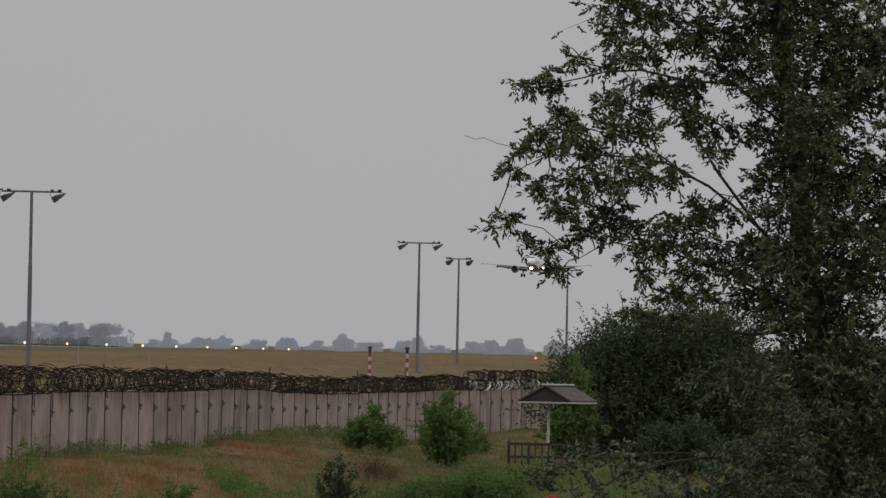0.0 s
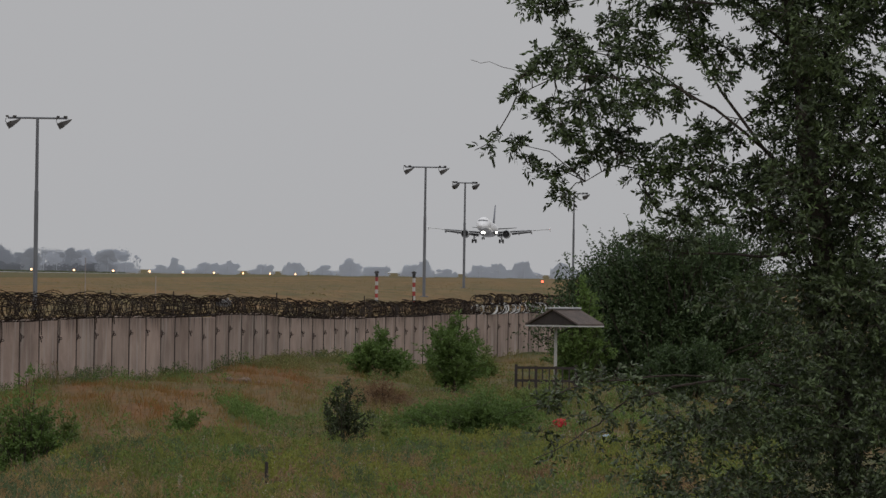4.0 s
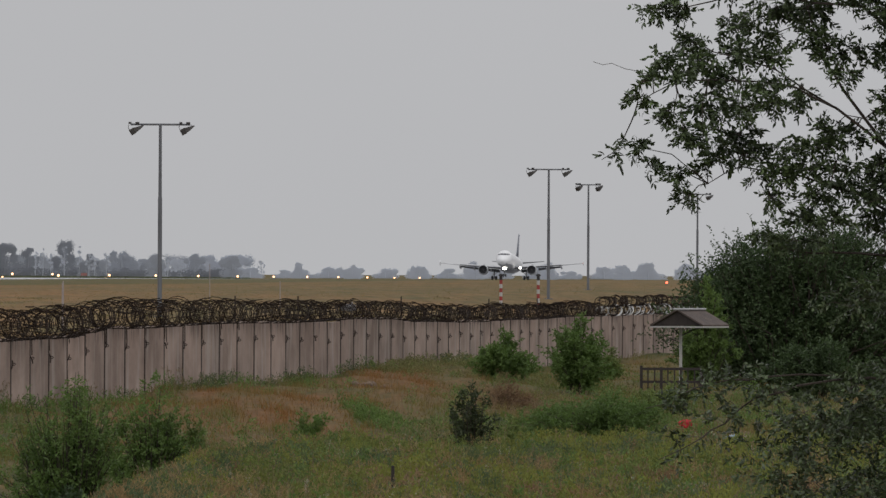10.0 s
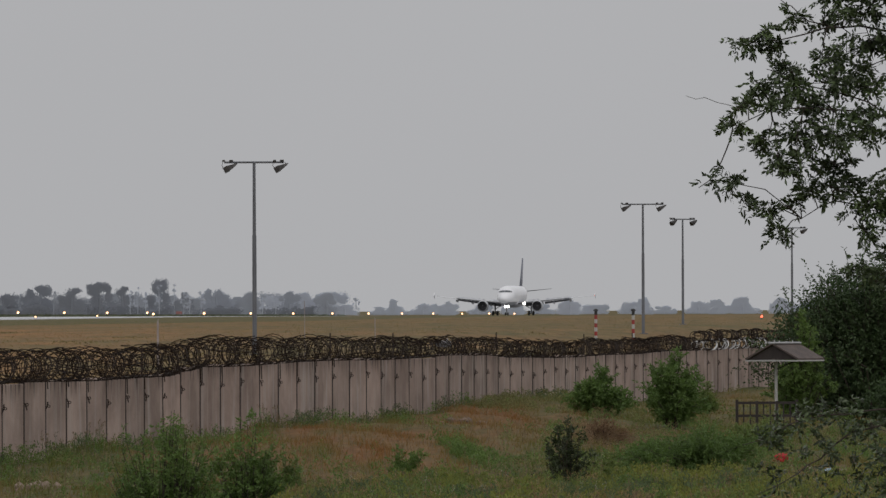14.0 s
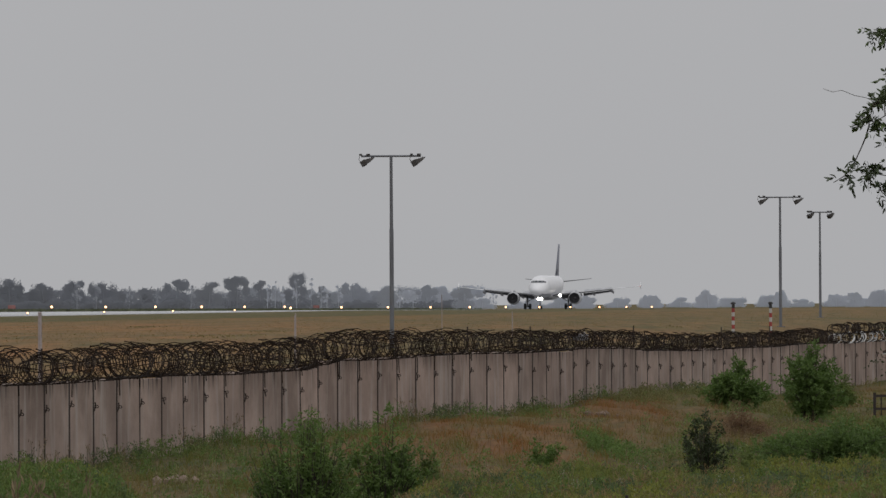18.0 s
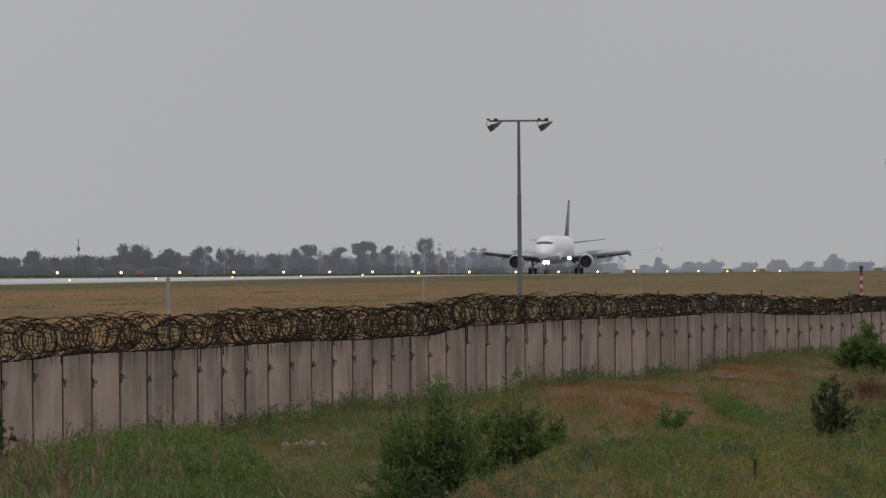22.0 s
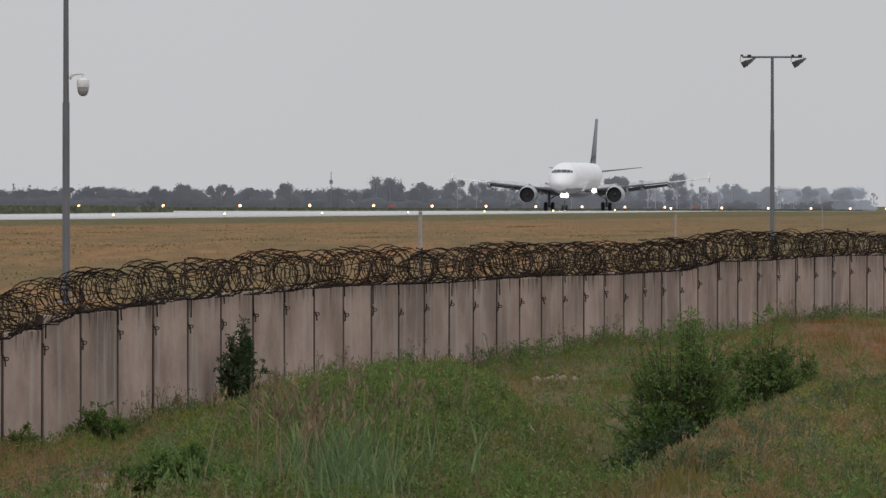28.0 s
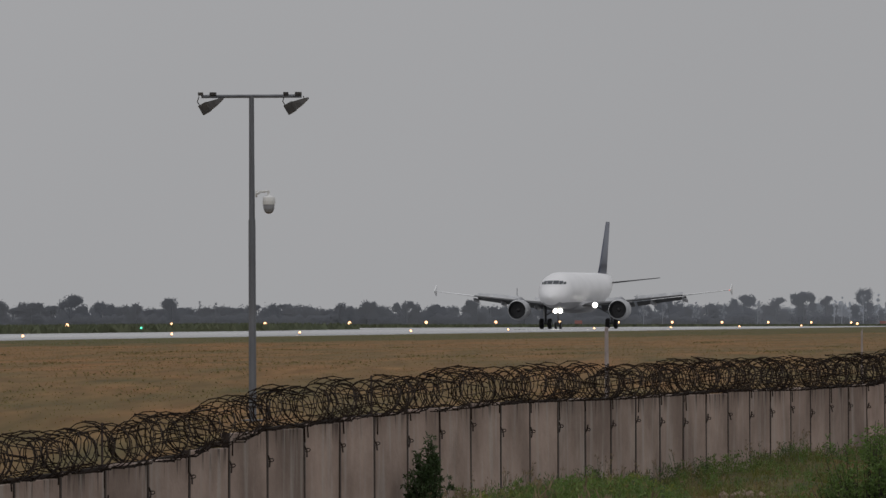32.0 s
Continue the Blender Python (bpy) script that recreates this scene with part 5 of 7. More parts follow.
def build_bush(name, x, y, w, h, label, mat, seed, shoots=70, leaf=(0.10, 0.042), per=14, bare=0.15, bulge=0.55, deep=1.0, z=None, leaders=7, foot=0.1):
    """A shrub: shoots fan out from the root towards a few leaders of unequal height, and carry leafy side twigs."""
    rng = np.random.default_rng(seed)
    z = float(land(x, y)) - 0.08 if z is None else z
    t = thing(name, pose(x, y, z), label, "shrub" if h < 4 else "tree")
    b = bmesh.new()
    st, dd = [], []
    heads = []
    for k in range(leaders):
        a, rr = 2 * math.pi * (k + rng.uniform(-0.3, 0.3)) / max(1, leaders - 1), (0.15 if k == 0 else rng.uniform(0.45, 0.95))
        heads.append((0.42 * w * rr * math.cos(a), 0.42 * w * rr * math.sin(a) * deep, h * (1.0 if k == 0 else (1 - bulge * rr ** 2) * rng.uniform(0.78, 1.05))))
    for k in range(shoots):
        hx, hy, hz = heads[k % leaders]
        sp = 0.40 * w / math.sqrt(leaders)
        low = rng.uniform(0, 1) ** 1.7
        tip = np.array([hx * (1 + 0.25 * low) + rng.normal() * sp * (0.35 + low), hy + rng.normal() * sp * (0.35 + low), hz * (1.02 - 0.62 * low)])
        tip[2] = max(tip[2], 0.12 * h)
        root = np.array([foot * tip[0], foot * tip[1], 0.0])
        mid = root * 0.45 + tip * 0.55 + np.array([0, 0, 0.10 * h]) + rng.normal(size=3) * 0.03 * w
        tube(b, [root, mid, tip], [0.007 * h, 0.0045 * h, 0.0015 * h], 4, caps=False)
        q = rng.uniform(bare, 1.0, per)[:, None]
        c = (1 - q) ** 2 * root + 2 * q * (1 - q) * mid + q * q * tip
        st.append(c + rng.normal(size=(per, 3)) * 0.03 * w * np.array([1, 1, 0.6]))
        d = (tip - root) / np.linalg.norm(tip - root) + rng.normal(size=(per, 3)) * 0.7
        dd.append(d / np.linalg.norm(d, axis=1, keepdims=True))
    part("branchwork", b, M["bark"], t)
    v, f = spray(np.concatenate(st), np.concatenate(dd), 0.08 * min(w, h) + 0.07, 7, leaf[0], leaf[1], rng)
    v[:, 2] = np.maximum(v[:, 2], 0.0)
    arrays("foliage", v, f, mat, t)
    return t


# near tree: limbs in metres from the foot of the visible trunk, x sideways and z up
TREE_AT = (5.94, 70.0)
TREE_FOOT = 0.44
BRANCHES = {
    "trunk": [(0.3, -4.3), (0.12, -2.0), (0.0, 0.0), (-0.13, 0.83), (-0.24, 1.74), (-0.33, 2.48), (-0.43, 3.02), (-0.49, 3.72), (-0.54, 4.38), (-0.5, 5.2)],
    "a": [(-0.26, 1.73), (-0.61, 2.04), (-0.93, 2.46), (-1.09, 2.7), (-1.15, 2.91), (-1.25, 3.25)],
    "b": [(-0.61, 2.04), (-1.0, 2.34), (-1.3, 2.49), (-1.73, 2.54), (-2.19, 2.53), (-2.47, 2.38)],
    "b2": [(-2.47, 2.38), (-2.51, 2.23), (-2.59, 2.04), (-2.70, 1.95)],
    "c": [(-0.39, 2.77), (-0.81, 3.09), (-1.5, 3.18), (-1.74, 3.17), (-2.08, 3.08), (-2.38, 3.04)],
    "d": [(-0.19, 1.24), (-0.34, 1.45), (-0.56, 1.56), (-0.84, 1.71), (-1.28, 1.84), (-1.7, 1.9), (-1.94, 1.77)],
    "e": [(-0.15, 1.07), (-0.33, 1.31), (-0.64, 1.26), (-1.02, 1.28), (-1.35, 1.30), (-1.65, 1.37)],
    "f": [(-0.05, 0.25), (-0.75, 0.36), (-1.28, 0.30), (-1.61, 0.21), (-1.84, 0.02), (-2.01, -0.08), (-2.33, -0.24)],
    "g": [(-0.75, 0.35), (-1.25, 0.38), (-1.66, 0.33), (-1.81, 0.33), (-2.06, 0.27), (-2.25, 0.16), (-2.42, 0.12)],
    "o": [(-1.9, 2.53), (-2.34, 2.57), (-2.49, 2.6), (-2.66, 2.65), (-2.80, 2.66)],
    "p": [(-1.66, 3.17), (-1.86, 3.22), (-1.98, 3.34), (-2.06, 3.40)],
    "q": [(-1.0, 2.34), (-1.45, 2.62), (-1.9, 2.74), (-2.2, 2.86)],
}
BRANCHES.update({
    "h": [(-0.49, 3.72), (-1.03, 3.87), (-1.53, 3.78), (-1.75, 3.53)],
    "i": [(-0.33, 2.48), (-0.06, 2.98), (0.18, 3.49), (0.34, 3.99)],
    "j": [(-0.2, 1.74), (0.16, 2.16), (0.45, 2.58), (0.77, 3.12)],
    "k": [(0.0, 0.4), (0.4, 0.9), (0.9, 1.3), (1.5, 1.9)],
    "l": [(-0.1, 0.9), (0.5, 1.6), (1.1, 2.5), (1.6, 3.3)],
    "m": [(-0.5, 3.8), (0.1, 4.5), (0.7, 5.0), (1.2, 5.3)],
    "n": [(-0.54, 4.38), (-1.0, 4.8), (-1.5, 5.0), (-1.9, 4.9)],
})


def crown_edge(z):
    """How far the leafy crown reaches to the left of the trunk at a height."""
    return float(np.interp(z, [-1.2, -0.4, 0.1, 0.5, 0.95, 1.25, 1.55, 1.75, 1.95, 2.15, 2.5, 2.75, 2.95, 3.2, 3.6, 4.2, 5.0, 5.8],
                           [-1.95, -1.95, -1.7, -1.4, -0.95, -0.7, -0.9, -1.6, -2.0, -2.2, -2.4, -2.25, -1.75, -1.65, -1.75, -1.9, -1.6, -0.6]))


# leafy lobes along the limbs: x, z, half width, half height
LOBES_C = [(-2.34, 3.05, 0.12, 0.06), (-2.20, 3.13, 0.07, 0.08), (-2.12, 3.06, 0.04, 0.03), (-1.98, 3.25, 0.07, 0.06), (-1.67, 3.63, 0.12, 0.09), (-1.48, 3.55, 0.17, 0.12),
           (-1.71, 3.42, 0.08, 0.08), (-1.60, 3.30, 0.14, 0.10), (-1.75, 3.20, 0.07, 0.05), (-1.44, 3.31, 0.10, 0.11), (-1.43, 3.07, 0.23, 0.12), (-1.60, 2.99, 0.14, 0.07), (-1.78, 2.94, 0.06, 0.05)]
LOBES_B = [(-2.09, 2.83, 0.14, 0.07), (-2.28, 2.68, 0.10, 0.09), (-2.01, 2.71, 0.21, 0.10), (-2.38, 2.54, 0.10, 0.07), (-2.46, 2.41, 0.11, 0.05), (-1.74, 2.74, 0.21, 0.12),
           (-1.47, 2.70, 0.14, 0.12), (-2.13, 2.60, 0.19, 0.06), (-1.84, 2.55, 0.25, 0.08), (-1.50, 2.51, 0.21, 0.09), (-2.21, 2.31, 0.12, 0.10), (-1.96, 2.36, 0.21, 0.12),
           (-1.71, 2.34, 0.17, 0.12), (-1.46, 2.37, 0.17, 0.08), (-1.25, 2.42, 0.12, 0.08), (-2.14, 2.18, 0.08, 0.05), (-1.99, 2.13, 0.21, 0.10), (-1.70, 2.14, 0.21, 0.10)]
LOBES_D = [(-2.45, 2.03, 0.09, 0.03), (-2.37, 1.90, 0.04, 0.03), (-1.88, 1.98, 0.13, 0.06), (-1.68, 1.97, 0.19, 0.10), (-1.41, 2.04, 0.21, 0.08), (-1.16, 2.04, 0.17, 0.10), (-2.17, 1.82, 0.09, 0.04),
           (-2.09, 1.67, 0.09, 0.04), (-1.95, 1.88, 0.08, 0.03), (-1.49, 1.83, 0.17, 0.10), (-1.24, 1.88, 0.21, 0.10), (-0.99, 1.92, 0.21, 0.12), (-1.49, 1.67, 0.10, 0.06),
           (-1.20, 1.67, 0.21, 0.10), (-0.91, 1.72, 0.21, 0.12), (-1.28, 1.50, 0.17, 0.08), (-1.03, 1.51, 0.17, 0.08)]
LOBES_A = [(-1.23, 3.45, 0.19, 0.21), (-0.94, 3.46, 0.25, 0.25), (-1.10, 3.08, 0.25, 0.17), (-0.81, 3.21, 0.21, 0.21), (-0.65, 3.46, 0.25, 0.25), (-0.64, 3.01, 0.12, 0.08),
           (-1.18, 2.87, 0.17, 0.10), (-1.47, 2.87, 0.12, 0.08), (-1.05, 2.75, 0.14, 0.10), (-0.89, 2.78, 0.17, 0.07), (-0.93, 2.59, 0.12, 0.05), (-0.64, 2.72, 0.12, 0.14),
           (-1.04, 2.17, 0.10, 0.08), (-0.87, 2.13, 0.14, 0.10), (-0.61, 2.35, 0.12, 0.19), (-0.51, 2.56, 0.12, 0.17), (-0.66, 1.85, 0.19, 0.17), (-0.66, 1.56, 0.17, 0.14),
           (-0.47, 1.44, 0.12, 0.12), (-1.25, 1.36, 0.20, 0.05), (-1.55, 1.40, 0.14, 0.05)]
# openings in the dense part of the crown where the sky shows: x, z, half width, half height
SKY_GAPS = [(-0.36, 1.22, 0.13, 0.09), (0.1, 3.32, 0.10, 0.09), (-0.1, 3.15, 0.07, 0.12), (0.16, 2.75, 0.13, 0.14), (0.2, 2.42, 0.10, 0.12), (0.0, 3.66, 0.12, 0.06), (-0.2, 3.3, 0.05, 0.08)]


def build_near_tree():
    """The tree's long left limbs are parts of their own, each with its leaves, so that the wind can lift them."""
    rng = np.random.default_rng(21)
    gz = float(land(*TREE_AT))
    t = thing("ash_tree", pose(TREE_AT[0], TREE_AT[1], gz), "leafy ash tree with thin branches and narrow paired leaflets", "tree")
    up = TREE_FOOT - gz
    swaying = {"b": None, "c": None, "d": None, "g": None, "f": None}
    pivots = {k: np.array([BRANCHES[k][0][0], 0.0, BRANCHES[k][0][1] + up]) for k in swaying}
    leaves = {k: ([], []) for k in list(swaying) + ["crown", "pale", "hanging"]}
    twigs = {k: bmesh.new() for k in list(swaying) + ["crown"]}
    lines = {}

    def branchlet(home, pts, r0, r1, sides=4):
        o = Vector(pivots[home]) if home in pivots else Vector((0, 0, 0))
        tube(twigs[home], [Vector(q) - o for q in pts], list(np.linspace(r0, r1, len(pts))), sides, caps=False)

    def leafy_twig(home, bag, a, b, count):
        """A thin twig from a to b with compound leaves along its outer part."""
        a, b = np.array(a, dtype=float), np.array(b, dtype=float)
        mid = (a + b) / 2 + rng.normal(size=3) * 0.02 + np.array([0, 0, 0.02])
        branchlet(home if home in twigs else "crown", [a, mid, b], 0.0028, 0.0014, 3)
        along = (b - a) / (np.linalg.norm(b - a) + 1e-6)
        for q in np.linspace(0.35, 1.0, count):
            p = (1 - q) ** 2 * a + 2 * q * (1 - q) * mid + q * q * b
            d = along * (0.5 if q < 0.99 else 1.3) + rng.normal(size=3) * np.array([0.6, 0.6, 0.4]) + np.array([0, 0, -0.12])
            leaves[bag][0].append(p)
            leaves[bag][1].append(d)

    for name, pts in BRANCHES.items():
        n = len(pts)
        depth = 0.0 if name == "trunk" else -0.95 if name in ("f", "g") else -0.5 if name in ("b", "b2", "o") else rng.uniform(-0.6, 0.6)
        if name == "trunk":
            pts3 = [(x, 0.03 * math.sin(3 * z), z + up) for x, z in pts]
            pts3[0] = (pts3[0][0], 0, -0.2)
            r = [0.15, 0.13, 0.10, 0.09, 0.085, 0.075, 0.065, 0.05, 0.03, 0.012]
        else:
            pts3 = [(x, depth * (k / (n - 1)) ** 0.8 if name != "b2" else depth, z + up) for k, (x, z) in enumerate(pts)]
            r0 = 0.003 if name == "o" else 0.006 if name in ("b2", "p") else 0.008 if name in ("g", "q") else 0.012 if name in ("f", "c", "b") else 0.017
            r = list(np.linspace(r0, 0.0018 if name == "o" else 0.003, n))
        fine = [pts3[0]]
        for p, q in zip(pts3, pts3[1:]):
            mid = (Vector(p) + Vector(q)) / 2 + Vector(rng.normal(size=3) * 0.012)
            fine += [tuple(mid), q]
        lines[name] = np.array(fine)
        rr = np.interp(np.linspace(0, 1, len(fine)), np.linspace(0, 1, n), r)
        home = name if name in swaying else "b" if name == "b2" else None
        b = bmesh.new()
        o = Vector(fine[0]) if name == "b2" else Vector(pivots[home]) if home else Vector((0, 0, 0))
        tube(b, [Vector(q) - o for q in fine], list(rr), 7 if name == "trunk" else 5)
        if name == "b2":
            hang_twig = part("twig", b, M["bark"], swaying["b"])
        else:
            ob = part("trunk" if name == "trunk" else "limb", b, M["bark"], t)
            if home:
                ob.location = o
                swaying[home] = ob
        if name == "b2":
            for q in rng.uniform(0.5, 1.0, 9):
                p = lines[name][int(q * (len(fine) - 1))]
                leaves["hanging"][0].append(p + rng.normal(size=3) * 0.03)
                leaves["hanging"][1].append(rng.normal(size=3) + np.array([-0.6, 0, -0.4]))
        elif name in ("f", "g"):
            for q in rng.uniform(0.25, 1.0, 26):
                p = lines[name][int(q * (len(fine) - 1))]
                leafy_twig(name, name, p, p + rng.normal(size=3) * np.array([0.10, 0.12, 0.07]), 3)
        elif name in ("k", "l", "m", "n", "h", "i", "j"):
            for q in rng.uniform(0.2, 1.0, 60):
                p = lines[name][int(q * (len(fine) - 1))]
                leafy_twig("crown", "crown", p, p + rng.normal(size=3) * np.array([0.18, 0.2, 0.15]), 4)

    # lobes: a branchlet reaches into each from the nearest limb and forks into leafy twigs
    for home, lobes, supports in (("c", LOBES_C, ("c", "p")), ("b", LOBES_B, ("b", "q")), ("d", LOBES_D, ("d", "e")), ("crown", LOBES_A, ("a", "trunk", "h", "e"))):
        frame_pts = np.concatenate([lines[s] for s in supports])
        for lx, lz, lw, lh in lobes:
            heart = np.array([lx, 0.0, lz + up])
            gap = np.hypot(frame_pts[:, 0] - lx, frame_pts[:, 2] - heart[2]) + 0.35 * np.maximum(0, lx - frame_pts[:, 0])
            root = frame_pts[int(np.argmin(gap))]
            heart[1] = root[1] + rng.normal() * 0.12
            far = heart + np.array([math.copysign(0.6 * lw, lx - root[0]), rng.normal() * 0.08, 0.3 * lh * rng.uniform(-1, 1)])
            bend = (root + heart) / 2 + np.array([0, 0, 0.05]) + rng.normal(size=3) * 0.02
            branchlet(home, [root, bend, heart, far], 0.006, 0.002)
            spine = np.array([bend * 0.5 + heart * 0.5, heart, heart * 0.5 + far * 0.5, far])
            for k in range(int(4 + 400 * lw * lh)):
                a, q = rng.uniform(0, 2 * math.pi), 0.75 * rng.uniform() ** 0.6
                end = heart + np.array([lw * q * math.cos(a), rng.normal() * 0.6 * min(lw, lh) + rng.normal() * 0.05, lh * q * math.sin(a)])
                start = spine[int(np.argmin(np.linalg.norm(spine - end, axis=1)))]
                start = start + (end - start) * max(0.0, 1 - 0.10 / (np.linalg.norm(end - start) + 1e-6))
                leafy_twig(home, home, start, end, 4)

    # the close inner crown round and behind the trunk
    tries, made = 0, 0
    while made < 4700 and tries < 60000:
        tries += 1
        z = rng.uniform(0.9, 5.6)
        x = rng.uniform(-0.44 if 2.2 < z < 2.85 else -0.6 if z > 1.5 else -0.5, 1.9 - 0.25 * abs(z - 2.5))
        if z > 3.75:
            x = rng.uniform(-1.5 + 0.5 * (z - 3.75), 1.6)
        g = noise.noise(Vector((x * 3.1 + 5, 1.7, z * 3.1))) + 0.6 * noise.noise(Vector((x * 7.2, 9.1, z * 7.2)))
        if g > 0.3 + (0.5 if abs(x + 0.35) < 0.35 else 0.0):
            continue
        if min(((x - gx) / gw) ** 2 + ((z - gz_) / gh) ** 2 for gx, gz_, gw, gh in SKY_GAPS) < rng.uniform(0.8, 1.5):
            continue
        made += 1
        a = np.array([x, rng.normal() * 0.55, z + up])
        leafy_twig("crown", "crown", a, a + rng.normal(size=3) * 0.10, 4)
    # hanging lower boughs: open sprays in the lit leaf colour, in front of the thicket
    made = 0
    while made < 2150:
        z = rng.uniform(-1.6, 1.15)
        x = rng.uniform(crown_edge(z), 1.6)
        inner = float(np.interp(x, [-2.0, -1.2, -0.6, 0.2], [0.08, 0.24, 0.55, 0.9])) * (1.5 if z < 0.15 else 1.0 if z < 0.75 else 0.5)
        g = 0.5 + 0.75 * noise.noise(Vector((x * 2.0 + 5, 1.7, z * 2.0))) + 0.42 * noise.noise(Vector((x * 5.2, 9.1, z * 5.2)))
        if g > inner or min(((x - gx) / gw) ** 2 + ((z - gz_) / gh) ** 2 for gx, gz_, gw, gh in SKY_GAPS[:1]) < 1.2:
            continue
        made += 1
        a = np.array([x, -0.5 + rng.normal() * 0.5, z + up])
        leafy_twig("crown", "pale" if rng.uniform() < 0.7 else "crown", a, a + rng.normal(size=3) * np.array([0.12, 0.12, 0.08]), 4)

    def leafage(name, bag, mat, parent, origin, spread=0.095, leaflet=(0.047, 0.0185)):
        st, dd = np.array(bag[0]) - origin, np.array(bag[1])
        dd = dd / np.linalg.norm(dd, axis=1, keepdims=True)
        v, f = sprigs(st, dd, spread, 4, leaflet[0], leaflet[1], rng, 0.22)
        return arrays(name, v, f, mat, parent)

    for k, ob in swaying.items():
        tagged(leafage("foliage", leaves[k], M["leaf_pale"] if k in "fg" else M["leaf"], ob, pivots[k]), kind="stuff")
        tagged(part("twigwork", twigs[k], M["bark"], ob), kind="stuff")
    tip = np.array([BRANCHES["b2"][0][0], -0.5, BRANCHES["b2"][0][1] + up])
    hang = tagged(leafage("hanging_spray", leaves["hanging"], M["leaf"], swaying["b"], tip, 0.10, (0.048, 0.019)), kind="stuff")
    hang.location = hang_twig.location = tip - pivots["b"]
    tagged(leafage("foliage", leaves["crown"], M["leaf"], t, 0.0), kind="stuff")
    tagged(leafage("pale_foliage", leaves["pale"], M["leaf_pale"], t, 0.0), kind="stuff")
    tagged(part("twigwork", twigs["crown"], M["bark"], t), kind="stuff")
    return swaying, (hang_twig, hang)


swaying_limbs, hanging_spray = build_near_tree()
build_bush("round_bush", 12.95, 362.0, 2.4, 2.0, "rounded mid-green bush on the dry bank", M["bush_bright"], 1, 130, (0.14, 0.062), bulge=0.5, leaders=9)
build_bush("leafy_bush", 14.8, 340.0, 2.5, 2.85, "upright leafy green bush on the dry bank", M["bush_bright"], 2, 130, (0.14, 0.062), bulge=0.45, leaders=8)
build_bush("side_shoots", 18.7, 397.0, 1.4, 1.35, "low green shoots beside the leafy bush", M["bush_light"], 12, 50)
build_bush("dark_shrub", 6.85, 211.5, 1.0, 1.75, "narrow dark green shrub among dry stalks", M["shrub_olive"], 3, 32, per=11, bulge=0.25, leaders=5, bare=0.02, foot=0.6)
build_bush("small_shrub", 4.08, 256.0, 1.05, 1.15, "small open green shrub on rusty grass", M["bush"], 4, 24, leaders=5)
build_bush("low_bush", 11.6, 252.0, 5.0, 1.4, "low spreading green bush", M["bush_bright"], 5, 280, per=12, bulge=0.5, leaders=14)
build_bush("dry_bush", 11.0, 303.0, 1.8, 1.1, "dry brown twiggy bush below the rounded bush", M["herb_dry"], 61, 60, (0.09, 0.025), per=8, leaders=7)
build_bush("low_bush", 8.9, 246.0, 1.6, 0.9, "low spreading grey-green bush", M["bush_light"], 15, 50, per=10)
build_bush("elder_bush", -1.8, 188.0, 2.6, 3.5, "dense dark green bush in the hollow", M["bush"], 6, 180, bulge=0.45, leaders=12, foot=0.25, bare=0.06)
build_bush("hollow_scrub", -1.9, 181.0, 2.3, 1.35, "dark green scrub filling the hollow below the bush", M["bush_dark"], 64, 100, leaders=9, foot=0.5, bare=0.04)
build_bush("sprawling_shoots", -3.0, 186.0, 1.7, 0.95, "low loose green branches beside the bush", M["bush"], 31, 34, leaders=6)
build_bush("elder_bush", -0.15, 196.0, 1.8, 2.75, "dense dark green bush in the hollow", M["bush"], 7, 105, bulge=0.35, leaders=8, foot=0.35, bare=0.06)
build_bush("elder_shoots", 0.65, 199.0, 0.9, 1.6, "low green shoots at the side of the bush", M["bush_light"], 13, 40)
build_bush("wall_sapling", -12.75, 229.0, 0.9, 2.1, "dark green sapling growing against the wall", M["bush_dark"], 8, 60, bulge=0.4, leaders=4, foot=0.6, bare=0.02)
build_bush("low_weed_bush", -15.0, 213.0, 1.3, 1.0, "low green bush at the foot of the wall", M["bush"], 9, 50)
build_bush("low_weed_bush", -16.2, 206.5, 0.9, 0.75, "low green bush at the foot of the wall", M["bush_light"], 19, 40)
build_bush("lush_weed_bush", -9.0, 146.0, 2.0, 0.8, "lush green weeds on the side of the mound", M["bush"], 21, 130, leaders=10, foot=0.5)
build_bush("thicket", 25.0, 374.0, 10.0, 6.9, "large dark green thicket beside the canopy", M["bush_dark"], 10, 700, (0.16, 0.075), 32, bulge=0.30, deep=0.6, leaders=24, foot=0.4, bare=0.05)
build_bush("young_thicket", 20.9, 366.0, 1.9, 4.3, "bright green young growth at the edge of the thicket", M["bush"], 11, 110, (0.16, 0.07), 16)
build_bush("undergrowth", 22.4, 327.0, 3.6, 2.3, "dark green undergrowth below the thicket", M["bush_dark"], 41, 130, (0.16, 0.07), bulge=0.3, leaders=9)
build_bush("undergrowth", 25.4, 322.0, 3.8, 2.5, "dark green undergrowth below the thicket", M["bush_dark"], 42, 130, (0.16, 0.07), bulge=0.3, leaders=9)
build_bush("undergrowth", 28.6, 326.0, 3.8, 2.6, "dark green undergrowth below the thicket", M["bush_dark"], 44, 130, (0.16, 0.07), bulge=0.3, leaders=9)
build_bush("undergrowth", 26.6, 300.0, 4.2, 1.9, "dark green undergrowth below the thicket", M["bush_dark"], 45, 130, (0.16, 0.07), bulge=0.3, leaders=9)
for ux, uy, uw, uh, seed in ((17.6, 238.0, 2.2, 1.2, 52), (19.2, 246.0, 2.8, 1.3, 53), (21.2, 252.0, 2.6, 1.5, 54)):
    build_bush("undergrowth", ux, uy, uw, uh, "dark green undergrowth below the near tree", M["bush_dark"], seed, 90, (0.13, 0.055), bulge=0.3, leaders=8)
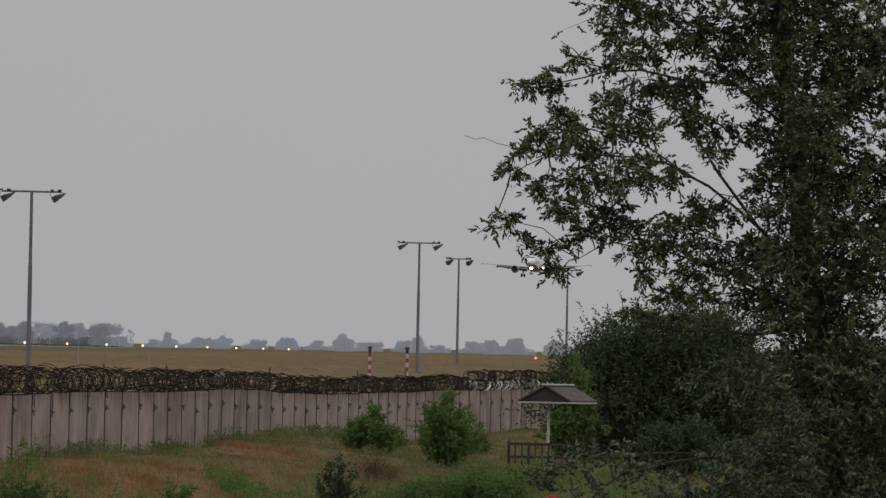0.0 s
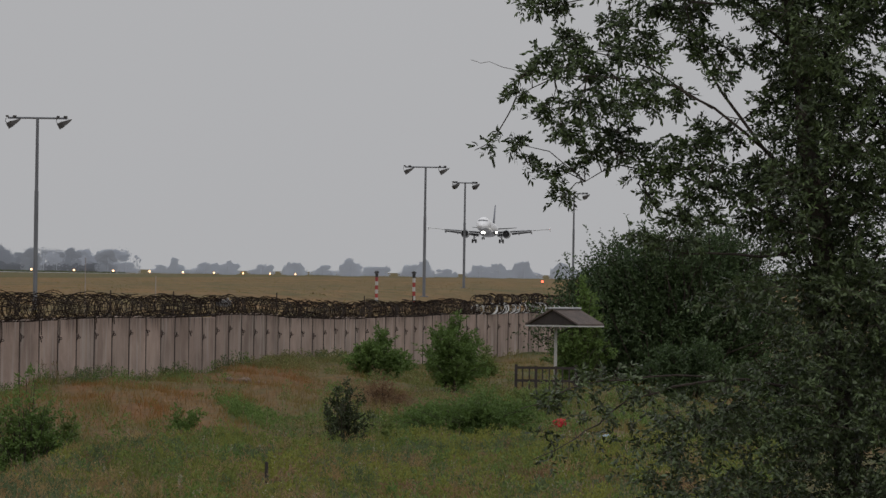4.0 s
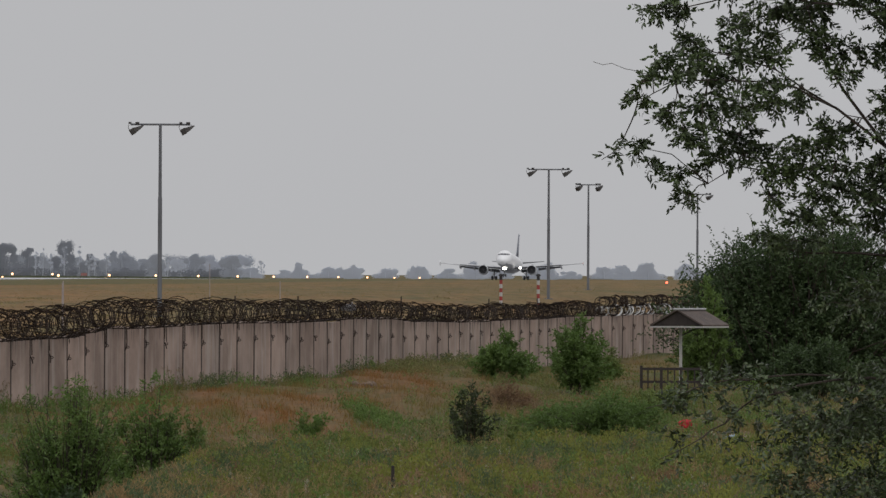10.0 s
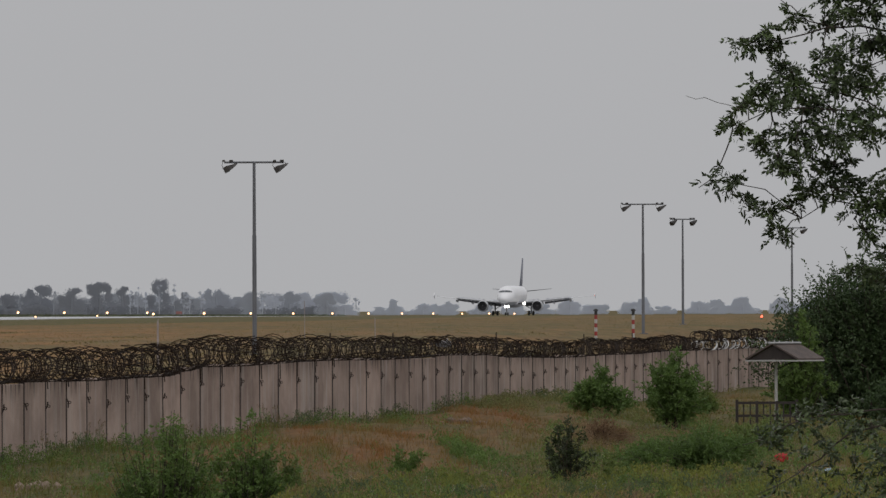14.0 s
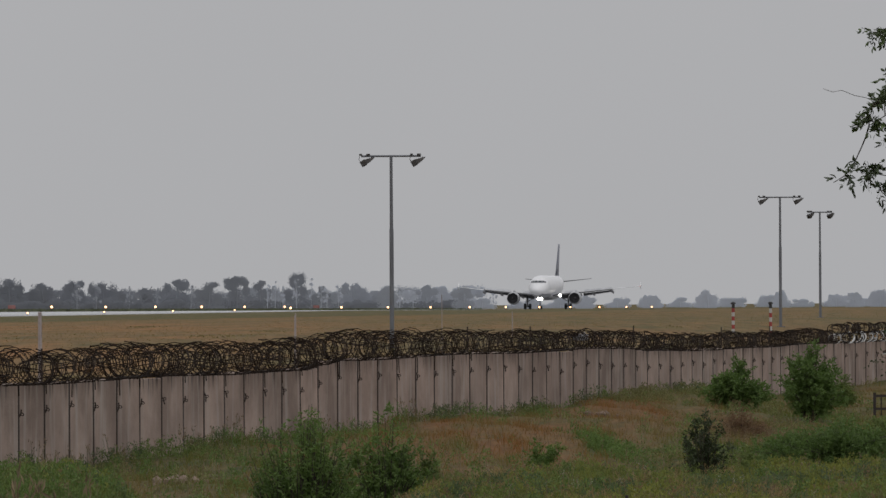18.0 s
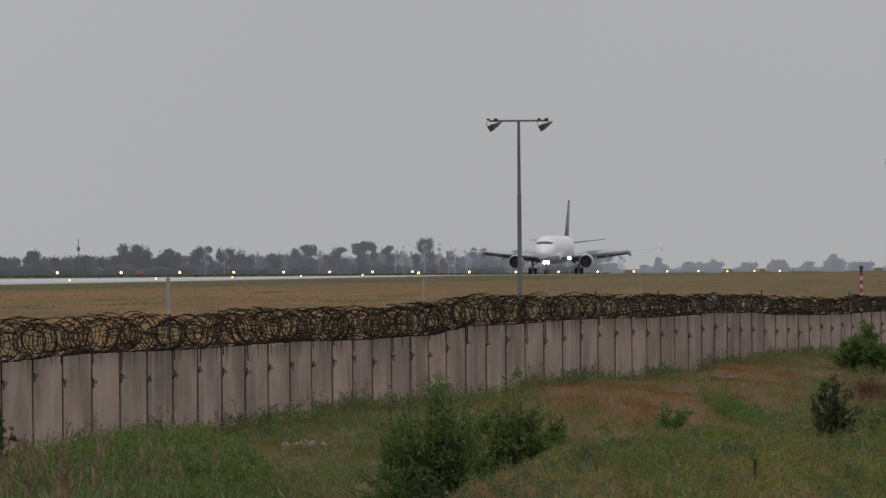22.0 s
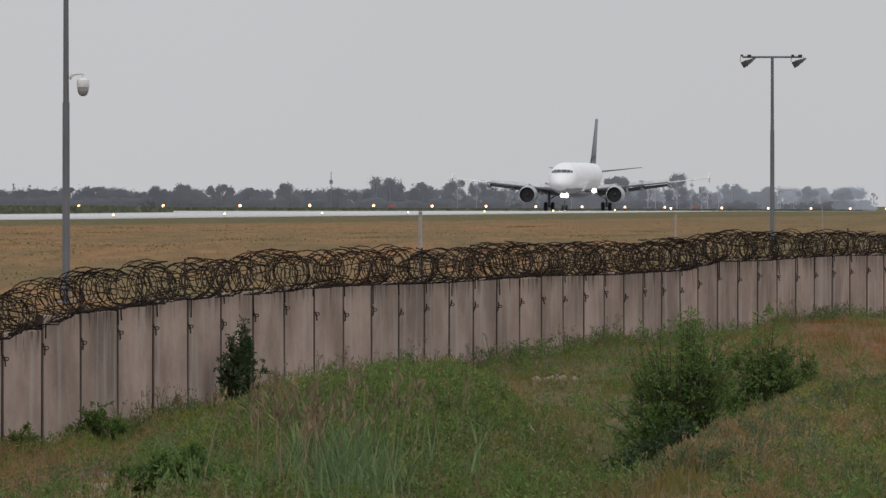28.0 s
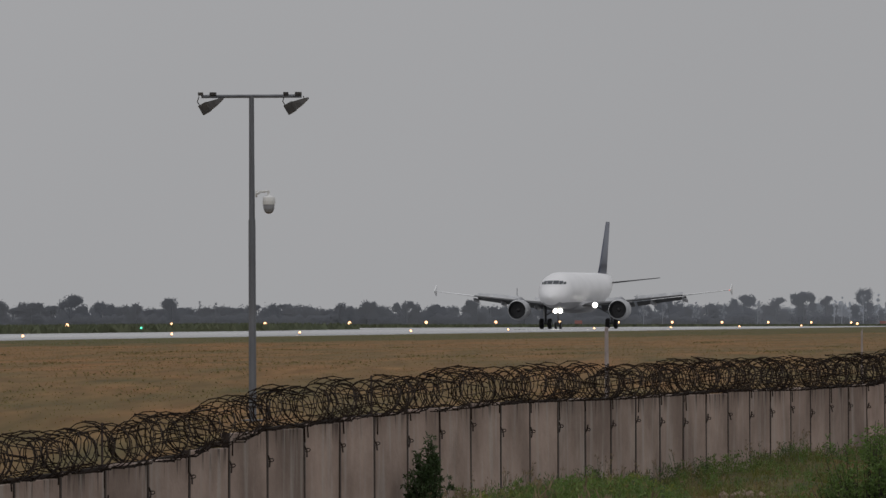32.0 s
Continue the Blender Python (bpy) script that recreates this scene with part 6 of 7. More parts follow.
build_bush("weedy_bush", 15.6, 296.0, 2.6, 1.0, "low grey-green weeds round the foot of the railing", M["bush_light"], 43, 60, leaders=8)


# ---- grasses: joined blades, thickest where the camera sees them ----
def verge_points(rng, n, zone, pick):
    """Scattered points on the viewer's side of the wall."""
    got, left = [], n
    while left > 0:
        y = zone[0] + (zone[1] - zone[0]) * rng.uniform(0, 1, 20000) ** 1.1
        x = rng.uniform(-0.106, 0.078, 20000) * y
        ok = (x > wall_x(y) + 0.2) & (rng.uniform(size=20000) < pick(x, y))
        got.append(np.stack([x, y], 1)[ok])
        left -= len(got[-1])
    return np.concatenate(got)[:n]


def clumped(x, y, k=1.0):
    g = np.sin(x * 1.9 * k + 0.05 * y) * np.sin(0.11 * y - 0.9 * x * k) + 0.6 * np.sin(4.1 * x * k + 0.23 * y) * np.sin(0.19 * y + 1)
    return np.clip(0.5 + 0.6 * g, 0.08, 1)


def gathered(centres, per, spread=(0.42, 3.0)):
    """Plants standing together round chance centres, as herbs do."""
    def pick(rng, zone, where, n):
        c = verge_points(rng, centres, zone, where)
        p = np.repeat(c, per, 0)[:n]
        p = p + rng.normal(size=p.shape) * np.array(spread) * rng.uniform(0.5, 1.3, (len(p), 1))
        p[:, 0] = np.maximum(p[:, 0], wall_x(p[:, 1]) + 0.25)
        return p
    return pick


def herb_patches(name, mat, centres, per, seed, size, where, label, zone, leaf=(0.09, 0.03), leaves=22, spread=(0.42, 3.0)):
    grouped = gathered(centres, per, spread)
    return weeds(name, mat, centres * per, seed, size, lambda rng, n: grouped(rng, zone, where, n), label, None, leaf, leaves)


def blades(name, n, seed, hmin, hmax, wid, pick, label, zone=(138, 475), lean=0.25, mat="blades"):
    rng = np.random.default_rng(seed)
    p = verge_points(rng, n, zone, pick)
    z = land(p[:, 0], p[:, 1])
    h = rng.uniform(hmin, hmax, n) * (0.55 + 0.6 * clumped(p[:, 0], p[:, 1], 0.6))
    a = rng.uniform(0, math.pi, n)
    w = wid * rng.uniform(0.6, 1.4, n)
    base = np.stack([p[:, 0], p[:, 1], z - 0.03], 1)
    s = np.stack([np.cos(a), np.sin(a), np.zeros(n)], 1) * w[:, None] / 2
    b2 = rng.normal(size=(n, 2)) * (lean * h)[:, None]
    tip = base + np.concatenate([b2, h[:, None]], 1)
    mid = base + np.concatenate([b2 * 0.35, 0.55 * h[:, None]], 1)
    v = np.stack([base - s, base + s, mid + s * 0.8, tip, mid - s * 0.8], 1).reshape(-1, 3)
    k = 5 * np.arange(n)[:, None]
    f = np.concatenate([k + np.array([[0, 1, 2]]), k + np.array([[0, 2, 4]]), k + np.array([[4, 2, 3]])])
    ob = arrays(name, v, f, M[mat])
    grow_values(ob, v)
    return tagged(ob, label, "grass", kind="stuff")


def weeds(name, mat, n, seed, size, pick, label, zone=(138, 475), leaf=(0.10, 0.035), per=26):
    """Leafy herbs in knee-high clumps."""
    rng = np.random.default_rng(seed)
    c = verge_points(rng, n, zone, pick) if zone else pick(rng, n)
    z = land(c[:, 0], c[:, 1])
    hh = rng.uniform(0.3, 1.0, n) * size
    u = rng.normal(size=(n, per, 3)) * np.array([0.22, 0.22, 0.0]) * size
    q = rng.uniform(0, 1, (n, per))
    u *= (1.1 - 0.7 * q)[..., None]
    u[..., 2] = q * hh[:, None]
    st = np.stack([c[:, 0], c[:, 1], z], 1)[:, None, :] + u
    d = rng.normal(size=(n * per, 3)) * 0.7 + np.array([0, 0, 0.9])
    v, f = leaf_arrays(st.reshape(-1, 3), d, leaf[0], leaf[1], rng)
    return tagged(arrays(name, v, f, mat), label, "weeds", kind="stuff")


def stalks(name, n, seed, hmin, hmax, pick, label, zone, stem_mat, head_mat, head=(0.16, 0.03), lean=0.12):
    """Thin stalks, each with a seed head or plume of a few slanting wisps."""
    rng = np.random.default_rng(seed)
    p = verge_points(rng, n, zone, pick)
    z = land(p[:, 0], p[:, 1])
    h = rng.uniform(hmin, hmax, n)
    base = np.stack([p[:, 0], p[:, 1], z], 1)
    tip = base + np.concatenate([rng.normal(size=(n, 2)) * (lean * h)[:, None], h[:, None]], 1)
    s = np.array([[0.006, 0.0, 0.0]])
    v = np.stack([base - s, base + s, tip + s * 0.6, tip - s * 0.6], 1).reshape(-1, 3)
    stem = arrays(name, v, np.arange(4 * n).reshape(-1, 4), stem_mat)
    tagged(stem, label, "grass", kind="stuff")
    per = 7
    c = np.repeat(tip, per, 0) + rng.normal(size=(n * per, 3)) * head[1] * np.array([1, 1, 2.0])
    d = np.repeat(tip - base, per, 0) / np.repeat(h, per)[:, None] + rng.normal(size=(n * per, 3)) * 0.35
    hv, hf = leaf_arrays(c, d, head[0], head[1], rng)
    ob = arrays(name + "_heads", hv, hf, head_mat)
    return tagged(ob, label + ", seed heads", "grass", kind="stuff")


def airfield_points(rng, n, y0, y1, pick):
    got, left = [], n
    while left > 0:
        y = y0 * (y1 / y0) ** rng.uniform(0, 1, 20000)
        x = rng.uniform(-0.115, 0.062, 20000) * y
        ok = (x < wall_x(y) - 0.6) & (x > run_x(y, 24.0)) & (rng.uniform(size=20000) < pick(x, y))
        got.append(np.stack([x, y], 1)[ok])
        left -= len(got[-1])
    return np.concatenate(got)[:n]


def airfield_grass(name, n, seed, hmin, hmax, wid, y0, y1, pick, mat, label, points=airfield_points):
    """Short mown grass and taller tufts behind the wall."""
    rng = np.random.default_rng(seed)
    p = points(rng, n, y0, y1, pick)
    z = land(p[:, 0], p[:, 1])
    h = rng.uniform(hmin, hmax, n)
    w = wid * rng.uniform(0.6, 1.4, n) * (p[:, 1] / 300.0) ** 0.5
    base = np.stack([p[:, 0], p[:, 1], z - 0.02], 1)
    s = np.stack([np.ones(n), np.zeros(n), np.zeros(n)], 1) * w[:, None] / 2
    tip = base + np.concatenate([rng.normal(size=(n, 2)) * 0.4 * h[:, None], h[:, None]], 1)
    v = np.stack([base - s, base + s, tip], 1).reshape(-1, 3)
    ob = arrays(name, v, np.arange(3 * n).reshape(-1, 3), M[mat])
    grow_values(ob, v)
    return tagged(ob, label, "grass", kind="stuff")


def scattered(rng, n, y0, y1, pick):
    """A few blades round each of many chance centres."""
    c = airfield_points(rng, n // 64 + 1, y0, y1, lambda x, y: np.ones_like(x) * 0.5)
    p = np.repeat(c, 64, 0)[:n]
    return p + rng.normal(size=p.shape) * np.array([0.55, 7.0]) * rng.uniform(0.4, 1.4, (len(p), 1))


def far_side(rng, n, y0, y1, pick):
    y = rng.uniform(y0, y1, n)
    return np.stack([run_x(y, 0.0) - rng.uniform(27, 46, n), y], 1)


blades("verge_grass", 145000, 1, 0.10, 0.34, 0.022, lambda x, y: clumped(x, y), "mixed dry and green grass on the verge", (118, 475), 0.4)
weeds("meadow_weeds", M["weed"], 2600, 3, 0.40, lambda x, y: np.clip(growth(x, y)[1] - 0.15, 0.004, 1) ** 2 * clumped(x, y, 0.7) ** 2, "grey-green leafy weeds on the verge", (118, 475))
weeds("herb_clumps", M["bush_light"], 700, 14, 0.6, lambda x, y: np.clip(growth(x, y)[1], 0.01, 1) * clumped(x, y, 0.45) ** 3, "taller yellow-green herbs on the verge", (118, 330), per=40)
weeds("dark_herbs", M["bush"], 600, 15, 0.6, lambda x, y: np.clip(growth(x, y)[1], 0.01, 1) * clumped(x + 7, y + 40, 0.45) ** 3, "darker green herbs on the verge", (118, 400), per=40)
weeds("mound_weeds", M["bush_light"], 4200, 4, 0.34, lambda x, y: hill(x, y, -6.2, 170, 2.8, 17, 1.0), "bright green weeds on the mound", (140, 215))
herb_patches("yellow_herbs", M["herb_yellow"], 110, 18, 31, 0.42, lambda x, y: smooth01(-0.5, 0.8, x) * smooth01(180, 206, y), "yellow-green herbs on the crest of the bank", (176, 217), spread=(0.36, 1.0))
herb_patches("sage_weeds", M["herb_sage"], 85, 18, 32, 0.42, lambda x, y: smooth01(-1.0, 1.0, x), "grey-green weeds on the bank", (122, 236), spread=(0.34, 0.9))
herb_patches("dry_herbs", M["herb_dry"], 60, 16, 33, 0.34, lambda x, y: smooth01(-1.0, 1.0, x), "dry brown herbs with seed heads on the bank", (120, 236), spread=(0.34, 0.9))
herb_patches("bank_herbs", M["bush"], 46, 16, 34, 0.5, lambda x, y: 0.3 + 0 * x, "green herbs in streaks on the dry bank", (255, 400), spread=(0.6, 5.0))
herb_patches("wall_foot_herbs", M["herb_sage"], 36, 12, 35, 0.52, lambda x, y: smooth01(1.6, 0.4, x - wall_x(y)), "ragged grey-green weeds along the foot of the wall", (190, 440), spread=(0.25, 1.5))
blades("flank_grass", 9000, 44, 0.10, 0.26, 0.02, lambda x, y: hill(x, y, -5.0, 170, 1.0, 13, 1.0), "fresh green grass on the flank of the mound", (145, 196), 0.35, "fresh_grass")
blades("straw_grass", 9000, 45, 0.12, 0.38, 0.02, lambda x, y: hill(x, y, -12.2, 176, 2.2, 26, 1.0) * clumped(x, y, 1.4), "dry straw-coloured grass below the wall", (140, 215), 0.3, "straw")
herb_patches("mound_herbs", M["herb_yellow"], 60, 14, 36, 0.45, lambda x, y: hill(x, y, -7.0, 172, 3.2, 20, 1.0), "yellow-green herbs on the mound", (140, 225))
herb_patches("mound_dry_herbs", M["herb_dry"], 60, 14, 51, 0.36, lambda x, y: hill(x, y, -9.0, 178, 4.2, 26, 1.0), "dry brown herbs between the green ones on the mound", (142, 232), spread=(0.26, 1.3))
herb_patches("mound_sage", M["herb_sage"], 70, 14, 52, 0.42, lambda x, y: hill(x, y, -9.0, 178, 4.2, 26, 1.0), "grey-green herbs on the mound", (142, 232), spread=(0.26, 1.3))
herb_patches("mound_dark_herbs", M["bush"], 60, 18, 53, 0.5, lambda x, y: hill(x, y, -7.0, 160, 2.8, 13, 1.0), "lush dark green herbs on the near side of the mound", (140, 190), spread=(0.3, 1.2))
herb_patches("slope_yellow_herbs", M["herb_yellow"], 150, 14, 54, 0.42, lambda x, y: hill(x, y, -13.6, 204, 2.6, 20, 1.0), "yellow-green herbs on the slope below the wall", (170, 235), spread=(0.3, 1.6))
herb_patches("slope_dry_herbs", M["straw"], 130, 14, 55, 0.45, lambda x, y: hill(x, y, -13.4, 192, 2.4, 22, 1.0), "tall bleached grass tufts on the slope below the wall", (150, 235), leaf=(0.16, 0.014), spread=(0.3, 1.4))
herb_patches("shelf_light_herbs", M["herb_yellow"], 200, 18, 56, 0.52, lambda x, y: smooth01(-1.0, 1.0, x), "yellow-green herb clumps on the near bank", (124, 218), leaf=(0.08, 0.034), spread=(0.22, 0.7))
herb_patches("shelf_dark_herbs", M["bush"], 36, 18, 57, 0.46, lambda x, y: smooth01(-1.0, 1.0, x), "dark green herb clumps on the near bank", (124, 218), leaf=(0.08, 0.034), spread=(0.24, 0.7))
herb_patches("shelf_straw", M["straw"], 150, 16, 59, 0.4, lambda x, y: smooth01(-1.5, 0.5, x), "bleached dry grass tufts on the near bank", (124, 214), leaf=(0.13, 0.013), spread=(0.26, 0.8))
herb_patches("shelf_sage", M["herb_sage"], 60, 18, 58, 0.5, lambda x, y: smooth01(-1.5, 0.5, x), "silvery grey-green weeds on the near bank", (124, 210), spread=(0.26, 0.7))
herb_patches("edge_straw", M["straw"], 60, 14, 60, 0.42, lambda x, y: smooth01(1.0, 0.2, np.abs(x - shelf_edge(y) - 0.5)), "bleached grass along the edge of the near bank", (138, 212), leaf=(0.14, 0.014), spread=(0.2, 0.6))
herb_patches("edge_sage", M["herb_sage"], 110, 14, 61, 0.4, lambda x, y: smooth01(1.0, 0.2, np.abs(x - shelf_edge(y) - 0.5)), "silvery weeds along the edge of the near bank", (138, 212), spread=(0.2, 0.6))
stalks("pale_flower_stalks", 70, 41, 0.3, 0.55, lambda x, y: smooth01(-1.5, 0.5, x) * clumped(x, y, 1.3) ** 2, "thin stalks with small whitish flower heads on the bank", (140, 222), M["plume"], M["flower"], (0.04, 0.022))
stalks("wall_foot_stalks", 170, 42, 0.3, 0.75, lambda x, y: smooth01(1.8, 0.3, x - wall_x(y)) * clumped(x, y, 0.9) ** 2, "tall dry stalks along the foot of the wall", (212, 330), M["herb_sage"], M["plume"], (0.08, 0.022), 0.2)
stalks("seed_stalks", 3600, 5, 0.2, 0.5, lambda x, y: clumped(x, y, 0.8), "thin dry grass stalks on the verge", (120, 330), M["plume"], M["plume"], (0.05, 0.02))
blades("reed_bed", 1400, 7, 0.5, 1.2, 0.034, lambda x, y: hill(x, y, -7.1, 149, 1.3, 5, 1.0) * clumped(x, y, 2.2) ** 2, "tall green reeds in the hollow", (138, 165), 0.3, "reed")
stalks("reed_plumes", 62, 8, 0.9, 1.5, lambda x, y: hill(x, y, -7.0, 151, 1.5, 5, 1.0), "reed stems with brown plumes", (140, 170), M["plume"], M["plume"], (0.23, 0.045), 0.16)
weeds("streak_herbs", M["bush"], 120, 46, 0.5, lambda x, y: hill(x, y, 6.35 - (y - 283) * 0.034, 283, 0.32, 11, 1.0), "a thin drift of green herbs down the rusty bank", (262, 304), per=30)
weeds("crest_herbs", M["weed"], 300, 47, 0.5, lambda x, y: hill(x, y, 10.6, 392, 3.2, 22, 1.0) * clumped(x, y, 0.6), "grey-green herbs on the crest below the wall", (350, 425), per=30)
weeds("veil_stalks", M["herb_dry"], 420, 48, 0.55, lambda x, y: hill(x, y, 11.6, 318, 1.7, 24, 1.0) * clumped(x, y, 0.8), "tall dry brown weeds between the bushes", (285, 360), leaf=(0.07, 0.02), per=22)
airfield_grass("mown_grass", 40000, 21, 0.02, 0.06, 0.05, 215, 900, lambda x, y: np.ones_like(x) * 0.5, "blades", "short dry mown grass on the airfield")
airfield_grass("green_tufts", 3200, 22, 0.03, 0.08, 0.10, 225, 560, None, "tuft", "dark green tufts in the mown grass", scattered)
airfield_grass("far_grass_strip", 9000, 24, 0.35, 0.75, 0.5, 1110, 2300, None, "strip_grass", "dark green grass beyond the paved pad", lambda rng, n, y0, y1, pick: far_side(rng, n, y0, y1, pick) - np.array([38.0, 0.0]))
airfield_grass("tall_grass_strip", 16000, 23, 0.45, 0.95, 0.5, 520, 1092, None, "strip_grass", "tall green grass beyond the runway", far_side)


# ---- small things ----
def build_marker(x, y, top, first_red):
    z = float(land(x, y))
    t = thing("marker_post", pose(x, y, z), "red and white striped marker post with a black cap", "marker post", "striped marker posts")
    h = top - z
    n = 7
    for k in range(n):
        b = bmesh.new()
        tube(b, [(0, 0, h * k / n), (0, 0, h * (k + 1) / n - 0.003)], 0.085, 10)
        red = (k + first_red) % 2 == 0
        part("stripe", b, M["black"] if k == n - 1 else M["red"] if red else M["post_white"], t, "black cap" if k == n - 1 else "red band" if red else "white band")
    b = bmesh.new()
    tube(b, [(0, 0, h), (0, 0, h + 0.06), (0, 0, h + 0.12)], [0.13, 0.14, 0.05], 10)
    part("cap", b, M["black"], t)
    return t


build_marker(18.54, 520.0, 1.15, 1)
build_marker(20.57, 520.0, 1.15, 0)


def build_stake(name, x, y, top, r, mat, label):
    z = float(land(x, y))
    t = thing(name, pose(x, y, z), label, "post")
    b = bmesh.new()
    tube(b, [(0, 0, -0.2), (0, 0, (top - z) * 0.6), (0, 0, top - z)], [r, r, r * 0.92], 8)
    part("shaft", b, mat, t)
    b = bmesh.new()
    tube(b, [(0, 0, top - z), (0, 0, top - z + r * 0.5)], [r * 1.2, r * 0.7], 8)
    part("cap", b, mat, t)
    return t


build_stake("marker_pole", -10.11, 275.0, 1.22, 0.058, M["pole_paint"], "plain white painted pole in the airfield grass")
for px_, py_, pt_, pr_ in ((-3.24, 322.0, 1.08, 0.02), (1.93, 370.0, 1.7, 0.014), (5.28, 420.0, 0.95, 0.02), (-3.35, 330.0, 1.0, 0.02)):
    build_stake("thin_stake", px_, py_, pt_, pr_, M["pole_paint"], "thin faded pinkish stake behind the wall")


def build_shelter(x, y):
    z = float(land(x, y))
    t = thing("picnic_canopy", pose(x, y, z), "small gabled brown canopy on a single white post", "shelter")
    hz = -0.52 - z
    b = bmesh.new()
    tube(b, [(0, 0, -0.2), (0, 0, hz + 0.15)], 0.055, 8)
    part("post", b, M["post_white"], t, "white painted post")
    turn = Matrix.Translation((0.32, 0, 0)) @ Matrix.Rotation(radians(-33), 4, "Z")

    def roof_part(name, bm, mat, label=""):
        bmesh.ops.transform(bm, matrix=turn, verts=bm.verts)
        return part(name, bm, mat, t, label)

    for s in (-1, 1):
        b = bmesh.new()
        ex, rx = s * 1.12, s * 0.02
        loft(b, [[(ex, y, hz), (rx, y, hz + 0.56), (rx, y, hz + 0.62), (ex, y, hz + 0.06)] for y in (-0.95, 0.95)])
        roof_part("roof_slope", b, M["roof"], "brown felted roof slope")
    # dark sheet across the gable stands for the shaded inside of the roof
    b = bmesh.new()
    loft(b, [[(-1.02, y, hz + 0.02), (1.02, y, hz + 0.02), (0.0, y, hz + 0.53)] for y in (-0.86, -0.83)])
    roof_part("gable_fill", b, M["wood"], "dark fill of the gable")
    roof_part("ridge_cap", new_box(-0.16, -0.97, hz + 0.585, 0.16, 0.97, hz + 0.66, bevel=0.02), M["roof_cap"], "pale ridge cap")
    for s in (-1, 1):
        roof_part("eaves_board", new_box(min(s * 1.06, s * 1.12), -0.95, hz - 0.05, max(s * 1.06, s * 1.12), 0.95, hz + 0.0), M["post_white"], "pale eaves board")
    roof_part("tie_beam", new_box(-1.06, -0.95, hz - 0.05, 1.06, -0.89, hz + 0.0), M["post_white"], "pale eaves board")
    for s in (-1, 1):
        b = bmesh.new()
        tube(b, [(0, 0, hz - 0.35), (s * 0.55 + 0.2, 0, hz)], 0.025, 5)
        part("brace", b, M["wood"], t)
    return t


build_shelter(19.07, 350.0)


def build_railing(x, y, n, step):
    z = float(land(x, y))
    t = thing("railing", pose(x, y, z), "dark weathered timber railing beside the canopy", "railing")
    top = -1.95 - z
    for k in range(n + 1):
        part("upright", new_box(k * step - 0.05, -0.05, -0.1, k * step + 0.05, 0.05, top + (0.03 if k in (0, n) else -0.02)), M["wood"], t)
    for k in range(n * 3):
        if k % 3:
            part("baluster", new_box(k * step / 3 - 0.024, -0.02, 0.1, k * step / 3 + 0.024, 0.02, top - 0.03), M["wood"], t)
    for q in (0.12, 0.55, 0.93):
        part("rail", new_box(-0.02, -0.025, top * q - 0.045, n * step + 0.02, 0.025, top * q + 0.045), M["wood"], t)
    return t


build_railing(17.38, 345.0, 3, 0.72)


def build_rag(name, x, y, size, mat, label, category, seed, z=None):
    rng = np.random.default_rng(seed)
    z = float(land(x, y)) + 0.12 if z is None else z
    b = bmesh.new()
    bmesh.ops.create_icosphere(b, subdivisions=3, radius=size)
    for v in b.verts:
        k = 0.65 + 0.6 * noise.noise(v.co * (2.2 / size) + Vector((seed, 0, 0)))
        v.co = Vector((v.co.x * k, v.co.y * k, max(v.co.z * k * 0.75, -size * 0.25)))
    t = thing(name, pose(x, y, z + size * 0.25), label, category)
    part("folds", b, mat, t, smooth=True)
    return t


build_rag("red_jacket", 14.84, 270.0, 0.3, M["cloth_red"], "crumpled red cloth lying in the weeds", "cloth", 3)
build_rag("plastic_sheet", 15.13, 252.0, 0.32, M["cloth_blue"], "crumpled pale blue plastic sheet lying in the weeds", "rubbish", 5)
build_rag("plastic_bag", 19.03, 256.0, 0.26, M["cloth_white"], "torn white plastic bag lying in the weeds", "rubbish", 7)
build_rag("grey_plastic_sheet", float(wall_x(373.0)), 373.0, 0.36, M["cloth_grey"], "torn grey plastic sheet caught in the razor wire", "rubbish", 11, wall_top(373.0) + 0.3)
build_rag("purple_cloth", 20.63, 270.0, 0.3, M["cloth_purple"], "crumpled purple cloth caught in the bushes", "cloth", 9)


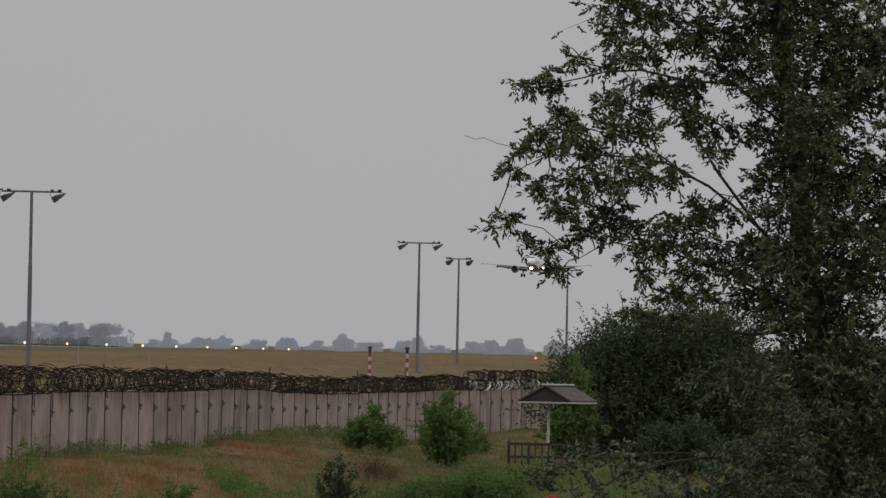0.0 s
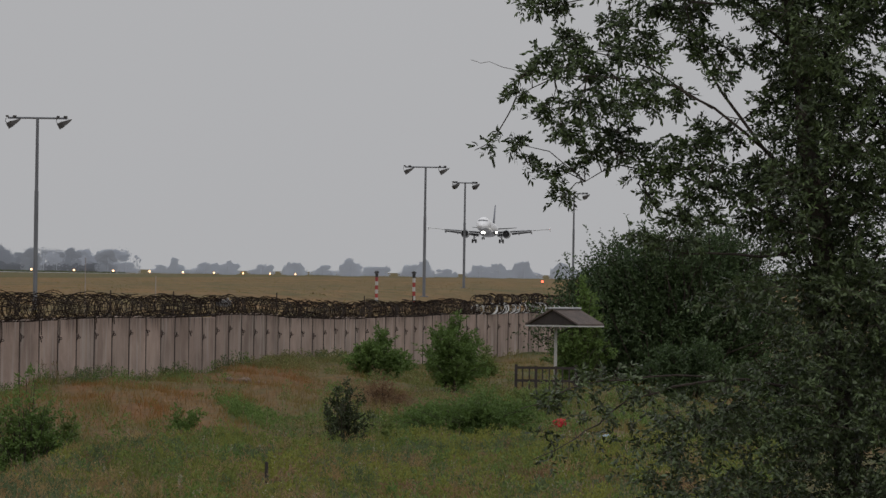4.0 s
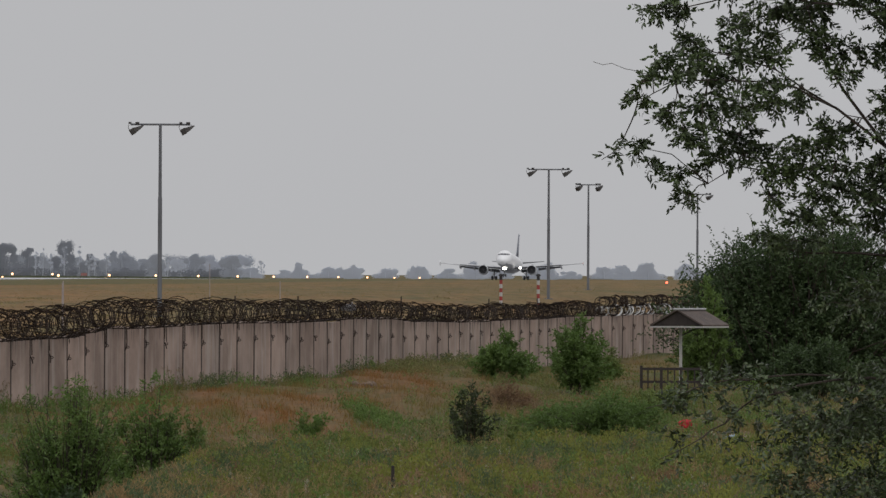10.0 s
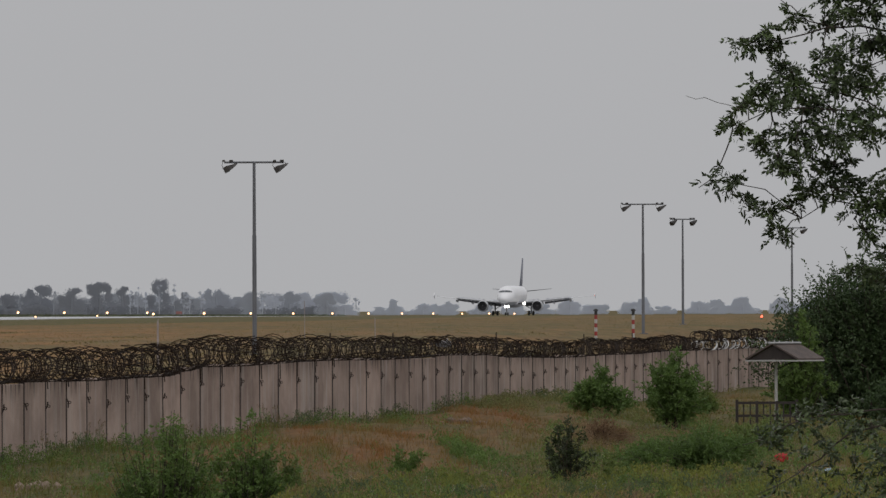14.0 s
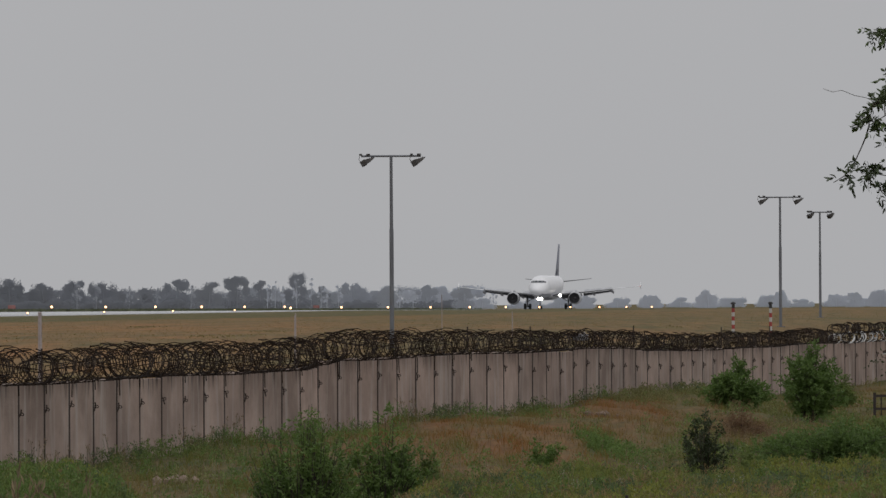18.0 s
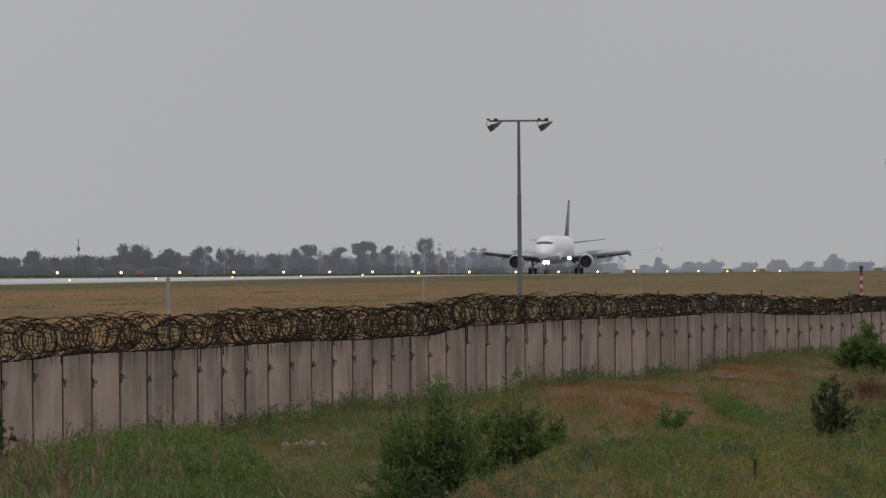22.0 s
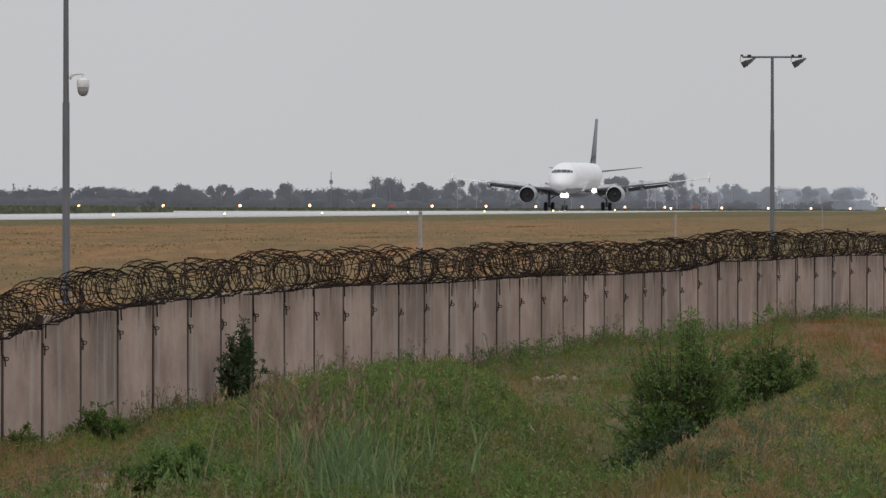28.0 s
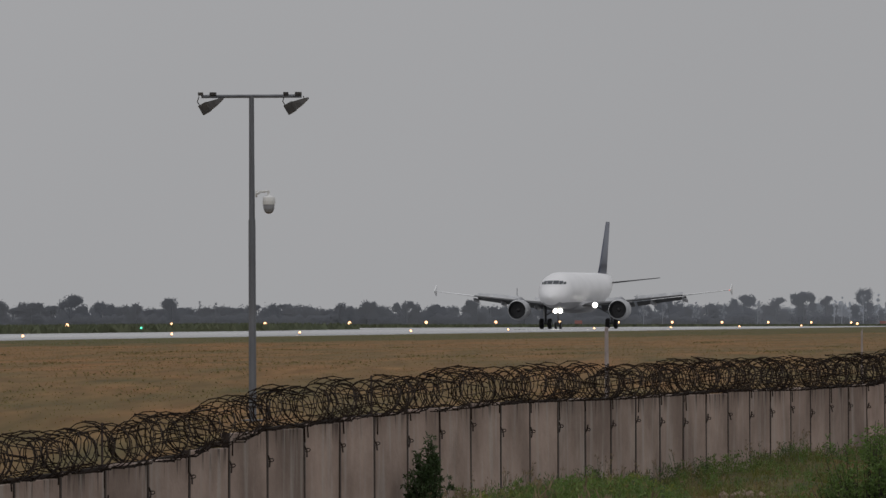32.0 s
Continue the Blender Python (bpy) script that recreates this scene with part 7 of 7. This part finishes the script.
def build_rubble(x, y, n, spread, seed, label):
    rng = random.Random(seed)
    t = thing("rubble_heap", pose(x, y, float(land(x, y))), label, "rubble")
    for k in range(n):
        s = rng.uniform(0.05, 0.17)
        b = bmesh.new()
        bmesh.ops.create_icosphere(b, subdivisions=1, radius=s)
        for v in b.verts:
            v.co *= rng.uniform(0.75, 1.25)
        dx, dy = rng.gauss(0, spread), rng.gauss(0, spread * 2)
        bmesh.ops.translate(b, vec=(dx, dy, float(land(x + dx, y + dy)) - t.location.z + s * 0.4), verts=b.verts)
        part("stone", b, M["sand"] if seed > 5 else M["rubble"], t)
    return t


def build_bare_patch(x, y, rx, ry, seed):
    """A worn, slightly raised patch of bare earth that follows the ground."""
    rng = np.random.default_rng(seed)
    n, rings = 22, 5
    edge = 1 + 0.3 * np.sin(np.arange(n) * 2 * math.pi / n * 3 + seed) * 0.6 + rng.uniform(-0.15, 0.15, n)
    b = bmesh.new()
    rows = []
    for k in range(rings + 1):
        q = k / rings
        row = []
        for i in range(n):
            a = 2 * math.pi * i / n
            px, py = x + rx * q * edge[i] * math.cos(a), y + ry * q * edge[i] * math.sin(a)
            row.append(b.verts.new((px - x, py - y, float(land(px, py)) - float(land(x, y)) + (0.07 * (1 - q ** 3) + rng.uniform(0, 0.02) if k < rings else -0.05))))
        rows.append(row)
    for r0, r1 in zip(rows, rows[1:]):
        for i in range(n):
            b.faces.new((r0[i], r0[(i + 1) % n], r1[(i + 1) % n], r1[i]))
    bmesh.ops.remove_doubles(b, verts=b.verts, dist=0.001)
    t = thing("bare_earth_patch", pose(x, y, float(land(x, y))), "patch of trodden pale bare earth in the weeds", "ground", "bare earth patches")
    part("crust", b, M["sand"], t, smooth=True)
    return t


build_bare_patch(9.85, 176.0, 0.32, 3.5, 1)
build_bare_patch(8.4, 182.0, 0.45, 3.0, 2)
build_bare_patch(-10.45, 147.5, 0.62, 3.2, 3)
build_rubble(-5.6, 242.0, 13, 0.3, 10, "small heap of broken pale rubble in the grass")
build_rubble(7.34, 330.0, 22, 0.45, 2, "low heap of bare brown earth and stones on the bank")
build_rubble(-10.65, 153.0, 34, 0.42, 4, "bare brown earth heap with stones in the weeds")
build_rubble(9.75, 173.0, 14, 0.2, 6, "patch of pale bare earth and stones beside the tree")
build_rubble(8.31, 182.0, 10, 0.25, 8, "patch of pale bare earth and stones beside the tree")
build_stake("stump", 4.25, 174.0, float(land(4.25, 174.0)) + 0.38, 0.032, M["wood"], "short weathered wooden stump in the weeds")


motions()
